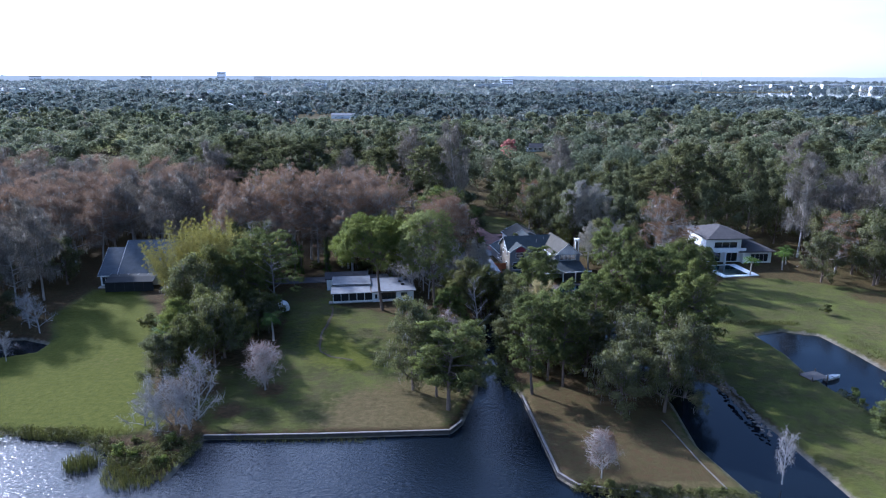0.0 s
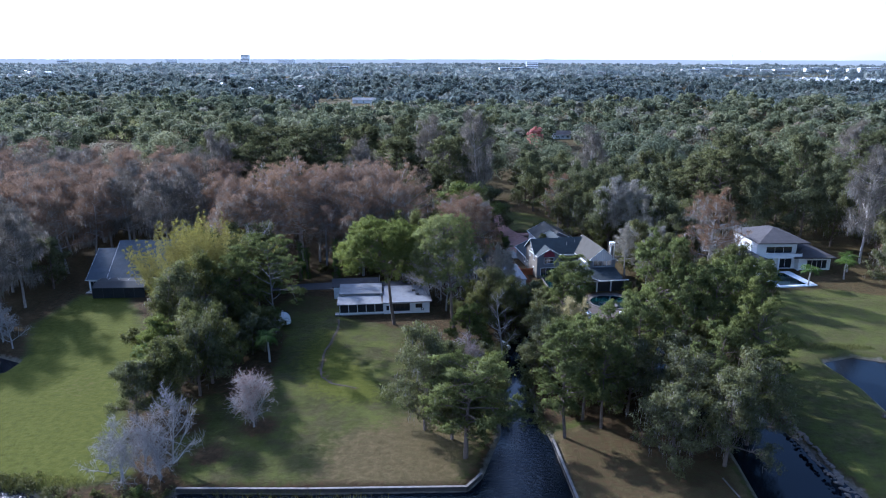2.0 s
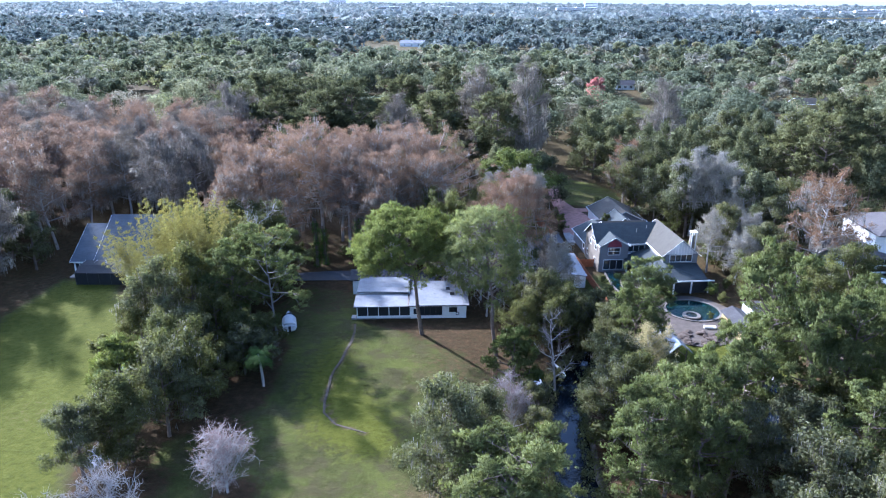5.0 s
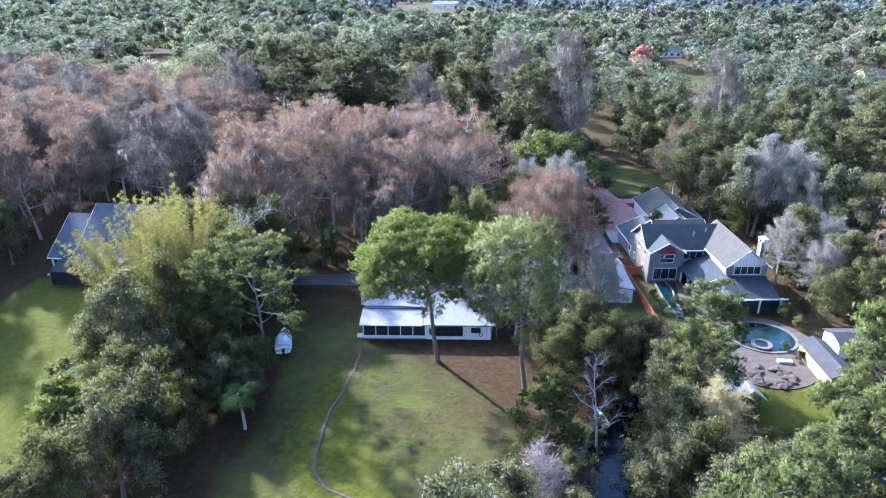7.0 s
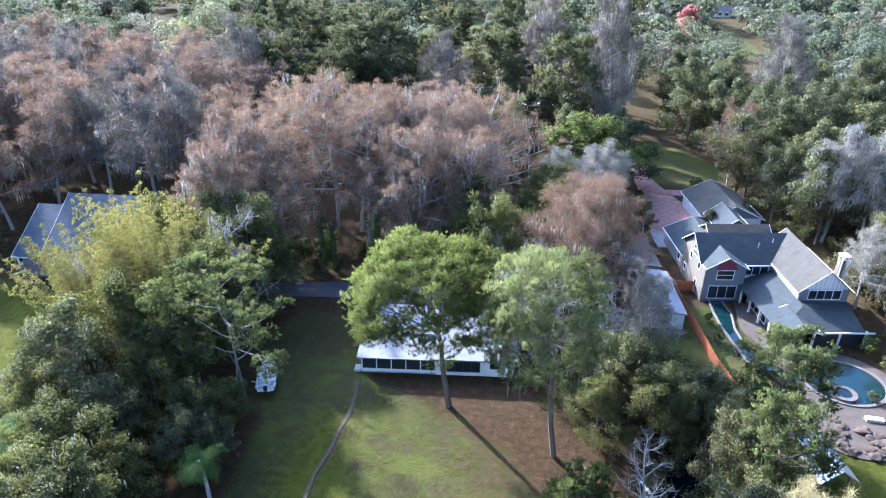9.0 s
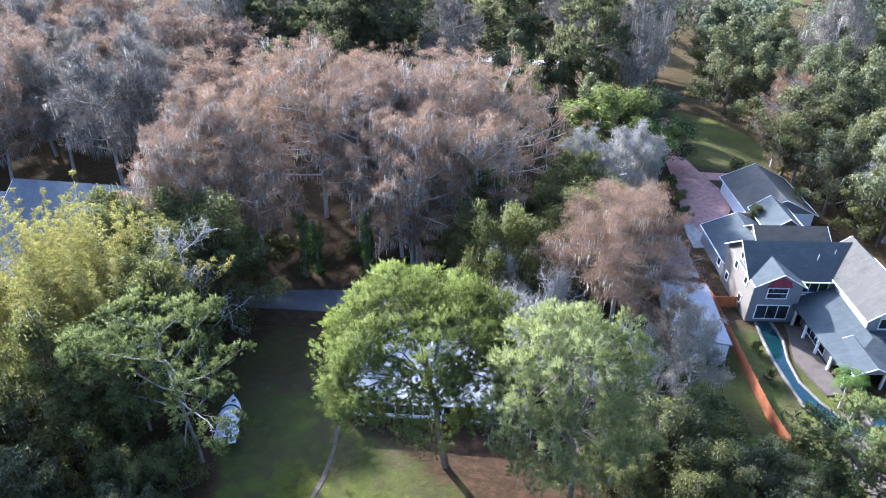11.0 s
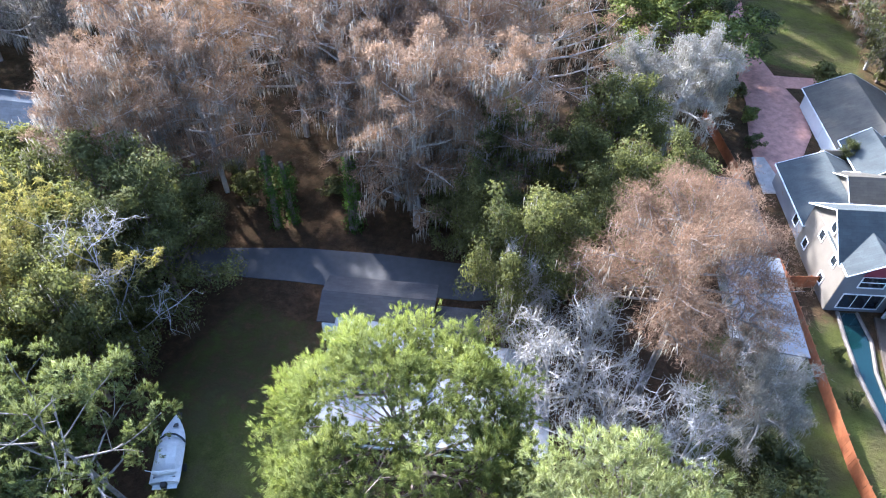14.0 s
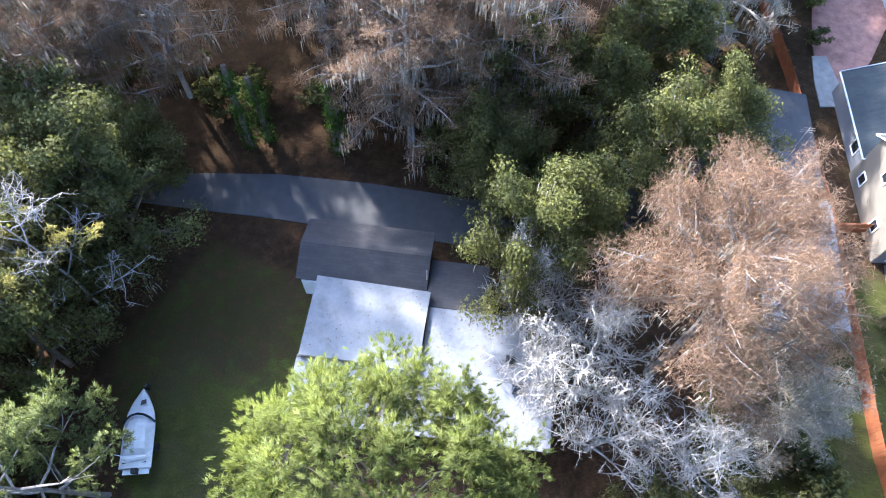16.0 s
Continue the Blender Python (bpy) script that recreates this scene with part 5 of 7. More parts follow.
white_house()
grey_house()
left_house()
right_house()
small_house(-126, 330, 20, 16, 10, 3.0, WHITE, LIGHTSHINGLE, "pale house with a light gabled roof among trees")
small_house(146, 424, 10, 24, 10, 3.6, YELLOW, LIGHTSHINGLE, "cream house with tan roof among trees")
small_house(58, 212, 14, 18, 9, 3.2, WHITE, TILE, "white neighbour house with brown roof behind mossy trees")
small_house(-140, 866, 0, 28, 11, 4.2, WHITE, WHITEROOF, "large white building with pale roof in the distance")
small_house(62, 500, 6, 12, 8, 3, WHITE, TILE, "small white house with a brown roof")


def shed(name, label, x, y, turn, w, d, h, wall, roof_mat, rise=0.9, axis="y", win=True):
    t = thing(name, label, "shed", pose(x, y, 0, 0, 0, turn))
    walls(t, 0, w, 0, d, 0, h, wall, 0.12)
    gable(t, 0, w, 0, d, h, h + rise, axis, roof_mat, wall, 0.25)
    if win:
        window(t, "s", w / 2, 0.0, 0.9, min(1.2, w * 0.4), 1.0, 1)
    return t


shed("shed", "white shed with a white metal roof beside the fence", 10.0, 177.6, 8, 5.8, 12.5, 2.6, WHITE, WHITEROOF, 0.35)
shed("shed", "low shed with a grey flat roof beside the fence", 6.4, 191.5, 10, 7.0, 11.0, 2.5, WOODGREY, ASPHALT, 0.4)
aerial = thing("roof_aerial", "thin pale aerial mast with cross rods on the grey shed roof", "aerial", pose(10.6, 196.5, 2.7, 0, 0, 10))
Shape().tube([(0, 0, -0.1), (0, 0, 3.2)], [0.035, 0.025], 6).part("mast", CONCRETE, aerial)
for z, w in ((3.1, 0.5), (2.8, 0.7), (2.5, 0.6)):
    Shape().tube([(-w, 0, z), (w, 0, z)], [0.015, 0.015], 5).part("rod", CONCRETE, aerial)


shed("shed", "cream garden shed with a grey shingle roof", 40.3, 156.0, 8, 3.6, 9.5, 2.3, YELLOW, DARKSHINGLE, 0.8)
shed("shed", "white garden shed with a dark roof", 44.6, 165.4, 10, 5.0, 4.4, 2.4, WHITE, DARKSHINGLE, 0.7, "x")


def gazebo():
    t = thing("gazebo", "open timber gazebo with a pale metal roof", "gazebo", pose(26.4, 148.8, 0, 0, 0, 14))
    for x in (0.1, 3.0):
        for y in (0.1, 3.0, 5.9):
            Shape().box(x, x + 0.16, y, y + 0.16, 0, 2.4).part("post", BARK, t)
    gable(t, 0, 3.3, 0, 6.2, 2.4, 3.7, "y", METALROOF, None, 0.5)
    Shape().tube([(0.15, 0.1, 1.2), (1.6, 0.1, 2.4), (3.1, 0.1, 1.2)], [0.06] * 3, 4).part("brace", BARK, t)
    Shape().box(1.9, 2.7, 3.4, 4.4, 3.25, 3.5).part("skylight", DARKFRAME, t)
    return t


gazebo()


def round_sheet(cx, cy, rx, ry, z, thick, n=36, wobble=0.0):
    return [(cx + rx * (1 + wobble * math.sin(3 * a + 1)) * math.cos(a), cy + ry * (1 + wobble * math.sin(2 * a)) * math.sin(a), z) for a in (k * 2 * math.pi / n for k in range(n))]


def ring_wall(s, cx, cy, r0, r1, z0, z1, n=36, squash=1.0):
    v = []
    for k in range(n):
        a = k * 2 * math.pi / n
        c, q = math.cos(a), math.sin(a) * squash
        v += [(cx + r0 * c, cy + r0 * q, z0), (cx + r1 * c, cy + r1 * q, z0), (cx + r1 * c, cy + r1 * q, z1), (cx + r0 * c, cy + r0 * q, z1)]
    f = []
    for k in range(n):
        i, j = 4 * k, 4 * ((k + 1) % n)
        f += [(i + a, i + b, j + b, j + a) for a, b in ((0, 1), (1, 2), (2, 3), (3, 0))]
    return s.add(v, f)


def pool():
    t = thing("swimming_pool", "round teal swimming pool with a raised stone spa", "pool")
    Shape().slab(round_sheet(34.5, 166.0, 8.5, 10.5, 0.12, 0.2, wobble=0.06), 0.35).part("deck", DECK, t, "rose-brown stone deck")
    Shape().slab(round_sheet(35.0, 169.8, 4.9, 4.5, 0.17, 0.1), 0.2).part("pool_water", POOLWATER, t, "teal pool water")
    ring_wall(Shape(), 35.0, 169.8, 4.85, 5.35, 0.0, 0.26, squash=0.92).part("coping", STONE, t)
    ring_wall(Shape(), 34.2, 167.0, 1.0, 1.6, 0.1, 0.55, 20).part("spa_wall", STONE, t, "raised stone spa wall")
    Shape().slab(round_sheet(34.2, 167.0, 1.05, 1.05, 0.45, 0.1, 20), 0.2).part("spa_water", POOLWATER, t)
    river = [(21.6, 187.5), (22.2, 184), (22.4, 180), (23.2, 176), (24.6, 172.5), (26.6, 170), (30, 169)]
    pts = [Vector((x, y, 0)) for x, y in river]
    left, right = [], []
    for i, p in enumerate(pts):
        d = (pts[min(i + 1, len(pts) - 1)] - pts[max(i - 1, 0)]).normalized()
        n = Vector((-d.y, d.x, 0)) * (1.0 + 0.3 * math.sin(i * 1.7))
        left.append((p.x + n.x, p.y + n.y, 0.14))
        right.append((p.x - n.x, p.y - n.y, 0.14))
    n = len(pts)
    Shape().add(left + right, [(i, n + i, n + i + 1, i + 1) for i in range(n - 1)]).part("pool_river", POOLWATER, t, "winding teal channel of the pool")
    for side in (left, right):
        Shape().tube(side, [0.22] * n, 6).part("coping", STONE, t)
    Shape().slab([(24.3, 187.5, 0.3), (24.2, 180, 0.3), (26.5, 174.5, 0.3), (28.5, 175, 0.3), (26.5, 187.5, 0.3)], 0.4).part("terrace", DECK, t, "stone terrace beside the channel")
    Shape().box(35.4, 37.4, 162.3, 163.0, 0.12, 0.5).part("bench", WHITE, t, "white stone bench")
    return t


pool()


def stones(cx, cy, rx, ry, n, size, label, seed, mat):
    """Rocks laid in a ring, each a piece of its own."""
    rng = np.random.default_rng(seed)
    t = thing("rock_garden", label, "rocks", pose(cx, cy, 0))
    bm = bmesh.new()
    bmesh.ops.create_icosphere(bm, subdivisions=2, radius=1.0)
    for v in bm.verts:
        v.co *= 1 + 0.25 * noise.noise(v.co * 1.7)
        v.co.z *= 0.45
    me = bpy.data.meshes.new("rock")
    bm.to_mesh(me)
    bm.free()
    me.materials.append(mat)
    for i in range(n):
        a, r = rng.uniform(0, 6.283), rng.uniform(0.45, 1.0)
        o = new("rock", me)
        o.parent = t
        s = size * rng.uniform(0.5, 1.3)
        o.matrix_basis = pose(rx * r * math.cos(a), ry * r * math.sin(a), s * 0.25, rng.uniform(-15, 15), rng.uniform(-15, 15), rng.uniform(0, 360)) @ Matrix.Scale(s, 4)
    return t


stones(33.2, 158.3, 3.4, 2.8, 52, 0.6, "ring of brown boulders round a fire pit", 3, ROCK)
stones(51.8, 107, 1.1, 11.0, 170, 0.27, "pale rocks along the canal bank", 4, BANKROCK)


def boat(x, y, turn):
    t = thing("motor_boat", "white motor boat under a white cover on a trailer", "boat", pose(x, y, 0, 0, 0, turn))
    L, n = 6.2, 14
    hull, deck = Shape(), Shape()
    v = []
    for i in range(n):
        k = i / (n - 1)
        w = 1.22 * (1 - max(0, (k - 0.45) / 0.55) ** 2.2) + 0.02
        z = 1.35 + 0.25 * k * k
        y0 = -L / 2 + L * k
        v += [(-w, y0, z), (-w * 0.75, y0, 0.75 + 0.2 * k * k), (0, y0, 0.5 + 0.7 * k ** 4), (w * 0.75, y0, 0.75 + 0.2 * k * k), (w, y0, z)]
    f = [(i * 5 + a, i * 5 + a + 1, i * 5 + a + 6, i * 5 + a + 5) for i in range(n - 1) for a in range(4)] + [(0, 4, 3, 2, 1)]
    hull.add(v, f).part("hull", WHITE, t, smooth=True)
    v = []
    for i in range(n):
        k = i / (n - 1)
        w = 1.2 * (1 - max(0, (k - 0.45) / 0.55) ** 2.2) + 0.02
        z = 1.36 + 0.25 * k * k
        hump = 0.75 * math.exp(-((k - 0.42) / 0.2) ** 2) + 0.16 * (1 - k) * (1 + math.sin(i * 2.3))
        y0 = -L / 2 + L * k
        v += [(-w, y0, z), (-w * 0.6, y0, z + hump * 0.75 + 0.08), (0, y0, z + hump + 0.12), (w * 0.6, y0, z + hump * 0.75 + 0.08), (w, y0, z)]
    f = [(i * 5 + a, i * 5 + a + 1, i * 5 + a + 6, i * 5 + a + 5) for i in range(n - 1) for a in range(4)] + [(0, 4, 3, 2, 1)]
    deck.add(v, f).part("cover", COVER, t, "rumpled white cover")
    ws = Shape()
    ws.tube([(-1.22, 0.35, 1.62), (-0.95, 0.62, 1.9), (-0.5, 0.86, 2.12), (0, 0.95, 2.18), (0.5, 0.86, 2.12), (0.95, 0.62, 1.9), (1.22, 0.35, 1.62)], [0.1] * 7, 5).part("windscreen", GLASS, t, "dark curved windscreen")
    Shape().slab([(0.0, 1.75, 1.86), (0.45, 1.85, 1.84), (0.38, 2.2, 1.82), (0.05, 2.1, 1.84)], 0.05).part("hatch", DARKFRAME, t, "dark foredeck hatch")
    Shape().tube([(-0.95, -2.35, 1.78), (-0.4, -2.5, 1.9), (0.3, -2.4, 1.86), (0.95, -2.3, 1.76)], [0.16, 0.2, 0.18, 0.14], 7).part("cover_fold", COVER, t, "bunched fold of the cover")
    Shape().tube([(-0.9, -2.72, 1.6), (-0.3, -2.76, 1.63), (0.5, -2.74, 1.62), (0.9, -2.7, 1.6)], [0.05] * 4, 5).part("seam", DARKFRAME, t, "dark seam at the stern")
    Shape().box(-1.0, 1.0, -3.5, -3.12, 1.0, 1.12).part("swim_platform", WHITE, t)
    Shape().tube([(-1.2, -2.1, 1.5), (-1.75, -1.95, 1.5)], [0.035, 0.03], 5).part("light_bracket", WHITE, t)
    Shape().box(-0.12, 0.12, 3.35, 3.6, 0.5, 1.35).part("winch_post", DARKFRAME, t, "dark winch post before the bow")
    tr = Shape()
    tr.box(-0.06, 0.06, -2.6, 4.0, 0.4, 0.5).box(-1.0, 1.0, -1.4, -1.3, 0.35, 0.45).box(-0.7, -0.6, -2.6, 1.5, 0.45, 0.55).box(0.6, 0.7, -2.6, 1.5, 0.45, 0.55)
    trailer = tr.part("trailer", DARKFRAME, t, "dark steel trailer")
    for x0 in (-1.25, 1.03):
        Shape().tube([(x0, -1.35, 0.33), (x0 + 0.22, -1.35, 0.33)], [0.33, 0.33], 16).part("wheel", BLACK, trailer)
    Shape().box(-0.22, 0.22, -3.5, -3.1, 0.7, 1.6).part("outboard_motor", BLACK, t)
    return t


boat(-38.3, 154.6, 20)


def dock(x, y, turn, w, d, label):
    t = thing("dock", label, "dock", pose(x, y, 0, 0, 0, turn))
    n = round(w / 0.3)
    for i in range(n):
        Shape().box(i * w / n, (i + 1) * w / n - 0.03, 0, d, 0.2, 0.27).part("plank", WOODGREY, t)
    for px in (0.1, w - 0.3):
        for py in (0.1, d - 0.3):
            Shape().tube([(px, py, -1.6), (px, py, 0.9)], [0.12, 0.12], 7).part("pile", BARK, t)
    return t


dock(68.6, 115.6, 20, 4.2, 3.2, "grey plank dock on the canal bank")


def dinghy(x, y, turn, label, z=-0.62):
    t = thing("rowing_boat", label, "boat", pose(x, y, z, 0, 0, turn))
    v, n = [], 9
    for i in range(n):
        k = i / (n - 1)
        w = 0.65 * math.sin(math.pi * (0.15 + 0.85 * (1 - k) * 0.6 + 0.02)) * (1 - k ** 4)
        y0 = 4.0 * k
        v += [(-w, y0, 0.5 + 0.2 * k), (-w * 0.6, y0, 0), (w * 0.6, y0, 0), (w, y0, 0.5 + 0.2 * k)]
    f = [(i * 4 + a, i * 4 + a + 1, i * 4 + a + 5, i * 4 + a + 4) for i in range(n - 1) for a in range(3)] + [(0, 3, 2, 1)]
    Shape().add(v, f).part("hull", WHITE, t, smooth=True)
    for y0 in (0.8, 2.2):
        Shape().box(-0.5, 0.5, y0, y0 + 0.25, 0.3, 0.34).part("bench", WOODGREY, t)
    return t


dinghy(72.0, 117.6, -70, "white boat moored beside the dock")
dinghy(9.4, 143.5, 20, "white skiff moored under the trees")
dinghy(5.6, 139.5, 15, "pale canoe drawn up on the bank", 0.05)


def fence(line):
    t = thing("fence", "tall orange-stained board fence between the gardens", "fence")
    me = Shape().box(0, 0.19, -0.02, 0.02, 0.05, 1.85)
    src = None
    rng = random.Random(5)
    for (ax, ay), (bx, by) in zip(line[:-1], line[1:]):
        L, turn = math.hypot(bx - ax, by - ay), math.degrees(math.atan2(by - ay, bx - ax))
        n = round(L / 0.21)
        for i in range(n):
            if src is None:
                src = me.part("board", FENCE, t)
                o = src
            else:
                o = new("board", src.data)
                o.parent = t
            k = i * L / n
            o.matrix_basis = pose(ax + (bx - ax) * k / L, ay + (by - ay) * k / L, rng.uniform(-0.03, 0.03), 0, rng.uniform(-0.6, 0.6), turn)
        for z in (0.4, 1.5):
            o = Shape().box(0, L, 0.02, 0.07, z, z + 0.09).part("rail", FENCE, t)
            o.matrix_basis = pose(ax, ay, 0, 0, 0, turn)
        for i in range(round(L / 2.4) + 1):
            o = Shape().box(-0.05, 0.05, 0.02, 0.12, 0, 1.95).part("post", FENCE, t)
            o.matrix_basis = pose(ax + (bx - ax) * i * 2.4 / L, ay + (by - ay) * i * 2.4 / L, 0, 0, 0, turn)
    return t


fence([(6.8, 219.5), (10.6, 208.0), (15.2, 190.0), (19.2, 168.8), (20.4, 165.0)])
fence([(15.4, 189.6), (18.6, 190.4)])

# pool of the white two-storey house
t = thing("swimming_pool", "blue pool with a white deck before the modern house", "pool", pose(80.0, 183.6, 0, 0, 0, 10))
Shape().box(-1.5, 9.5, -1.2, 10.5, -0.1, 0.25).part("deck", WHITE, t)
Shape().box(0, 7.0, 0, 9.5, 0.1, 0.27).part("pool_water", POOLWATER, t)


def ladder(x, y, turn):
    t = thing("ladder", "white ladder leaning under the trees", "ladder", pose(x, y, 0, -14, 0, turn))
    for u in (0, 0.45):
        Shape().box(u, u + 0.06, 0, 0.05, 0, 3.2).part("rail", WHITE, t)
    for i in range(9):
        Shape().box(0.06, 0.45, 0.005, 0.045, 0.25 + 0.34 * i, 0.3 + 0.34 * i).part("rung", WHITE, t)
    return t


ladder(-48.6, 156.2, 10)


def footbridge(x, y, turn, length):
    t = thing("footbridge", "pale weathered plank footbridge over the canal", "bridge", pose(x, y, 0, 0, 0, turn))
    n = round(length / 0.3)
    for i in range(n):
        k = i / (n - 1)
        z = 0.25 + 1.6 * k * (1 - k)
        Shape().box(i * length / n, (i + 1) * length / n - 0.03, 0, 1.5, z, z + 0.06).part("plank", CONCRETE, t)
    for y0 in (0.0, 1.44):
        Shape().tube([(length * k / 8, y0 + 0.03, 1.15 + 1.6 * (k / 8) * (1 - k / 8)) for k in range(9)], [0.05] * 9, 5).part("rail", CONCRETE, t)
        for k in range(0, 9, 2):
            z = 0.2 + 1.6 * (k / 8) * (1 - k / 8)
            Shape().box(length * k / 8 - 0.05, length * k / 8 + 0.05, y0 - 0.02, y0 + 0.08, z - 0.6, z + 0.95).part("post", CONCRETE, t)
    return t


footbridge(34.0, 144.6, 0, 8.2)


def roof_litter(seed, u0, u1, v0, v1, z, n):
    """Leaves and twigs fallen on a flat roof."""
    r = np.random.default_rng(seed)
    c = np.stack([r.uniform(u0, u1, n), r.uniform(v0, v1, n), np.full(n, z)], 1)
    a = r.uniform(0, 6.283, n)
    s = r.uniform(0.03, 0.14, n)[:, None]
    p, q = np.stack([np.cos(a), np.sin(a), 0 * a], 1) * s, np.stack([-np.sin(a), np.cos(a), 0 * a], 1) * s * 0.6
    v = np.stack([c - p, c + p * 0.5 - q, c + p * 0.5 + q], 1).reshape(-1, 3)
    o = tagged(link_mesh("roof_litter", v, tris(v), BARK), "dark fallen leaves on the flat roof", "leaves", kind="stuff")
    o.matrix_basis = pose(-27.0, 158.9, 0, 0, 0, 8.7)
    return o


roof_litter(1, 0.2, 9.3, 4.6, 11.0, 3.63, 90)
roof_litter(2, 9.9, 20.2, 4.5, 9.8, 3.23, 160)


def car(x, y, turn, mat, label):
    t = thing("car", label, "car", pose(x, y, 0.09, 0, 0, turn))
    side = [(-2.2, 0.35), (2.2, 0.35), (2.25, 0.75), (1.4, 0.95), (0.8, 1.45), (-1.2, 1.5), (-2.0, 1.0), (-2.25, 0.8)]
    n = len(side)
    v = [(x0, w, z) for w in (-0.9, 0.9) for x0, z in side]
    Shape().add(v, [tuple(range(n)), tuple(range(2 * n - 1, n - 1, -1))] + [(i + n, (i + 1) % n + n, (i + 1) % n, i) for i in range(n)]).part("body", mat, t)
    Shape().box(-1.1, 0.75, -0.92, 0.92, 1.02, 1.38).part("window", GLASS, t, "dark side windows")
    for x0 in (-1.4, 1.4):
        for w in (-0.95, 0.75):
            Shape().tube([(x0, w, 0.33), (x0, w + 0.2, 0.33)], [0.33, 0.33], 14).part("wheel", BLACK, t)
    return t


car(-31, 268.6, 4, DARKFRAME, "dark car parked on the road among trees")
car(-38, 268.4, 2, GREYPAINT, "grey car parked on the road among trees")


# ---- planting near the water and the houses ----
broad_pines = Grove(lambda k: pine(k, 23, 7.2, 0.3, 30, 56, 9, "pine with tiered green crown and a little moss", 24, OLDPINE, 2, 0.42, 0.05, None, 1.35, 0.12), [3, 4, 5])
thin_pine = Grove(lambda k: pine(k, 24, 8.6, 0.3, 17, 64, 13, "open-crowned pine with bare grey limbs", 0, OLDPINE, 3, 0.36, 0.03, None, 1.25, 0.1, 0.3, GREYBARK, 0.4), [6])
young_pine = Grove(lambda k: pine(k, 11, 3.6, 0.12, 20, 36, 9, "young dense pine beside the lawn", 0, None, 2, 0.36, 0.04, None, 0.9, 0.2), [7, 8])
far_pines = Grove(lambda k: pine(k, 22, 6.0, 0.5, 18, 40, 7, "tall pine among the woods", 0, WOODOAK, 2, 0.5, 0.08, None, 1.4, 0.2), [3, 9])
oaks = Grove(lambda k: oak(k), [11, 12, 13])
fine_oaks = Grove(lambda k: oak(k, 13, 6.0, None, 100, 0.14, 24), [61, 62])
far_oaks = Grove(lambda k: oak(k, 13, 6.5, WOODOAK, 84, 0.23, 40, "dark evergreen oak among the woods", 2, 11, 0.9, 1.5), [11, 12, 19])
mossy_oaks = Grove(lambda k: oak(k, 13, 6.5, OAKGREY, 66, 0.19, 150, "grey-green oak with hanging moss"), [15, 16, 17])
far_mossy_oaks = Grove(lambda k: oak(k, 13, 6.5, OAKGREY, 84, 0.22, 130, "grey-green oak draped with moss in the woods", 2, 11, 0.9, 1.5), [15, 20])
bright_oaks = Grove(lambda k: oak(k, 12, 6.5, BRIGHT, 90, 0.17, 10, "broad tree with fresh bright green leaves"), [18])
red_cypress = Grove(lambda k: cypress(k, 24, 8.4, moss=240), [21, 22, 23, 24])
rust_cypress = Grove(lambda k: cypress(k, 24, 7.0, RUST, 150, 3, "broad cypress with rust-red winter needles", GREYBARK, 0.6, 34, 5, 0.014, spray=46, twig=0.6, haze=0.45, share=0.6), [28])
grey_cypress = Grove(lambda k: cypress(k, 20, 5.5, GREYTWIG, 300, 2, "bare cypress draped in grey moss", limbs=26), [25, 26])
white_cypress = Grove(lambda k: cypress(k, 20, 5.5, WHITETWIG, 300, 2, "pale bare cypress hung with whitish moss", WHITEBARK, limbs=24, moss_mat=PALEMOSS), [27, 38])
low_cypress = Grove(lambda k: cypress(k, 23, 6.6, None, 420, 2, "low-branched cypress with heavy curtains of grey moss", None, 0.24, 32, 4), [29, 30])
far_red_cypress = Grove(lambda k: cypress(k, 24, 6.0, None, 260, 2, "brown winter cypress in the mossy wood", None, 0.3, 20, 3, 0.055, 0.08, 1.8, 22, 0.9, 0.7, 0.8, 7), [21, 22])
far_grey_cypress = Grove(lambda k: cypress(k, 24, 6.0, GREYTWIG, 330, 2, "bare grey cypress draped in moss in the wood", None, 0.3, 20, 3, 0.055, 0.08, 1.8, 22, 0.9, 0.7, 0.8, 7), [25, 26])
bare_grey = Grove(lambda k: bare(k, twigs=1, wide=0.009, third=2, twig=0.5, limbs=14, subs=5, bark=WHITEBARK), [31, 32])
bare_pale = Grove(lambda k: bare(k, 12, 6.0, WHITETWIG, 3, "white lichen-covered bare tree draped in moss", 50, 0.01, WHITEBARK, 15, 6, 0.22, 2, 0.4), [33, 34])
bare_pink = Grove(lambda k: bare(k, 8.5, 4.2, PINKTWIG, 3, "bare tree with pinkish budding twigs", 0, 0.012, None, 18, 6, 0.16, 2, 0.5), [35, 36])
bare_tan = Grove(lambda k: bare(k, 11, 5.0, TANTWIG, 14, "pale tan budding tree on the point"), [37])
shrubs = Grove(lambda k: shrub(k), [41, 42, 43])
bright_shrubs = Grove(lambda k: shrub(k, 2.2, BRIGHT, "bright yellow-green garden shrub"), [44])
palms = Grove(lambda k: palm(k), [51, 52])

dome_pine(2, "tall pine with rounded yellow-green crown before the white house", (-14.4, 154.6, 0), (-16.4, 152.2, 16.3), 8.3, 6.7, 140, 110, 19, 0.36, 0.02, None, 1.45, 0.5)
dome_pine(14, "tall pine with pale airy needles and moss on the lawn", (-1.2, 148.7, 0), (-3.4, 147.9, 17.2), 6.3, 8.4, 130, 76, 14, 0.38, 0.02, PALEPINE, 1.3, 0.75, 70, 0.36, BARK)
thin_pine.put(-38.8, 149.4, 0.82, 0.85, lean=(2, 2))
broad_pines.put(-45.5, 147.5, 0.68, 0.62)
bamboo_clump(9, 7.6).matrix_basis = pose(-61.3, 158.5, 0)
bamboo_clump(10, 6.8).matrix_basis = pose(-55.2, 161.0, 0)
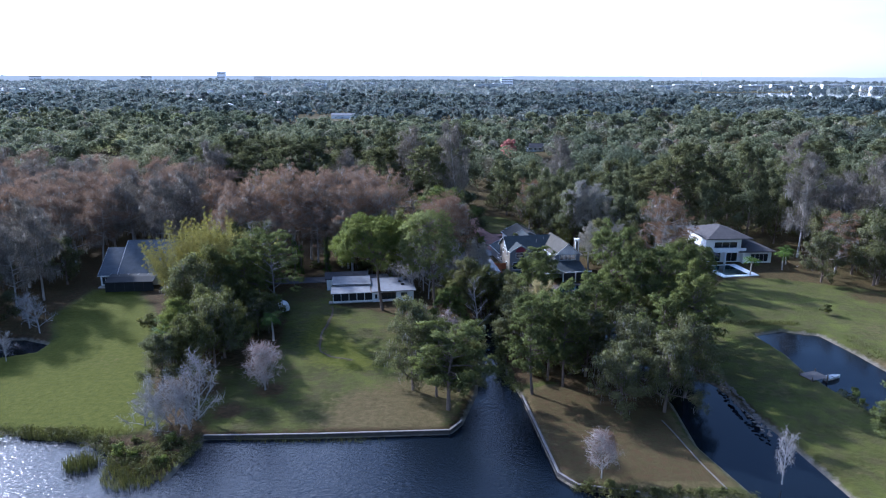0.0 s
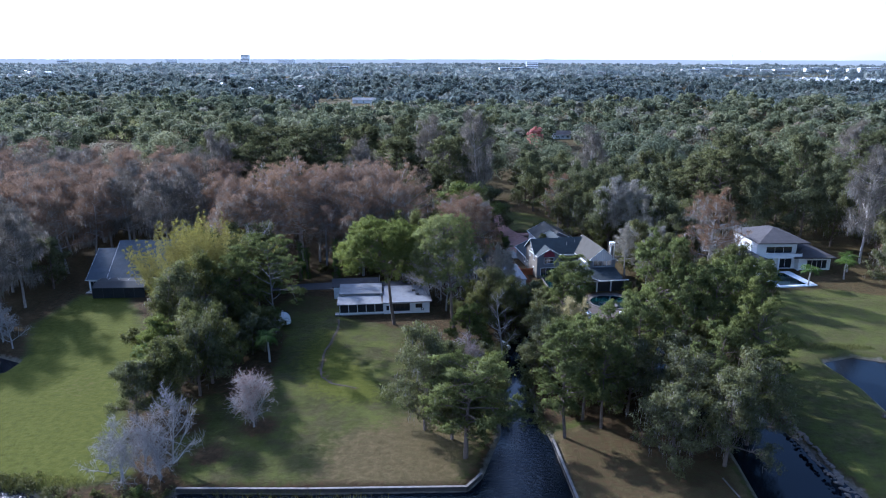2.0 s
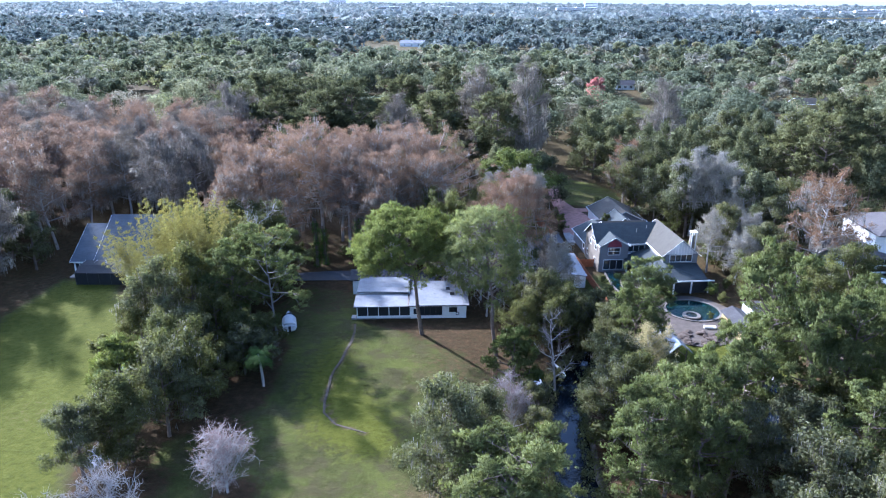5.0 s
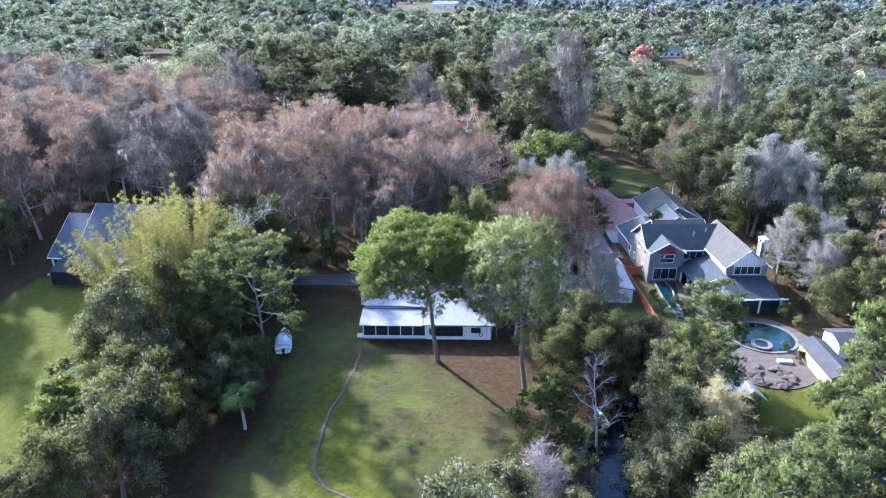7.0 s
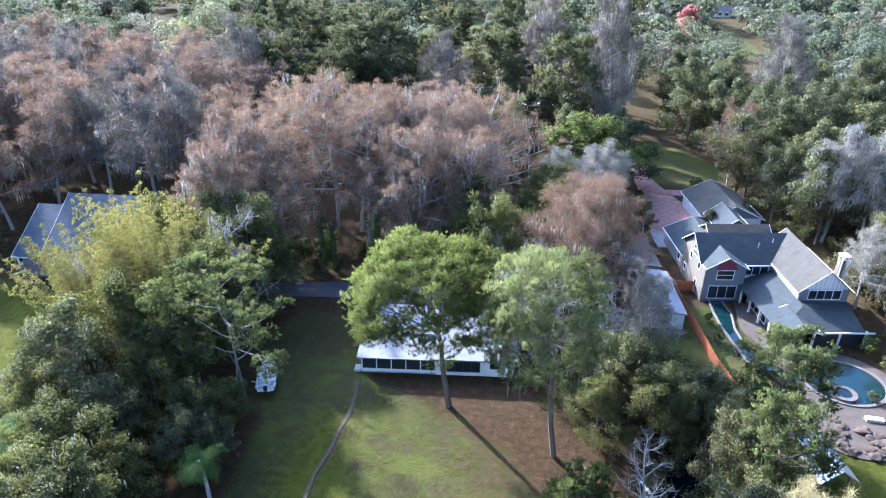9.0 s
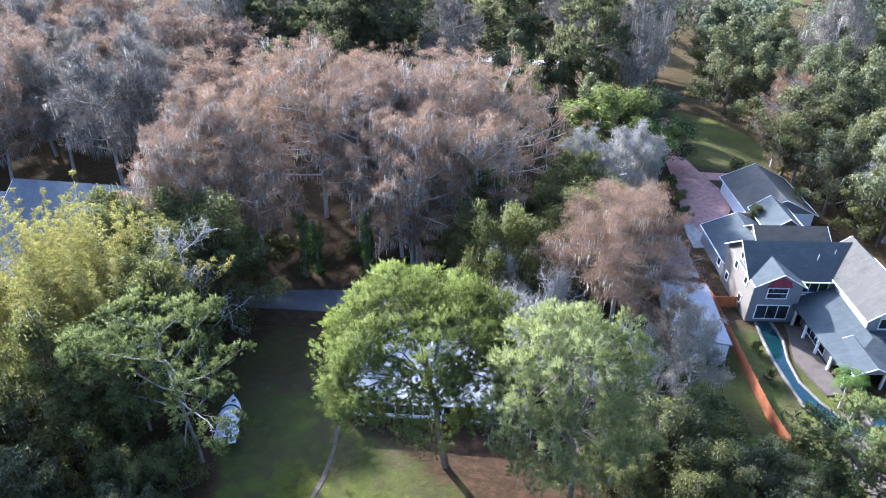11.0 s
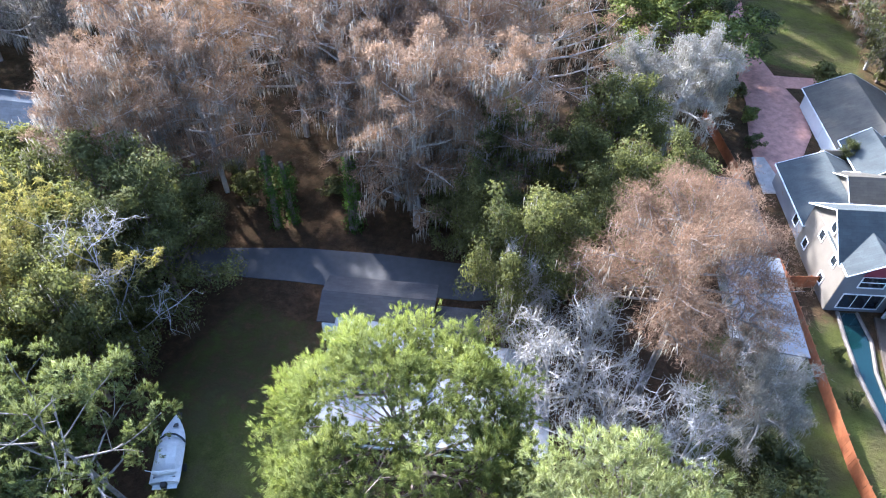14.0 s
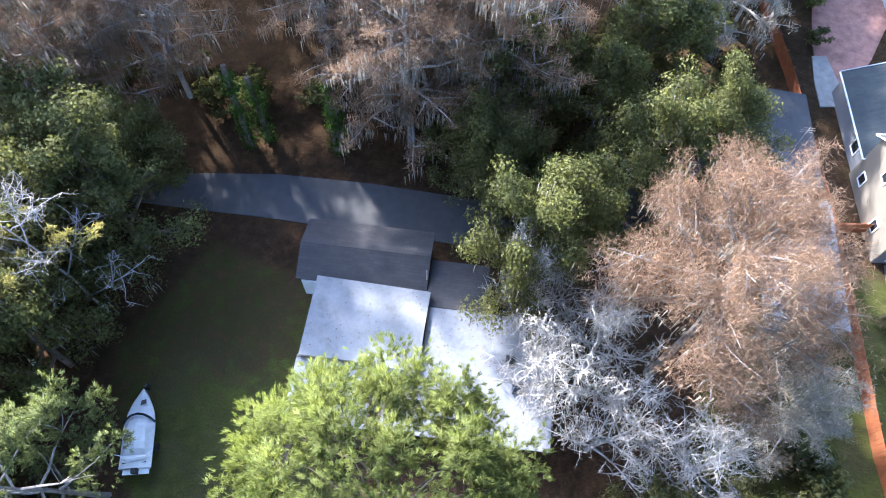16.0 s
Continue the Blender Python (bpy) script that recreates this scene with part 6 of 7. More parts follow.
mossy_oaks.put(-54.4, 141, 1.05)
mossy_oaks.put(-48.5, 137, 0.75)
oaks.put(-52, 148, 1.15, 0.95)
oaks.put(-47, 158, 1.2, 0.9)
oaks.put(-46.5, 126, 0.85)
mossy_oaks.put(-50.5, 112.5, 0.7)
oaks.put(-46, 116, 0.85)
mossy_oaks.put(-44.0, 121.5, 0.85)
young_pine.put(-52, 124.5, 1.05)
oaks.put(-43, 131, 0.65)
mossy_oaks.put(-40, 138, 0.55)
for x, y, s in ((-46.5, 143, 0.8), (-41.5, 142, 0.6), (-57, 146, 0.85), (-47, 131, 0.9), (-50.5, 131, 0.65), (-43.5, 126, 0.9), (-55.5, 138, 0.75), (-47.5, 114.5, 0.7)):
    oaks.put(x, y, s)
palms.put(-35.9, 135.0, 0.95, 1.1)
oaks.put(-38.6, 143.5, 0.55)
mossy_oaks.put(-38.0, 139.5, 0.48)
palms.put(-58.5, 137.5, 0.8, 1.25)
palms.put(-56, 129.5, 0.75, 1.25)
palms.put(-57.5, 133.5, 0.6, 1.2)
palms.put(-46.5, 152, 0.9)
for x, y, s in ((-57, 131.5, 1.5), (-55.5, 127, 1.6), (-58.5, 141, 1.4)):
    bright_shrubs.put(x, y, s)
for x, y, s, w in ((-45.2, 97.0, 1.0, 0.95), (-40.4, 101.5, 1.35, 1.05), (-48.0, 99.0, 0.8, 0.85), (-43.2, 99.5, 1.1, 0.95), (-40.5, 98.0, 0.95, 0.9)):
    bare_grey.put(x, y, s, w, z=-1.9 * s)
bare_pink.put(-31.8, 111.9, 1.05, 1.2, z=-1.2)
mossy_oaks.put(-5.2, 112.0, 1.1, 0.95)
mossy_oaks.put(-1.0, 109.5, 0.8, 0.85)
oaks.put(3.0, 111.5, 0.75, 0.75)
broad_pines.put(1.0, 104.6, 0.63, 0.9)
bare_pink.put(1.6, 125.4, 0.95)
mossy_oaks.put(-2.2, 121, 0.72)
young_pine.put(1.9, 134, 0.98)
bare(40, 12.5, 4.2, GREYTWIG, 2, "thin bare tree beside the canal", 0, 0.02, PALEBARK, 14, 6, 0.18).matrix_basis = pose(8.0, 139.4, 0)
# wood between the canal and the grey house
for k, (x, y, s) in enumerate(((6, 156, 0.8), (9.5, 158.5, 0.7), (17.5, 151.5, 0.62), (3.5, 151, 0.6), (20.5, 155.5, 0.5), (9, 151, 0.75), (15, 155.5, 0.62), (1, 158, 0.6))):
    (fine_oaks if k % 2 else mossy_oaks).put(x, y, s)
mossy_oaks.put(12.5, 153.5, 0.65)
broad_pines.put(23, 157, 0.58, 0.72)
palms.put(27.4, 172.8, 0.85)
palms.put(28.4, 171.6, 0.6)
# the sandy point
pines_on_point = ((16.0, 110.5, 0.7, 0.78), (19.5, 116, 0.7, 0.8), (24, 121, 0.68, 0.75), (20.5, 143.5, 0.62, 0.72), (40, 144.5, 0.55, 0.72), (40, 117, 0.62, 0.75), (46, 136, 0.72, 0.75), (35, 133, 1.03, 0.85), (43, 128, 0.85, 0.8), (56, 143, 0.75, 0.75), (30.5, 126, 0.7, 0.7), (47, 118, 0.75, 0.85), (50, 140, 0.8, 0.75), (22, 113.5, 0.66, 0.7), (38.5, 127, 0.85, 0.7), (48.5, 131, 0.75, 0.7))
for x, y, s, w in pines_on_point:
    broad_pines.put(x, y, s, w * 0.82)
for x, y, s in ((30.0, 103, 0.85), (37.5, 104, 0.9), (33.5, 111, 0.95), (25, 128, 0.75), (20, 124, 0.8), (27, 118, 0.85), (35, 120, 0.9), (43, 110, 0.9)):
    mossy_oaks.put(x, y, s)
for x, y, s in ((17.5, 129, 0.8), (22, 140, 0.65), (30, 132, 0.75), (18, 143, 0.55), (28, 124, 0.7), (40, 125, 0.8)):
    oaks.put(x, y, s)
bare_tan.put(20.5, 135.5, 1.0)
bright_shrubs.put(19, 124, 1.8)
bare_pink.put(22.5, 84.5, 0.75)
rust_cypress.put(23.8, 86.8, 0.22, 0.17, label="small rust-brown cypress on the sandy point")
bare_grey.put(47.5, 83.5, 0.8, 0.5)
broad_pines.put(66, 87.5, 0.5, 0.6)
# round the red cypress and the sheds
rust_cypress.put(0.4, 170.8, 0.95, 1.15, turn=137.5, label="broad red-brown cypress in winter needles beside the sheds")
for x, y, s, w in ((-7.5, 165.0, 1.15, 1.0), (-5.0, 170.0, 1.2, 0.95), (2.8, 161.5, 1.1, 0.95), (-10.5, 171.5, 1.15, 0.85), (-3.5, 163, 1.0, 0.95)):
    bare_pale.put(x, y, s, w)
white_cypress.put(1.5, 209, 0.78, 1.05)
white_cypress.put(-4.5, 211, 0.74, 0.9)
white_cypress.put(4.0, 213.5, 0.7, 0.7)
grey_cypress.put(8.5, 172.0, 0.62, 0.5)
white_cypress.put(10.2, 168.0, 0.64, 0.66)
for x, y, s, w in ((-12.8, 173.5, 1.35, 0.9), (-10, 179.5, 1.15, 0.9), (-4, 187, 1.15, 0.95), (2.5, 192, 1.05, 0.9), (-17, 184, 0.9, 0.85)):
    fine_oaks.put(x, y, s, w)
oaks.put(-17, 192, 1.1)
oaks.put(-6, 200, 1.1)
bright_oaks.put(2.0, 224, 1.25, 1.85)
for x, y, s in ((-54, 172, 1.15), (-64, 176, 1.0), (-50.5, 165, 1.1), (-58, 168, 1.1), (-60, 181, 0.85), (-52, 178.5, 0.7)):
    oaks.put(x, y, s)
for x, y, s in ((-46, 170, 1.15), (-49, 160, 1.05), (-48, 175, 0.8)):
    fine_oaks.put(x, y, s)
for k, (x, y, h) in enumerate(((-41.5, 183.5, 11), (-32.6, 185.6, 10), (-40.0, 184.8, 9), (-33.0, 185.5, 11))):
    ivy_trunk(70 + k, h).matrix_basis = pose(x, y, 0)
# the front of the cypress row, low and mossy, and ivy-clad trunks under it
for x, y, s, w in ((-27.5, 190.5, 0.95, 1.0), (-26, 188, 1.05, 1.05), (-18.5, 191, 1.0, 1.0), (-54, 180.5, 0.85, 0.95), (-50, 187.5, 0.95, 0.95), (-58, 187, 1.0, 1.0), (-30, 196, 1.08, 1.05), (-40, 200, 1.08, 1.05), (-58, 178, 0.95, 0.9)):
    low_cypress.put(x, y, s, w)
for i in range(20):
    if i not in (11, 12):
        shrubs.put(-74 + 3.4 * i + (3 if i > 9 else 0), 189 + 2.2 * math.sin(i * 2.1) + (2 if i > 12 else 0), 1.0 + 0.35 * math.sin(i * 1.7), 1.5)
for x, y, s in ((-15, 183.5, 0.75), (-20, 185, 0.7), (-1, 184, 0.6), (-3, 204, 0.75), (-9, 193, 0.9)):
    oaks.put(x, y, s)

open_bare = bare(39, 16.5, 7.0, WHITETWIG, 2, "leafless tree with thin white limbs", 0, 0.012, WHITEBARK, 9, 7, 0.16, 1, 0.6)
open_bare.matrix_basis = pose(-46.2, 163.2, 0) @ Matrix.Scale(1.12, 4)
for x, y, s in ((13.2, 214, 0.9), (12.5, 220, 1.0), (11.8, 226, 0.9), (21.5, 196, 0.6), (40.5, 177, 1.0), (41.5, 174, 0.8), (44, 181, 0.8), (38.8, 163.8, 0.6), (37.4, 166.6, 0.5), (19.6, 181, 0.6), (20.4, 176, 0.6), (91, 152, 0.9)):
    (bright_shrubs if s == 1.0 else shrubs).put(x, y, s)
oaks.put(23.3, 210.8, 0.42, 0.3)
for x, y in ((99, 190), (103, 196), (87, 184)):
    palms.put(x, y, 0.85, 1.1)
rust_low = Grove(lambda k: cypress(k, 22, 6.4, RUST, 330, 3, "rust-brown cypress hung with grey moss beside the white house", None, 0.24, 30, 4, 0.04, spray=16), [66])
rust_low.put(62.0, 186, 1.0, 1.15)
for x, y, s, w in ((44, 214, 1.05, 1.15), (48.5, 209, 1.0, 1.1), (54, 204, 0.8, 0.8), (50, 193, 0.6, 0.7)):
    white_cypress.put(x, y, s, w)
grey_cypress.put(66, 204, 0.8)
rust_low.put(31.5, 240, 0.8, 0.8, label="rust-brown cypress hung with grey moss behind the garage")
for x, y, s in ((47, 178, 0.65), (52.5, 176, 0.8), (56, 167, 0.85), (58, 157, 0.8), (51, 158, 0.6), (63, 173, 0.95), (49, 151, 0.6)):
    oaks.put(x, y, s)
for x, y, s in ((14.5, 128, 0.75), (15.5, 137, 0.75), (16.5, 146, 0.7), (5, 122, 0.5), (3.8, 128.5, 0.5)):
    mossy_oaks.put(x, y, s)
mossy_oaks.put(47, 197, 0.85)
for x, y, s in ((58, 197, 1.0), (45, 226, 1.2), (37, 222, 1.0), (55, 213, 1.15), (52, 186, 0.85), (61, 205, 1.1)):
    mossy_oaks.put(x, y, s)
white_cypress.put(42.5, 190, 0.62, 0.7)
white_cypress.put(46.5, 184, 0.55, 0.6)
mossy_oaks.put(34, 233, 1.05)
grey_cypress.put(37, 254, 0.75, 0.9)
oaks.put(41, 214, 0.8)
oaks.put(43, 228, 1.0)
rust_low.put(112, 186, 0.75, 1.05, label="rust-brown cypress with hanging moss above the lawn")
mossy_oaks.put(104, 178, 0.95)
mossy_oaks.put(118, 176, 1.05)

conifer(81, 23.0, 3.2).matrix_basis = pose(-80.0, 231.0, 0)
for x, y, h in ((121.3, 283.5, 19.0), (131.0, 286.0, 17.0)):
    palms.put(x, y, h / 6.0, 1.3, label="tall palm rising above the woods")
red_maple = oak(63, 17, 6.0, REDLEAF, 30, 0.4, 10, "tree with red leaves among the woods")
red_maple.matrix_basis = pose(38, 396, 0)

# reeds and bushes on the shore
rng = np.random.default_rng(77)
for x, y, s in [(-46 + rng.uniform(-3, 6), 91 + rng.uniform(-4, 5), rng.uniform(0.5, 0.9)) for i in range(9)]:
    (bright_shrubs if rng.uniform() < 0.25 else shrubs).put(x, y, s, z=-0.5)
for i in range(7):
    shrubs.put(20 + 3 * i, 81.5 + rng.uniform(-0.8, 0.8), rng.uniform(0.35, 0.7), z=-0.4)
for i in range(10):
    bright_shrubs.put(73.5 + rng.uniform(-0.8, 0.8), 92 + 2.2 * i, rng.uniform(0.3, 0.55), z=-0.4)
for x, y, s in ((-88, 139, 0.8), (-92, 142, 0.8), (-86, 124, 0.6), (-93, 120, 0.65)):
    bare_grey.put(x, y, s)


def reeds(cx, cy, rx, ry, n, h, label):
    r = np.random.default_rng(int(abs(cx) * 7 + cy))
    a, q = r.uniform(0, 6.283, n), np.sqrt(r.uniform(0, 1, n))
    p = np.stack([cx + rx * q * np.cos(a), cy + ry * q * np.sin(a), np.full(n, -0.9)], 1)
    w = directions(r, n) * np.array((0.06, 0.06, 0))
    tip = p + np.stack([r.normal(0, 0.3, n), r.normal(0, 0.3, n), h * r.uniform(0.6, 1.1, n)], 1)
    v = np.stack([p - w, p + w, tip + w * 0.3, tip - w * 0.3], 1).reshape(-1, 3)
    return tagged(link_mesh("reeds", v, quads(v), REED), label, "reeds", kind="stuff")


reeds(-53, 88.5, 2.6, 2.2, 500, 1.8, "clump of brown-green reeds in the lake")
def bank_plants(line, n, spread, size, label, mat, seed):
    """Low growth heaped along a bank."""
    r = np.random.default_rng(seed)
    q = np.array(line, float)
    k = r.integers(0, len(q) - 1, n)
    u = r.uniform(0, 1, (n, 1))
    c = np.concatenate([q[k] * (1 - u) + q[k + 1] * u + r.normal(0, spread, (n, 2)), r.uniform(-0.6, 0.35, (n, 1))], 1)
    v, _ = leaves(r, c, r.uniform(0.4, 0.9, n), 26, size)
    return tagged(link_mesh("bank_plants", v, tris(v), mat), label, "plants", kind="stuff")


bank_plants([(-72, 97.5), (-60.7, 97), (-52, 93.5), (-46, 88), (-43, 86), (-39, 90), (-38.5, 95)], 420, 0.9, 0.16, "dense green-brown marsh plants along the shore", REED, 5)
bank_plants([(-44, 95), (-42, 91), (-47, 93)], 160, 1.5, 0.16, "tangled growth under the bare trees", OAKGREY, 6)
bank_plants([(19, 82.8), (27, 81), (43, 80)], 150, 0.7, 0.15, "scrub along the tip of the point", REED, 7)
bank_plants([(74, 92), (72.5, 104), (71.5, 112)], 120, 0.8, 0.15, "green plants on the canal bank", REED, 8)
bank_plants([(7, 114), (7.3, 122), (6.4, 134), (7.6, 142), (10.5, 149), (14, 154), (19, 158)], 260, 0.7, 0.17, "leafy growth overhanging the canal", OAKGREY, 9)
bank_plants([(13.6, 113), (12, 120), (11.8, 132), (12.6, 141), (15.2, 148.5), (19, 153)], 300, 0.7, 0.17, "leafy growth overhanging the canal", OAK, 10)
reeds(-44, 87, 5.0, 5.0, 1200, 1.6, "marsh reeds along the shore")
reeds(-58, 96.6, 9, 1.4, 1600, 1.3, "marsh plants along the lake lawn")
reeds(73, 146, 9, 1.6, 1500, 1.5, "dry brown reeds on the pond bank")
reeds(88, 132, 2.0, 8, 900, 1.2, "dry reeds on the far pond bank")
reeds(-22, 95.6, 14, 0.7, 260, 1.0, "sparse reeds before the seawall")


# ---- the woods behind ----
def scatter(seed, poly, gap, keep_out=(), wider=()):
    r = np.random.default_rng(seed)
    q = np.array(poly)
    x0, y0, x1, y1 = *q.min(0), *q.max(0)
    got = []
    for _ in range(int((x1 - x0) * (y1 - y0) / gap ** 2 * 8)):
        p = np.array((r.uniform(x0, x1), r.uniform(y0, y1)))
        if depth_in(p[:1], p[1:], poly)[0] < 0 or any(depth_in(p[:1], p[1:], k)[0] > -2 for k in keep_out) or any(depth_in(p[:1], p[1:], k)[0] > -3.2 for k in wider):
            continue
        if all((p[0] - a) ** 2 + (p[1] - b) ** 2 > gap * gap for a, b in got):
            got.append((p[0], p[1]))
    return got, r


GAP = [(-31.4, 176.6), (-28.2, 180.4), (-66.4, 212.6), (-69.6, 208.8)]
CLEAR = [GAP, [(-130, 330), (-112, 338), (-82, 256), (-98, 250)], LAWNS["north"], LAWNS["north_west"], LAWNS["east_road"], [(-128, 326), (-106, 330), (-110, 345), (-128, 342)], [(15, 186), (42, 190), (38, 232), (10, 228)], [(56, 208), (80, 214), (76, 226), (54, 222)], [(68, 190), (104, 192), (104, 214), (68, 214)],
         [(-98, 172), (-68, 175), (-70, 198), (-98, 194)], [(-72, 265), (-18, 266), (-18, 275), (-72, 273)], [(10, 236), (18, 236), (16, 270), (9, 270)]]
got, r = scatter(1, [(-62, 192), (-56, 187), (-40, 188), (-25, 193), (-14, 202), (-17, 214), (-40, 213), (-64, 212)], 7.0, CLEAR, [GAP])
for x, y in got:
    red_cypress.put(x, y, r.uniform(0.92, 1.08), r.uniform(0.9, 1.2), group="row of rust-brown cypresses")
got, r = scatter(2, [(-160, 178), (-104, 184), (-80, 204), (-67, 207), (-76, 230), (-84, 275), (-190, 275)], 8.5, CLEAR)
for x, y in got:
    (far_grey_cypress if r.uniform() < 0.55 else far_red_cypress).put(x, y, r.uniform(0.78, 1.0), r.uniform(0.9, 1.2), group="mossy cypress wood")
got, r = scatter(3, [(-84, 224), (-12, 226), (8, 225), (8, 300), (-90, 300)], 9.0, CLEAR)
for x, y in got:
    k = r.uniform()
    (far_oaks if k < 0.5 else far_mossy_oaks if k < 0.75 else far_pines if k < 0.95 else far_grey_cypress).put(x, y, r.uniform(1.0, 1.45), r.uniform(0.95, 1.25))
for x, y, s in ((-50, 256, 1.35), (-62, 270, 1.3), (-38, 284, 1.25), (-72, 284, 1.25), (-24, 262, 1.15)):
    far_pines.put(x, y, s, 1.4)
got, r = scatter(4, [(22, 236), (44, 200), (110, 214), (170, 200), (210, 300), (24, 300)], 9.5, CLEAR)
for x, y in got:
    k = r.uniform()
    (far_oaks if k < 0.5 else far_mossy_oaks if k < 0.75 else far_pines if k < 0.93 else far_grey_cypress).put(x, y, r.uniform(1.0, 1.4), r.uniform(0.95, 1.25))
got, r = scatter(5, [(-135, 118), (-102, 122), (-99, 150), (-97, 172), (-108, 184), (-160, 178), (-150, 130)], 7.5)
for x, y in got:
    (far_oaks if r.uniform() < 0.6 else far_grey_cypress).put(x, y, r.uniform(0.7, 1.0))
got, r = scatter(6, [(112, 172), (150, 130), (190, 190), (110, 206)], 9.0)
for x, y in got:
    (far_mossy_oaks if r.uniform() < 0.85 else far_grey_cypress).put(x, y, r.uniform(1.0, 1.45), r.uniform(0.95, 1.25))


under = Grove(lambda k: shrub(k, 3.2, None, "dark shrub growing under the trees"), [45, 46])
for poly, gap, seed in (([(22, 232), (44, 190), (70, 190), (60, 250), (24, 262)], 6.0, 7), ([(5, 150), (20, 150), (22, 168), (8, 170), (1, 160)], 4.5, 8), ([(14, 116), (36, 118), (34, 145), (20, 146), (13, 132)], 6.0, 9), ([(-66, 140), (-42, 128), (-40, 148), (-62, 152)], 5.0, 10), ([(-14, 176), (6, 186), (4, 214), (-14, 200)], 5.5, 11)):
    got, r = scatter(seed, poly, gap, CLEAR[2:3] + CLEAR[6:9] + [LAKE])
    for x, y in got:
        under.put(x, y, r.uniform(0.7, 1.3), r.uniform(0.9, 1.5))


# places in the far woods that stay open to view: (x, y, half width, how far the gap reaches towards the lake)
OPEN = ((-66, 440, 15, 95), (-126, 335, 12, 60), (154, 430, 15, 75), (-150, 870, 36, 230), (68, 505, 9, 120), (60, 412, 8, 80), (-205, 418, 13, 80), (-42, 466, 7, 90), (-140, 800, 30, 100))


def wood(name, seed, rows, mat, label):
    """Far woods in one mesh: (nearest, farthest, spacing, crown radius, height, leaves a tree, leaf size)."""
    r = np.random.default_rng(seed)
    out, tints, ways = [], [], []
    for y0, y1, gap, rad, high, n, size in rows:
        m = int(0.5 * 1.8 * (y1 * y1 - y0 * y0) / gap ** 2)
        y = np.sqrt(r.uniform(y0 * y0, y1 * y1, m))
        x = y * r.uniform(-1.08, 0.78, m)
        keep = depth_in(x, y, FARLAKE) < -5
        for p in LAWNS.values():
            keep &= depth_in(x, y, p) < -3
        for cx, cy, half, reach in OPEN:
            keep &= ~((np.abs(x - cx * (1 - (cy - y) / cy * 0.85)) < half) & (y > cy - reach) & (y < cy + half))
        x, y = x[keep], y[keep]
        k = len(x)
        kind = r.uniform(0, 1, k)
        slim = kind > 0.93
        pine_like = (kind > 0.45) & (kind < 0.72)
        tall = high * r.uniform(0.6, 1.1, k) * (1 + 0.2 * np.sin(x * 0.012 + y * 0.007)) * np.where(pine_like, 1.25, 1.0)
        wide = rad * r.uniform(0.55, 1.25, k) * np.where(slim | pine_like, 0.75, 1.0)
        lumps = 16
        ld = directions(r, k * lumps, 0.55).reshape(k, lumps, 3)
        lc = ld * np.array((0.68, 0.68, 0.5)) * wide[:, None, None] * r.uniform(0.6, 1.1, (k, lumps, 1))
        lr = wide[:, None] * r.uniform(0.24, 0.42, (k, lumps))
        pick = r.integers(0, lumps, (k, n))
        rows_k = np.arange(k)[:, None]
        d = directions(r, k * n, 0.45).reshape(k, n, 3)
        p = lc[rows_k, pick] + d * (lr[rows_k, pick] * r.uniform(0.85, 1.08, (k, n)))[..., None] * np.array((1, 1, 0.8))
        nor = d * 0.75 + ld[rows_k, pick] * 0.4 + r.normal(0, 0.3, d.shape)
        p[..., 0] += x[:, None]
        p[..., 1] += y[:, None]
        p[..., 2] += (tall - wide * 0.75)[:, None]
        p, nor = p.reshape(-1, 3), nor.reshape(-1, 3)
        a = np.cross(nor, directions(r, len(nor)))
        a /= np.linalg.norm(a, axis=1)[:, None] + 1e-6
        b = np.cross(nor, a)
        b /= np.linalg.norm(b, axis=1)[:, None] + 1e-6
        s = (size * r.uniform(0.6, 1.4, len(p)))[:, None]
        v, n_out = facing(np.stack([p - a * s, p + a * s * 0.7 - b * s * 0.8, p + a * s * 0.7 + b * s * 0.8], 1).reshape(-1, 3), nor + r.normal(0, 0.35, nor.shape))
        out.append(v)
        ways.append(n_out)
        tints.append(np.repeat(kind, n * 3))
    v = np.concatenate(out)
    ob = link_mesh(name, v, tris(v), mat, normals=np.concatenate(ways))
    ob.data.attributes.new("kind_of_tree", "FLOAT", "POINT").data.foreach_set("value", np.concatenate(tints).astype(np.float32))
    return tagged(ob, label, "woods", kind="stuff")


wood("woods", 21, [(298, 370, 9.5, 8.0, 16, 800, 0.4), (370, 480, 10.0, 8.4, 16, 420, 0.6), (480, 720, 13.0, 9.5, 16, 220, 1.05)], MIDWOODS, "dense mixed woods of oak, pine and bare cypress")
wood("woods", 22, [(720, 1500, 20, 12.5, 16, 64, 2.3)], FARWOODS, "distant woods beyond the neighbourhood, tinted blue for haze")
wood("woods", 23, [(1500, 4850, 46, 26, 14, 22, 7.5)], HAZEWOODS, "woods reaching the horizon, haze painted as a blue glow")


# ---- far buildings and the horizon ----
def block(x, y, turn, w, d, h, wall, roof, label, name="apartment_building", storeys=4):
    t = thing(name, label, "building", pose(x, y, 0, 0, 0, turn))
    Shape().box(0, w, 0, d, 0, h).part("wall", wall, t)
    Shape().box(-0.5, w + 0.5, -0.5, d + 0.5, h + 0.004, h + 1.2).part("roof", roof, t)
    for k in range(storeys):
        z = h * (k + 0.3) / storeys
        Shape().box(1.0, w - 1.0, -0.15, -0.004, z, z + h / storeys * 0.45).part("window_band", GLASS, t)
    return t


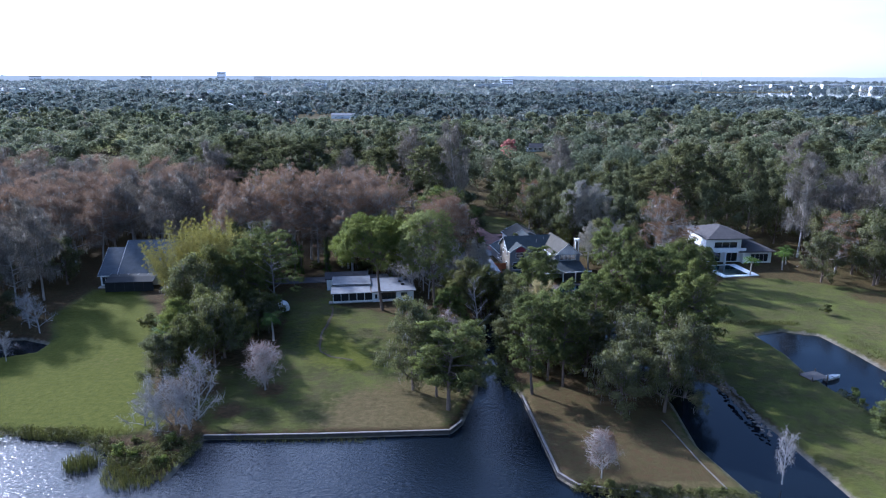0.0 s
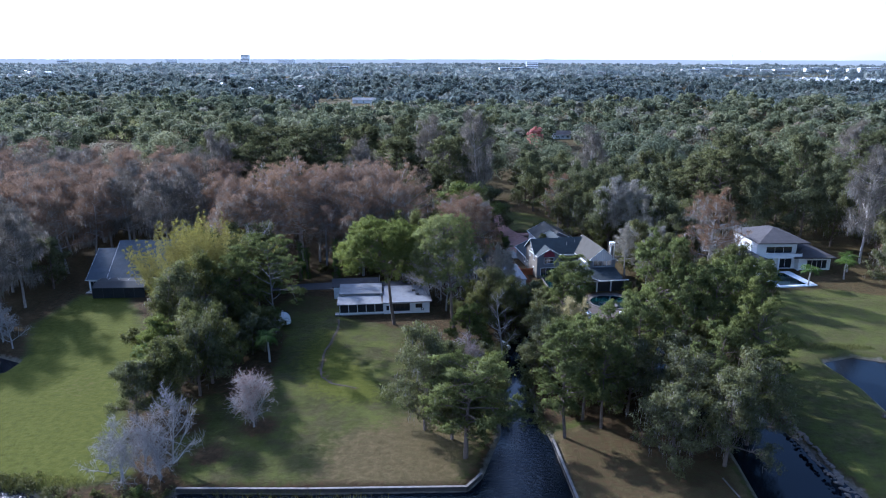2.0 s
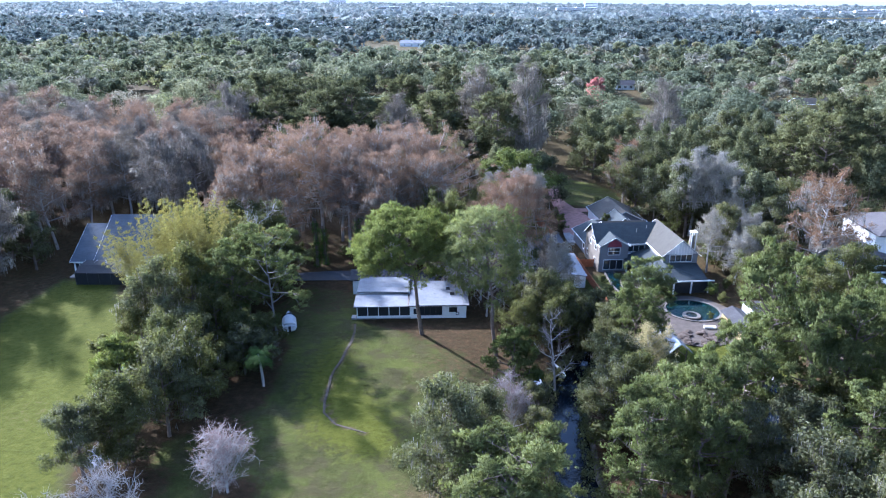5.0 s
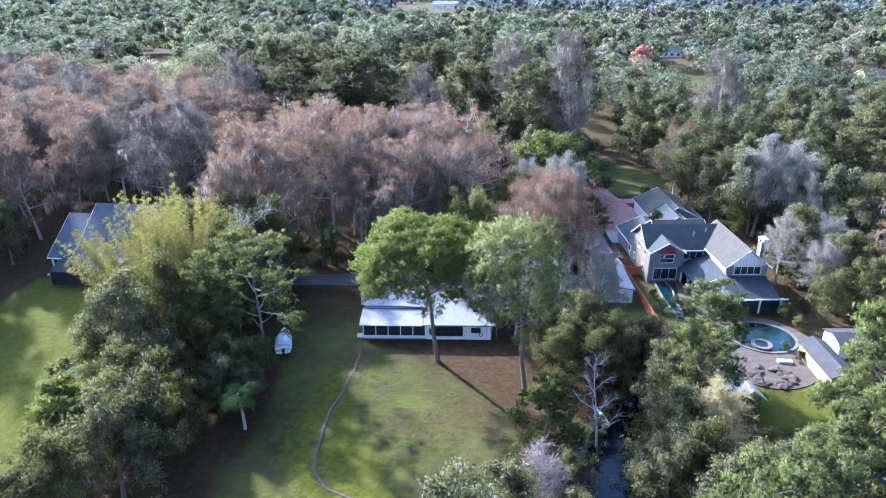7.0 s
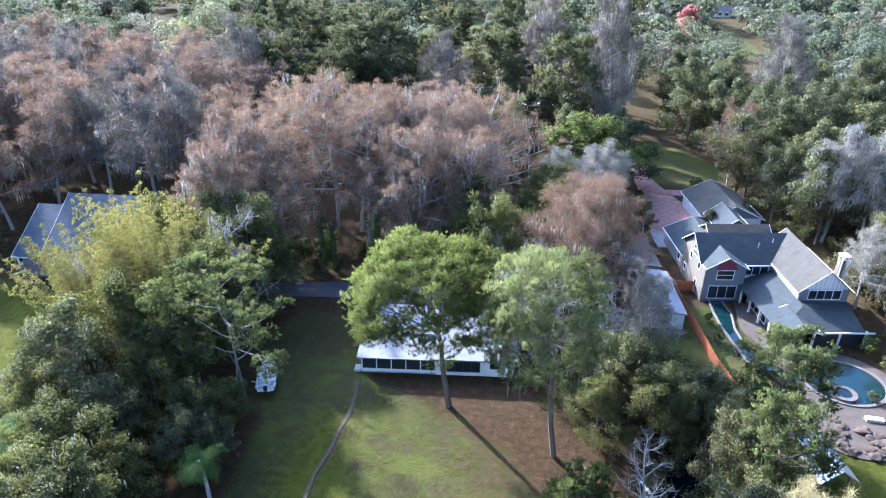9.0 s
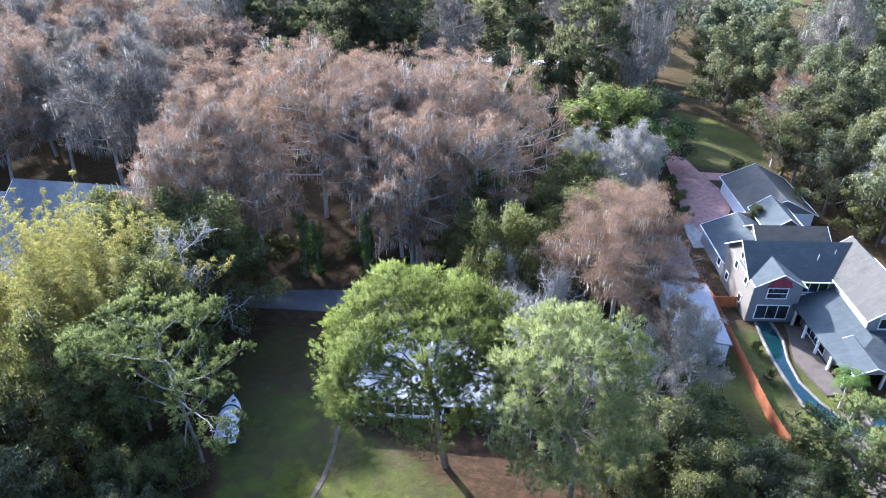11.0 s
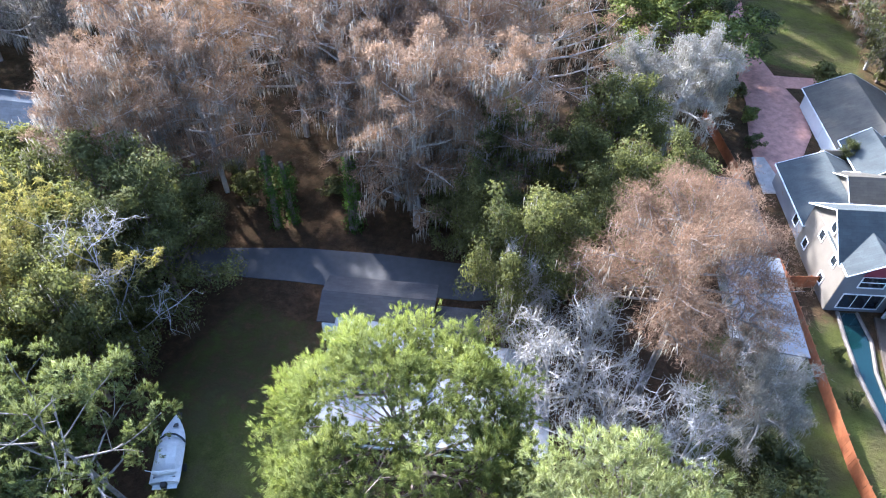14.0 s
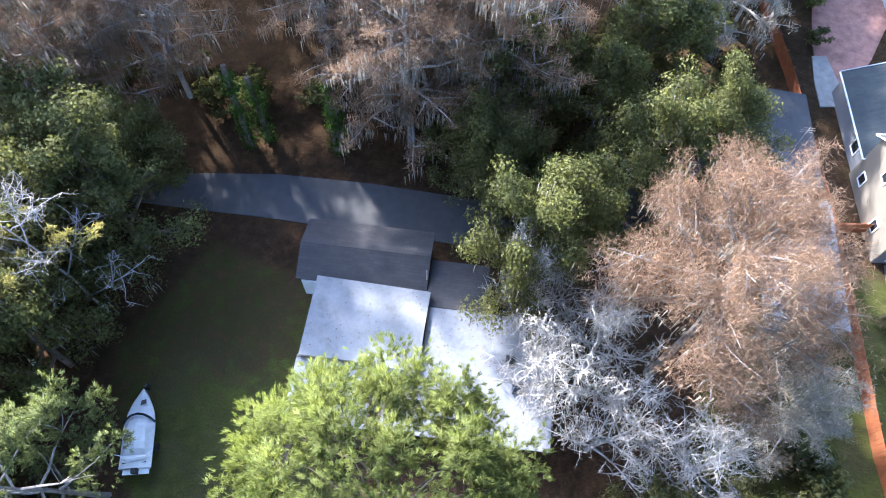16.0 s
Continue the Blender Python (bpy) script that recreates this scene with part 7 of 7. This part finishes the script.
# Towers and masts emit a pale grey-blue that imitates haze over them.
FARWALL, far_tree, far_b = nodes("far_walls_haze_glow", 1.0)
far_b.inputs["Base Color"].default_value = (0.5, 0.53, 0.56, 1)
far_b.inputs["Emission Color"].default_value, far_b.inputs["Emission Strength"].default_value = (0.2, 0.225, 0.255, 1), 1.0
rng = np.random.default_rng(9)
for i in range(34):
    y = rng.uniform(2350, 2900)
    x = y * (0.2 + 0.52 * (i + rng.uniform(0, 1)) / 34) if i > 5 else y * rng.uniform(-0.22, 0.12)
    block(x, y, rng.uniform(-12, 12), rng.uniform(40, 90), 18, rng.uniform(13, 19), WHITE, METALROOF, "white apartment block beyond the woods")
block(-1390, 4300, 0, 50, 30, 64, FARWALL, FARWALL, "tower block on the horizon in painted haze", "tower_block", 8)
block(-1190, 4400, 0, 110, 30, 36, FARWALL, FARWALL, "long block on the horizon in painted haze", "tower_block", 6)
block(-1860, 4300, 0, 70, 30, 37, FARWALL, FARWALL, "low block on the horizon in painted haze", "tower_block", 5)
block(-2560, 4200, 0, 150, 30, 36, FARWALL, FARWALL, "low white block on the horizon in painted haze", "tower_block", 4)
block(250, 3000, 0, 50, 25, 34, FARWALL, FARWALL, "block above the woods in painted haze", "tower_block", 5)
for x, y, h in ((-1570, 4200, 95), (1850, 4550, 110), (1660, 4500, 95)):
    t = thing("radio_mast", "thin lattice mast on the horizon in painted haze", "mast", pose(x, y, 0))
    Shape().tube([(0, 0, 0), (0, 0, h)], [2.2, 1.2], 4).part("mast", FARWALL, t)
for i in range(70):
    y = rng.uniform(500, 2300)
    x = y * rng.uniform(-0.85, -0.12)
    if y < 700 or math.hypot(x + 145, y - 866) < 110:
        continue
    t = thing("house", "small pale-roofed suburban house among trees", "house", pose(x, y, 0, 0, 0, rng.uniform(0, 180)), "far suburban houses")
    w, d, h = rng.uniform(14, 24), rng.uniform(9, 12), rng.uniform(7, 10)
    Shape().box(0, w, 0, d, 0, h).part("wall", WHITE, t)
    gable(t, 0, w, 0, d, h, h + 2.2, "x", [LIGHTSHINGLE, METALROOF, WHITEROOF, CONCRETE][i % 4], None, 0.5)
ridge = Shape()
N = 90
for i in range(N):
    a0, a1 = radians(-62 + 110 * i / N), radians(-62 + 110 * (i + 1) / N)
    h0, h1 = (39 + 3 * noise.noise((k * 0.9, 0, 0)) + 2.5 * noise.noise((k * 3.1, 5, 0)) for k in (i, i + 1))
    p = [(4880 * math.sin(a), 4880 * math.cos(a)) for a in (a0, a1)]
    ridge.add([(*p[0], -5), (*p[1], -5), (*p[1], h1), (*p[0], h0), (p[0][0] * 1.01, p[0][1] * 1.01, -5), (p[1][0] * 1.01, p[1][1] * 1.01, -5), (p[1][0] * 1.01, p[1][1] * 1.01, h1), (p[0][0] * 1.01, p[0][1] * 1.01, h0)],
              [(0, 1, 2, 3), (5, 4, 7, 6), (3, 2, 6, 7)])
# the ridge's haze is painted: pale blue base colour plus emission
haze, ht, hb = nodes("distance_haze_glow", 1.0)
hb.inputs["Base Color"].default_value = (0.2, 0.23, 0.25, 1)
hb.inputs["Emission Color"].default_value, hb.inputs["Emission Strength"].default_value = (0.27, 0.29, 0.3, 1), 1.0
tagged(ridge.part("backdrop", haze), "wooded horizon with haze painted as a blue glow", "backdrop", kind="structure")
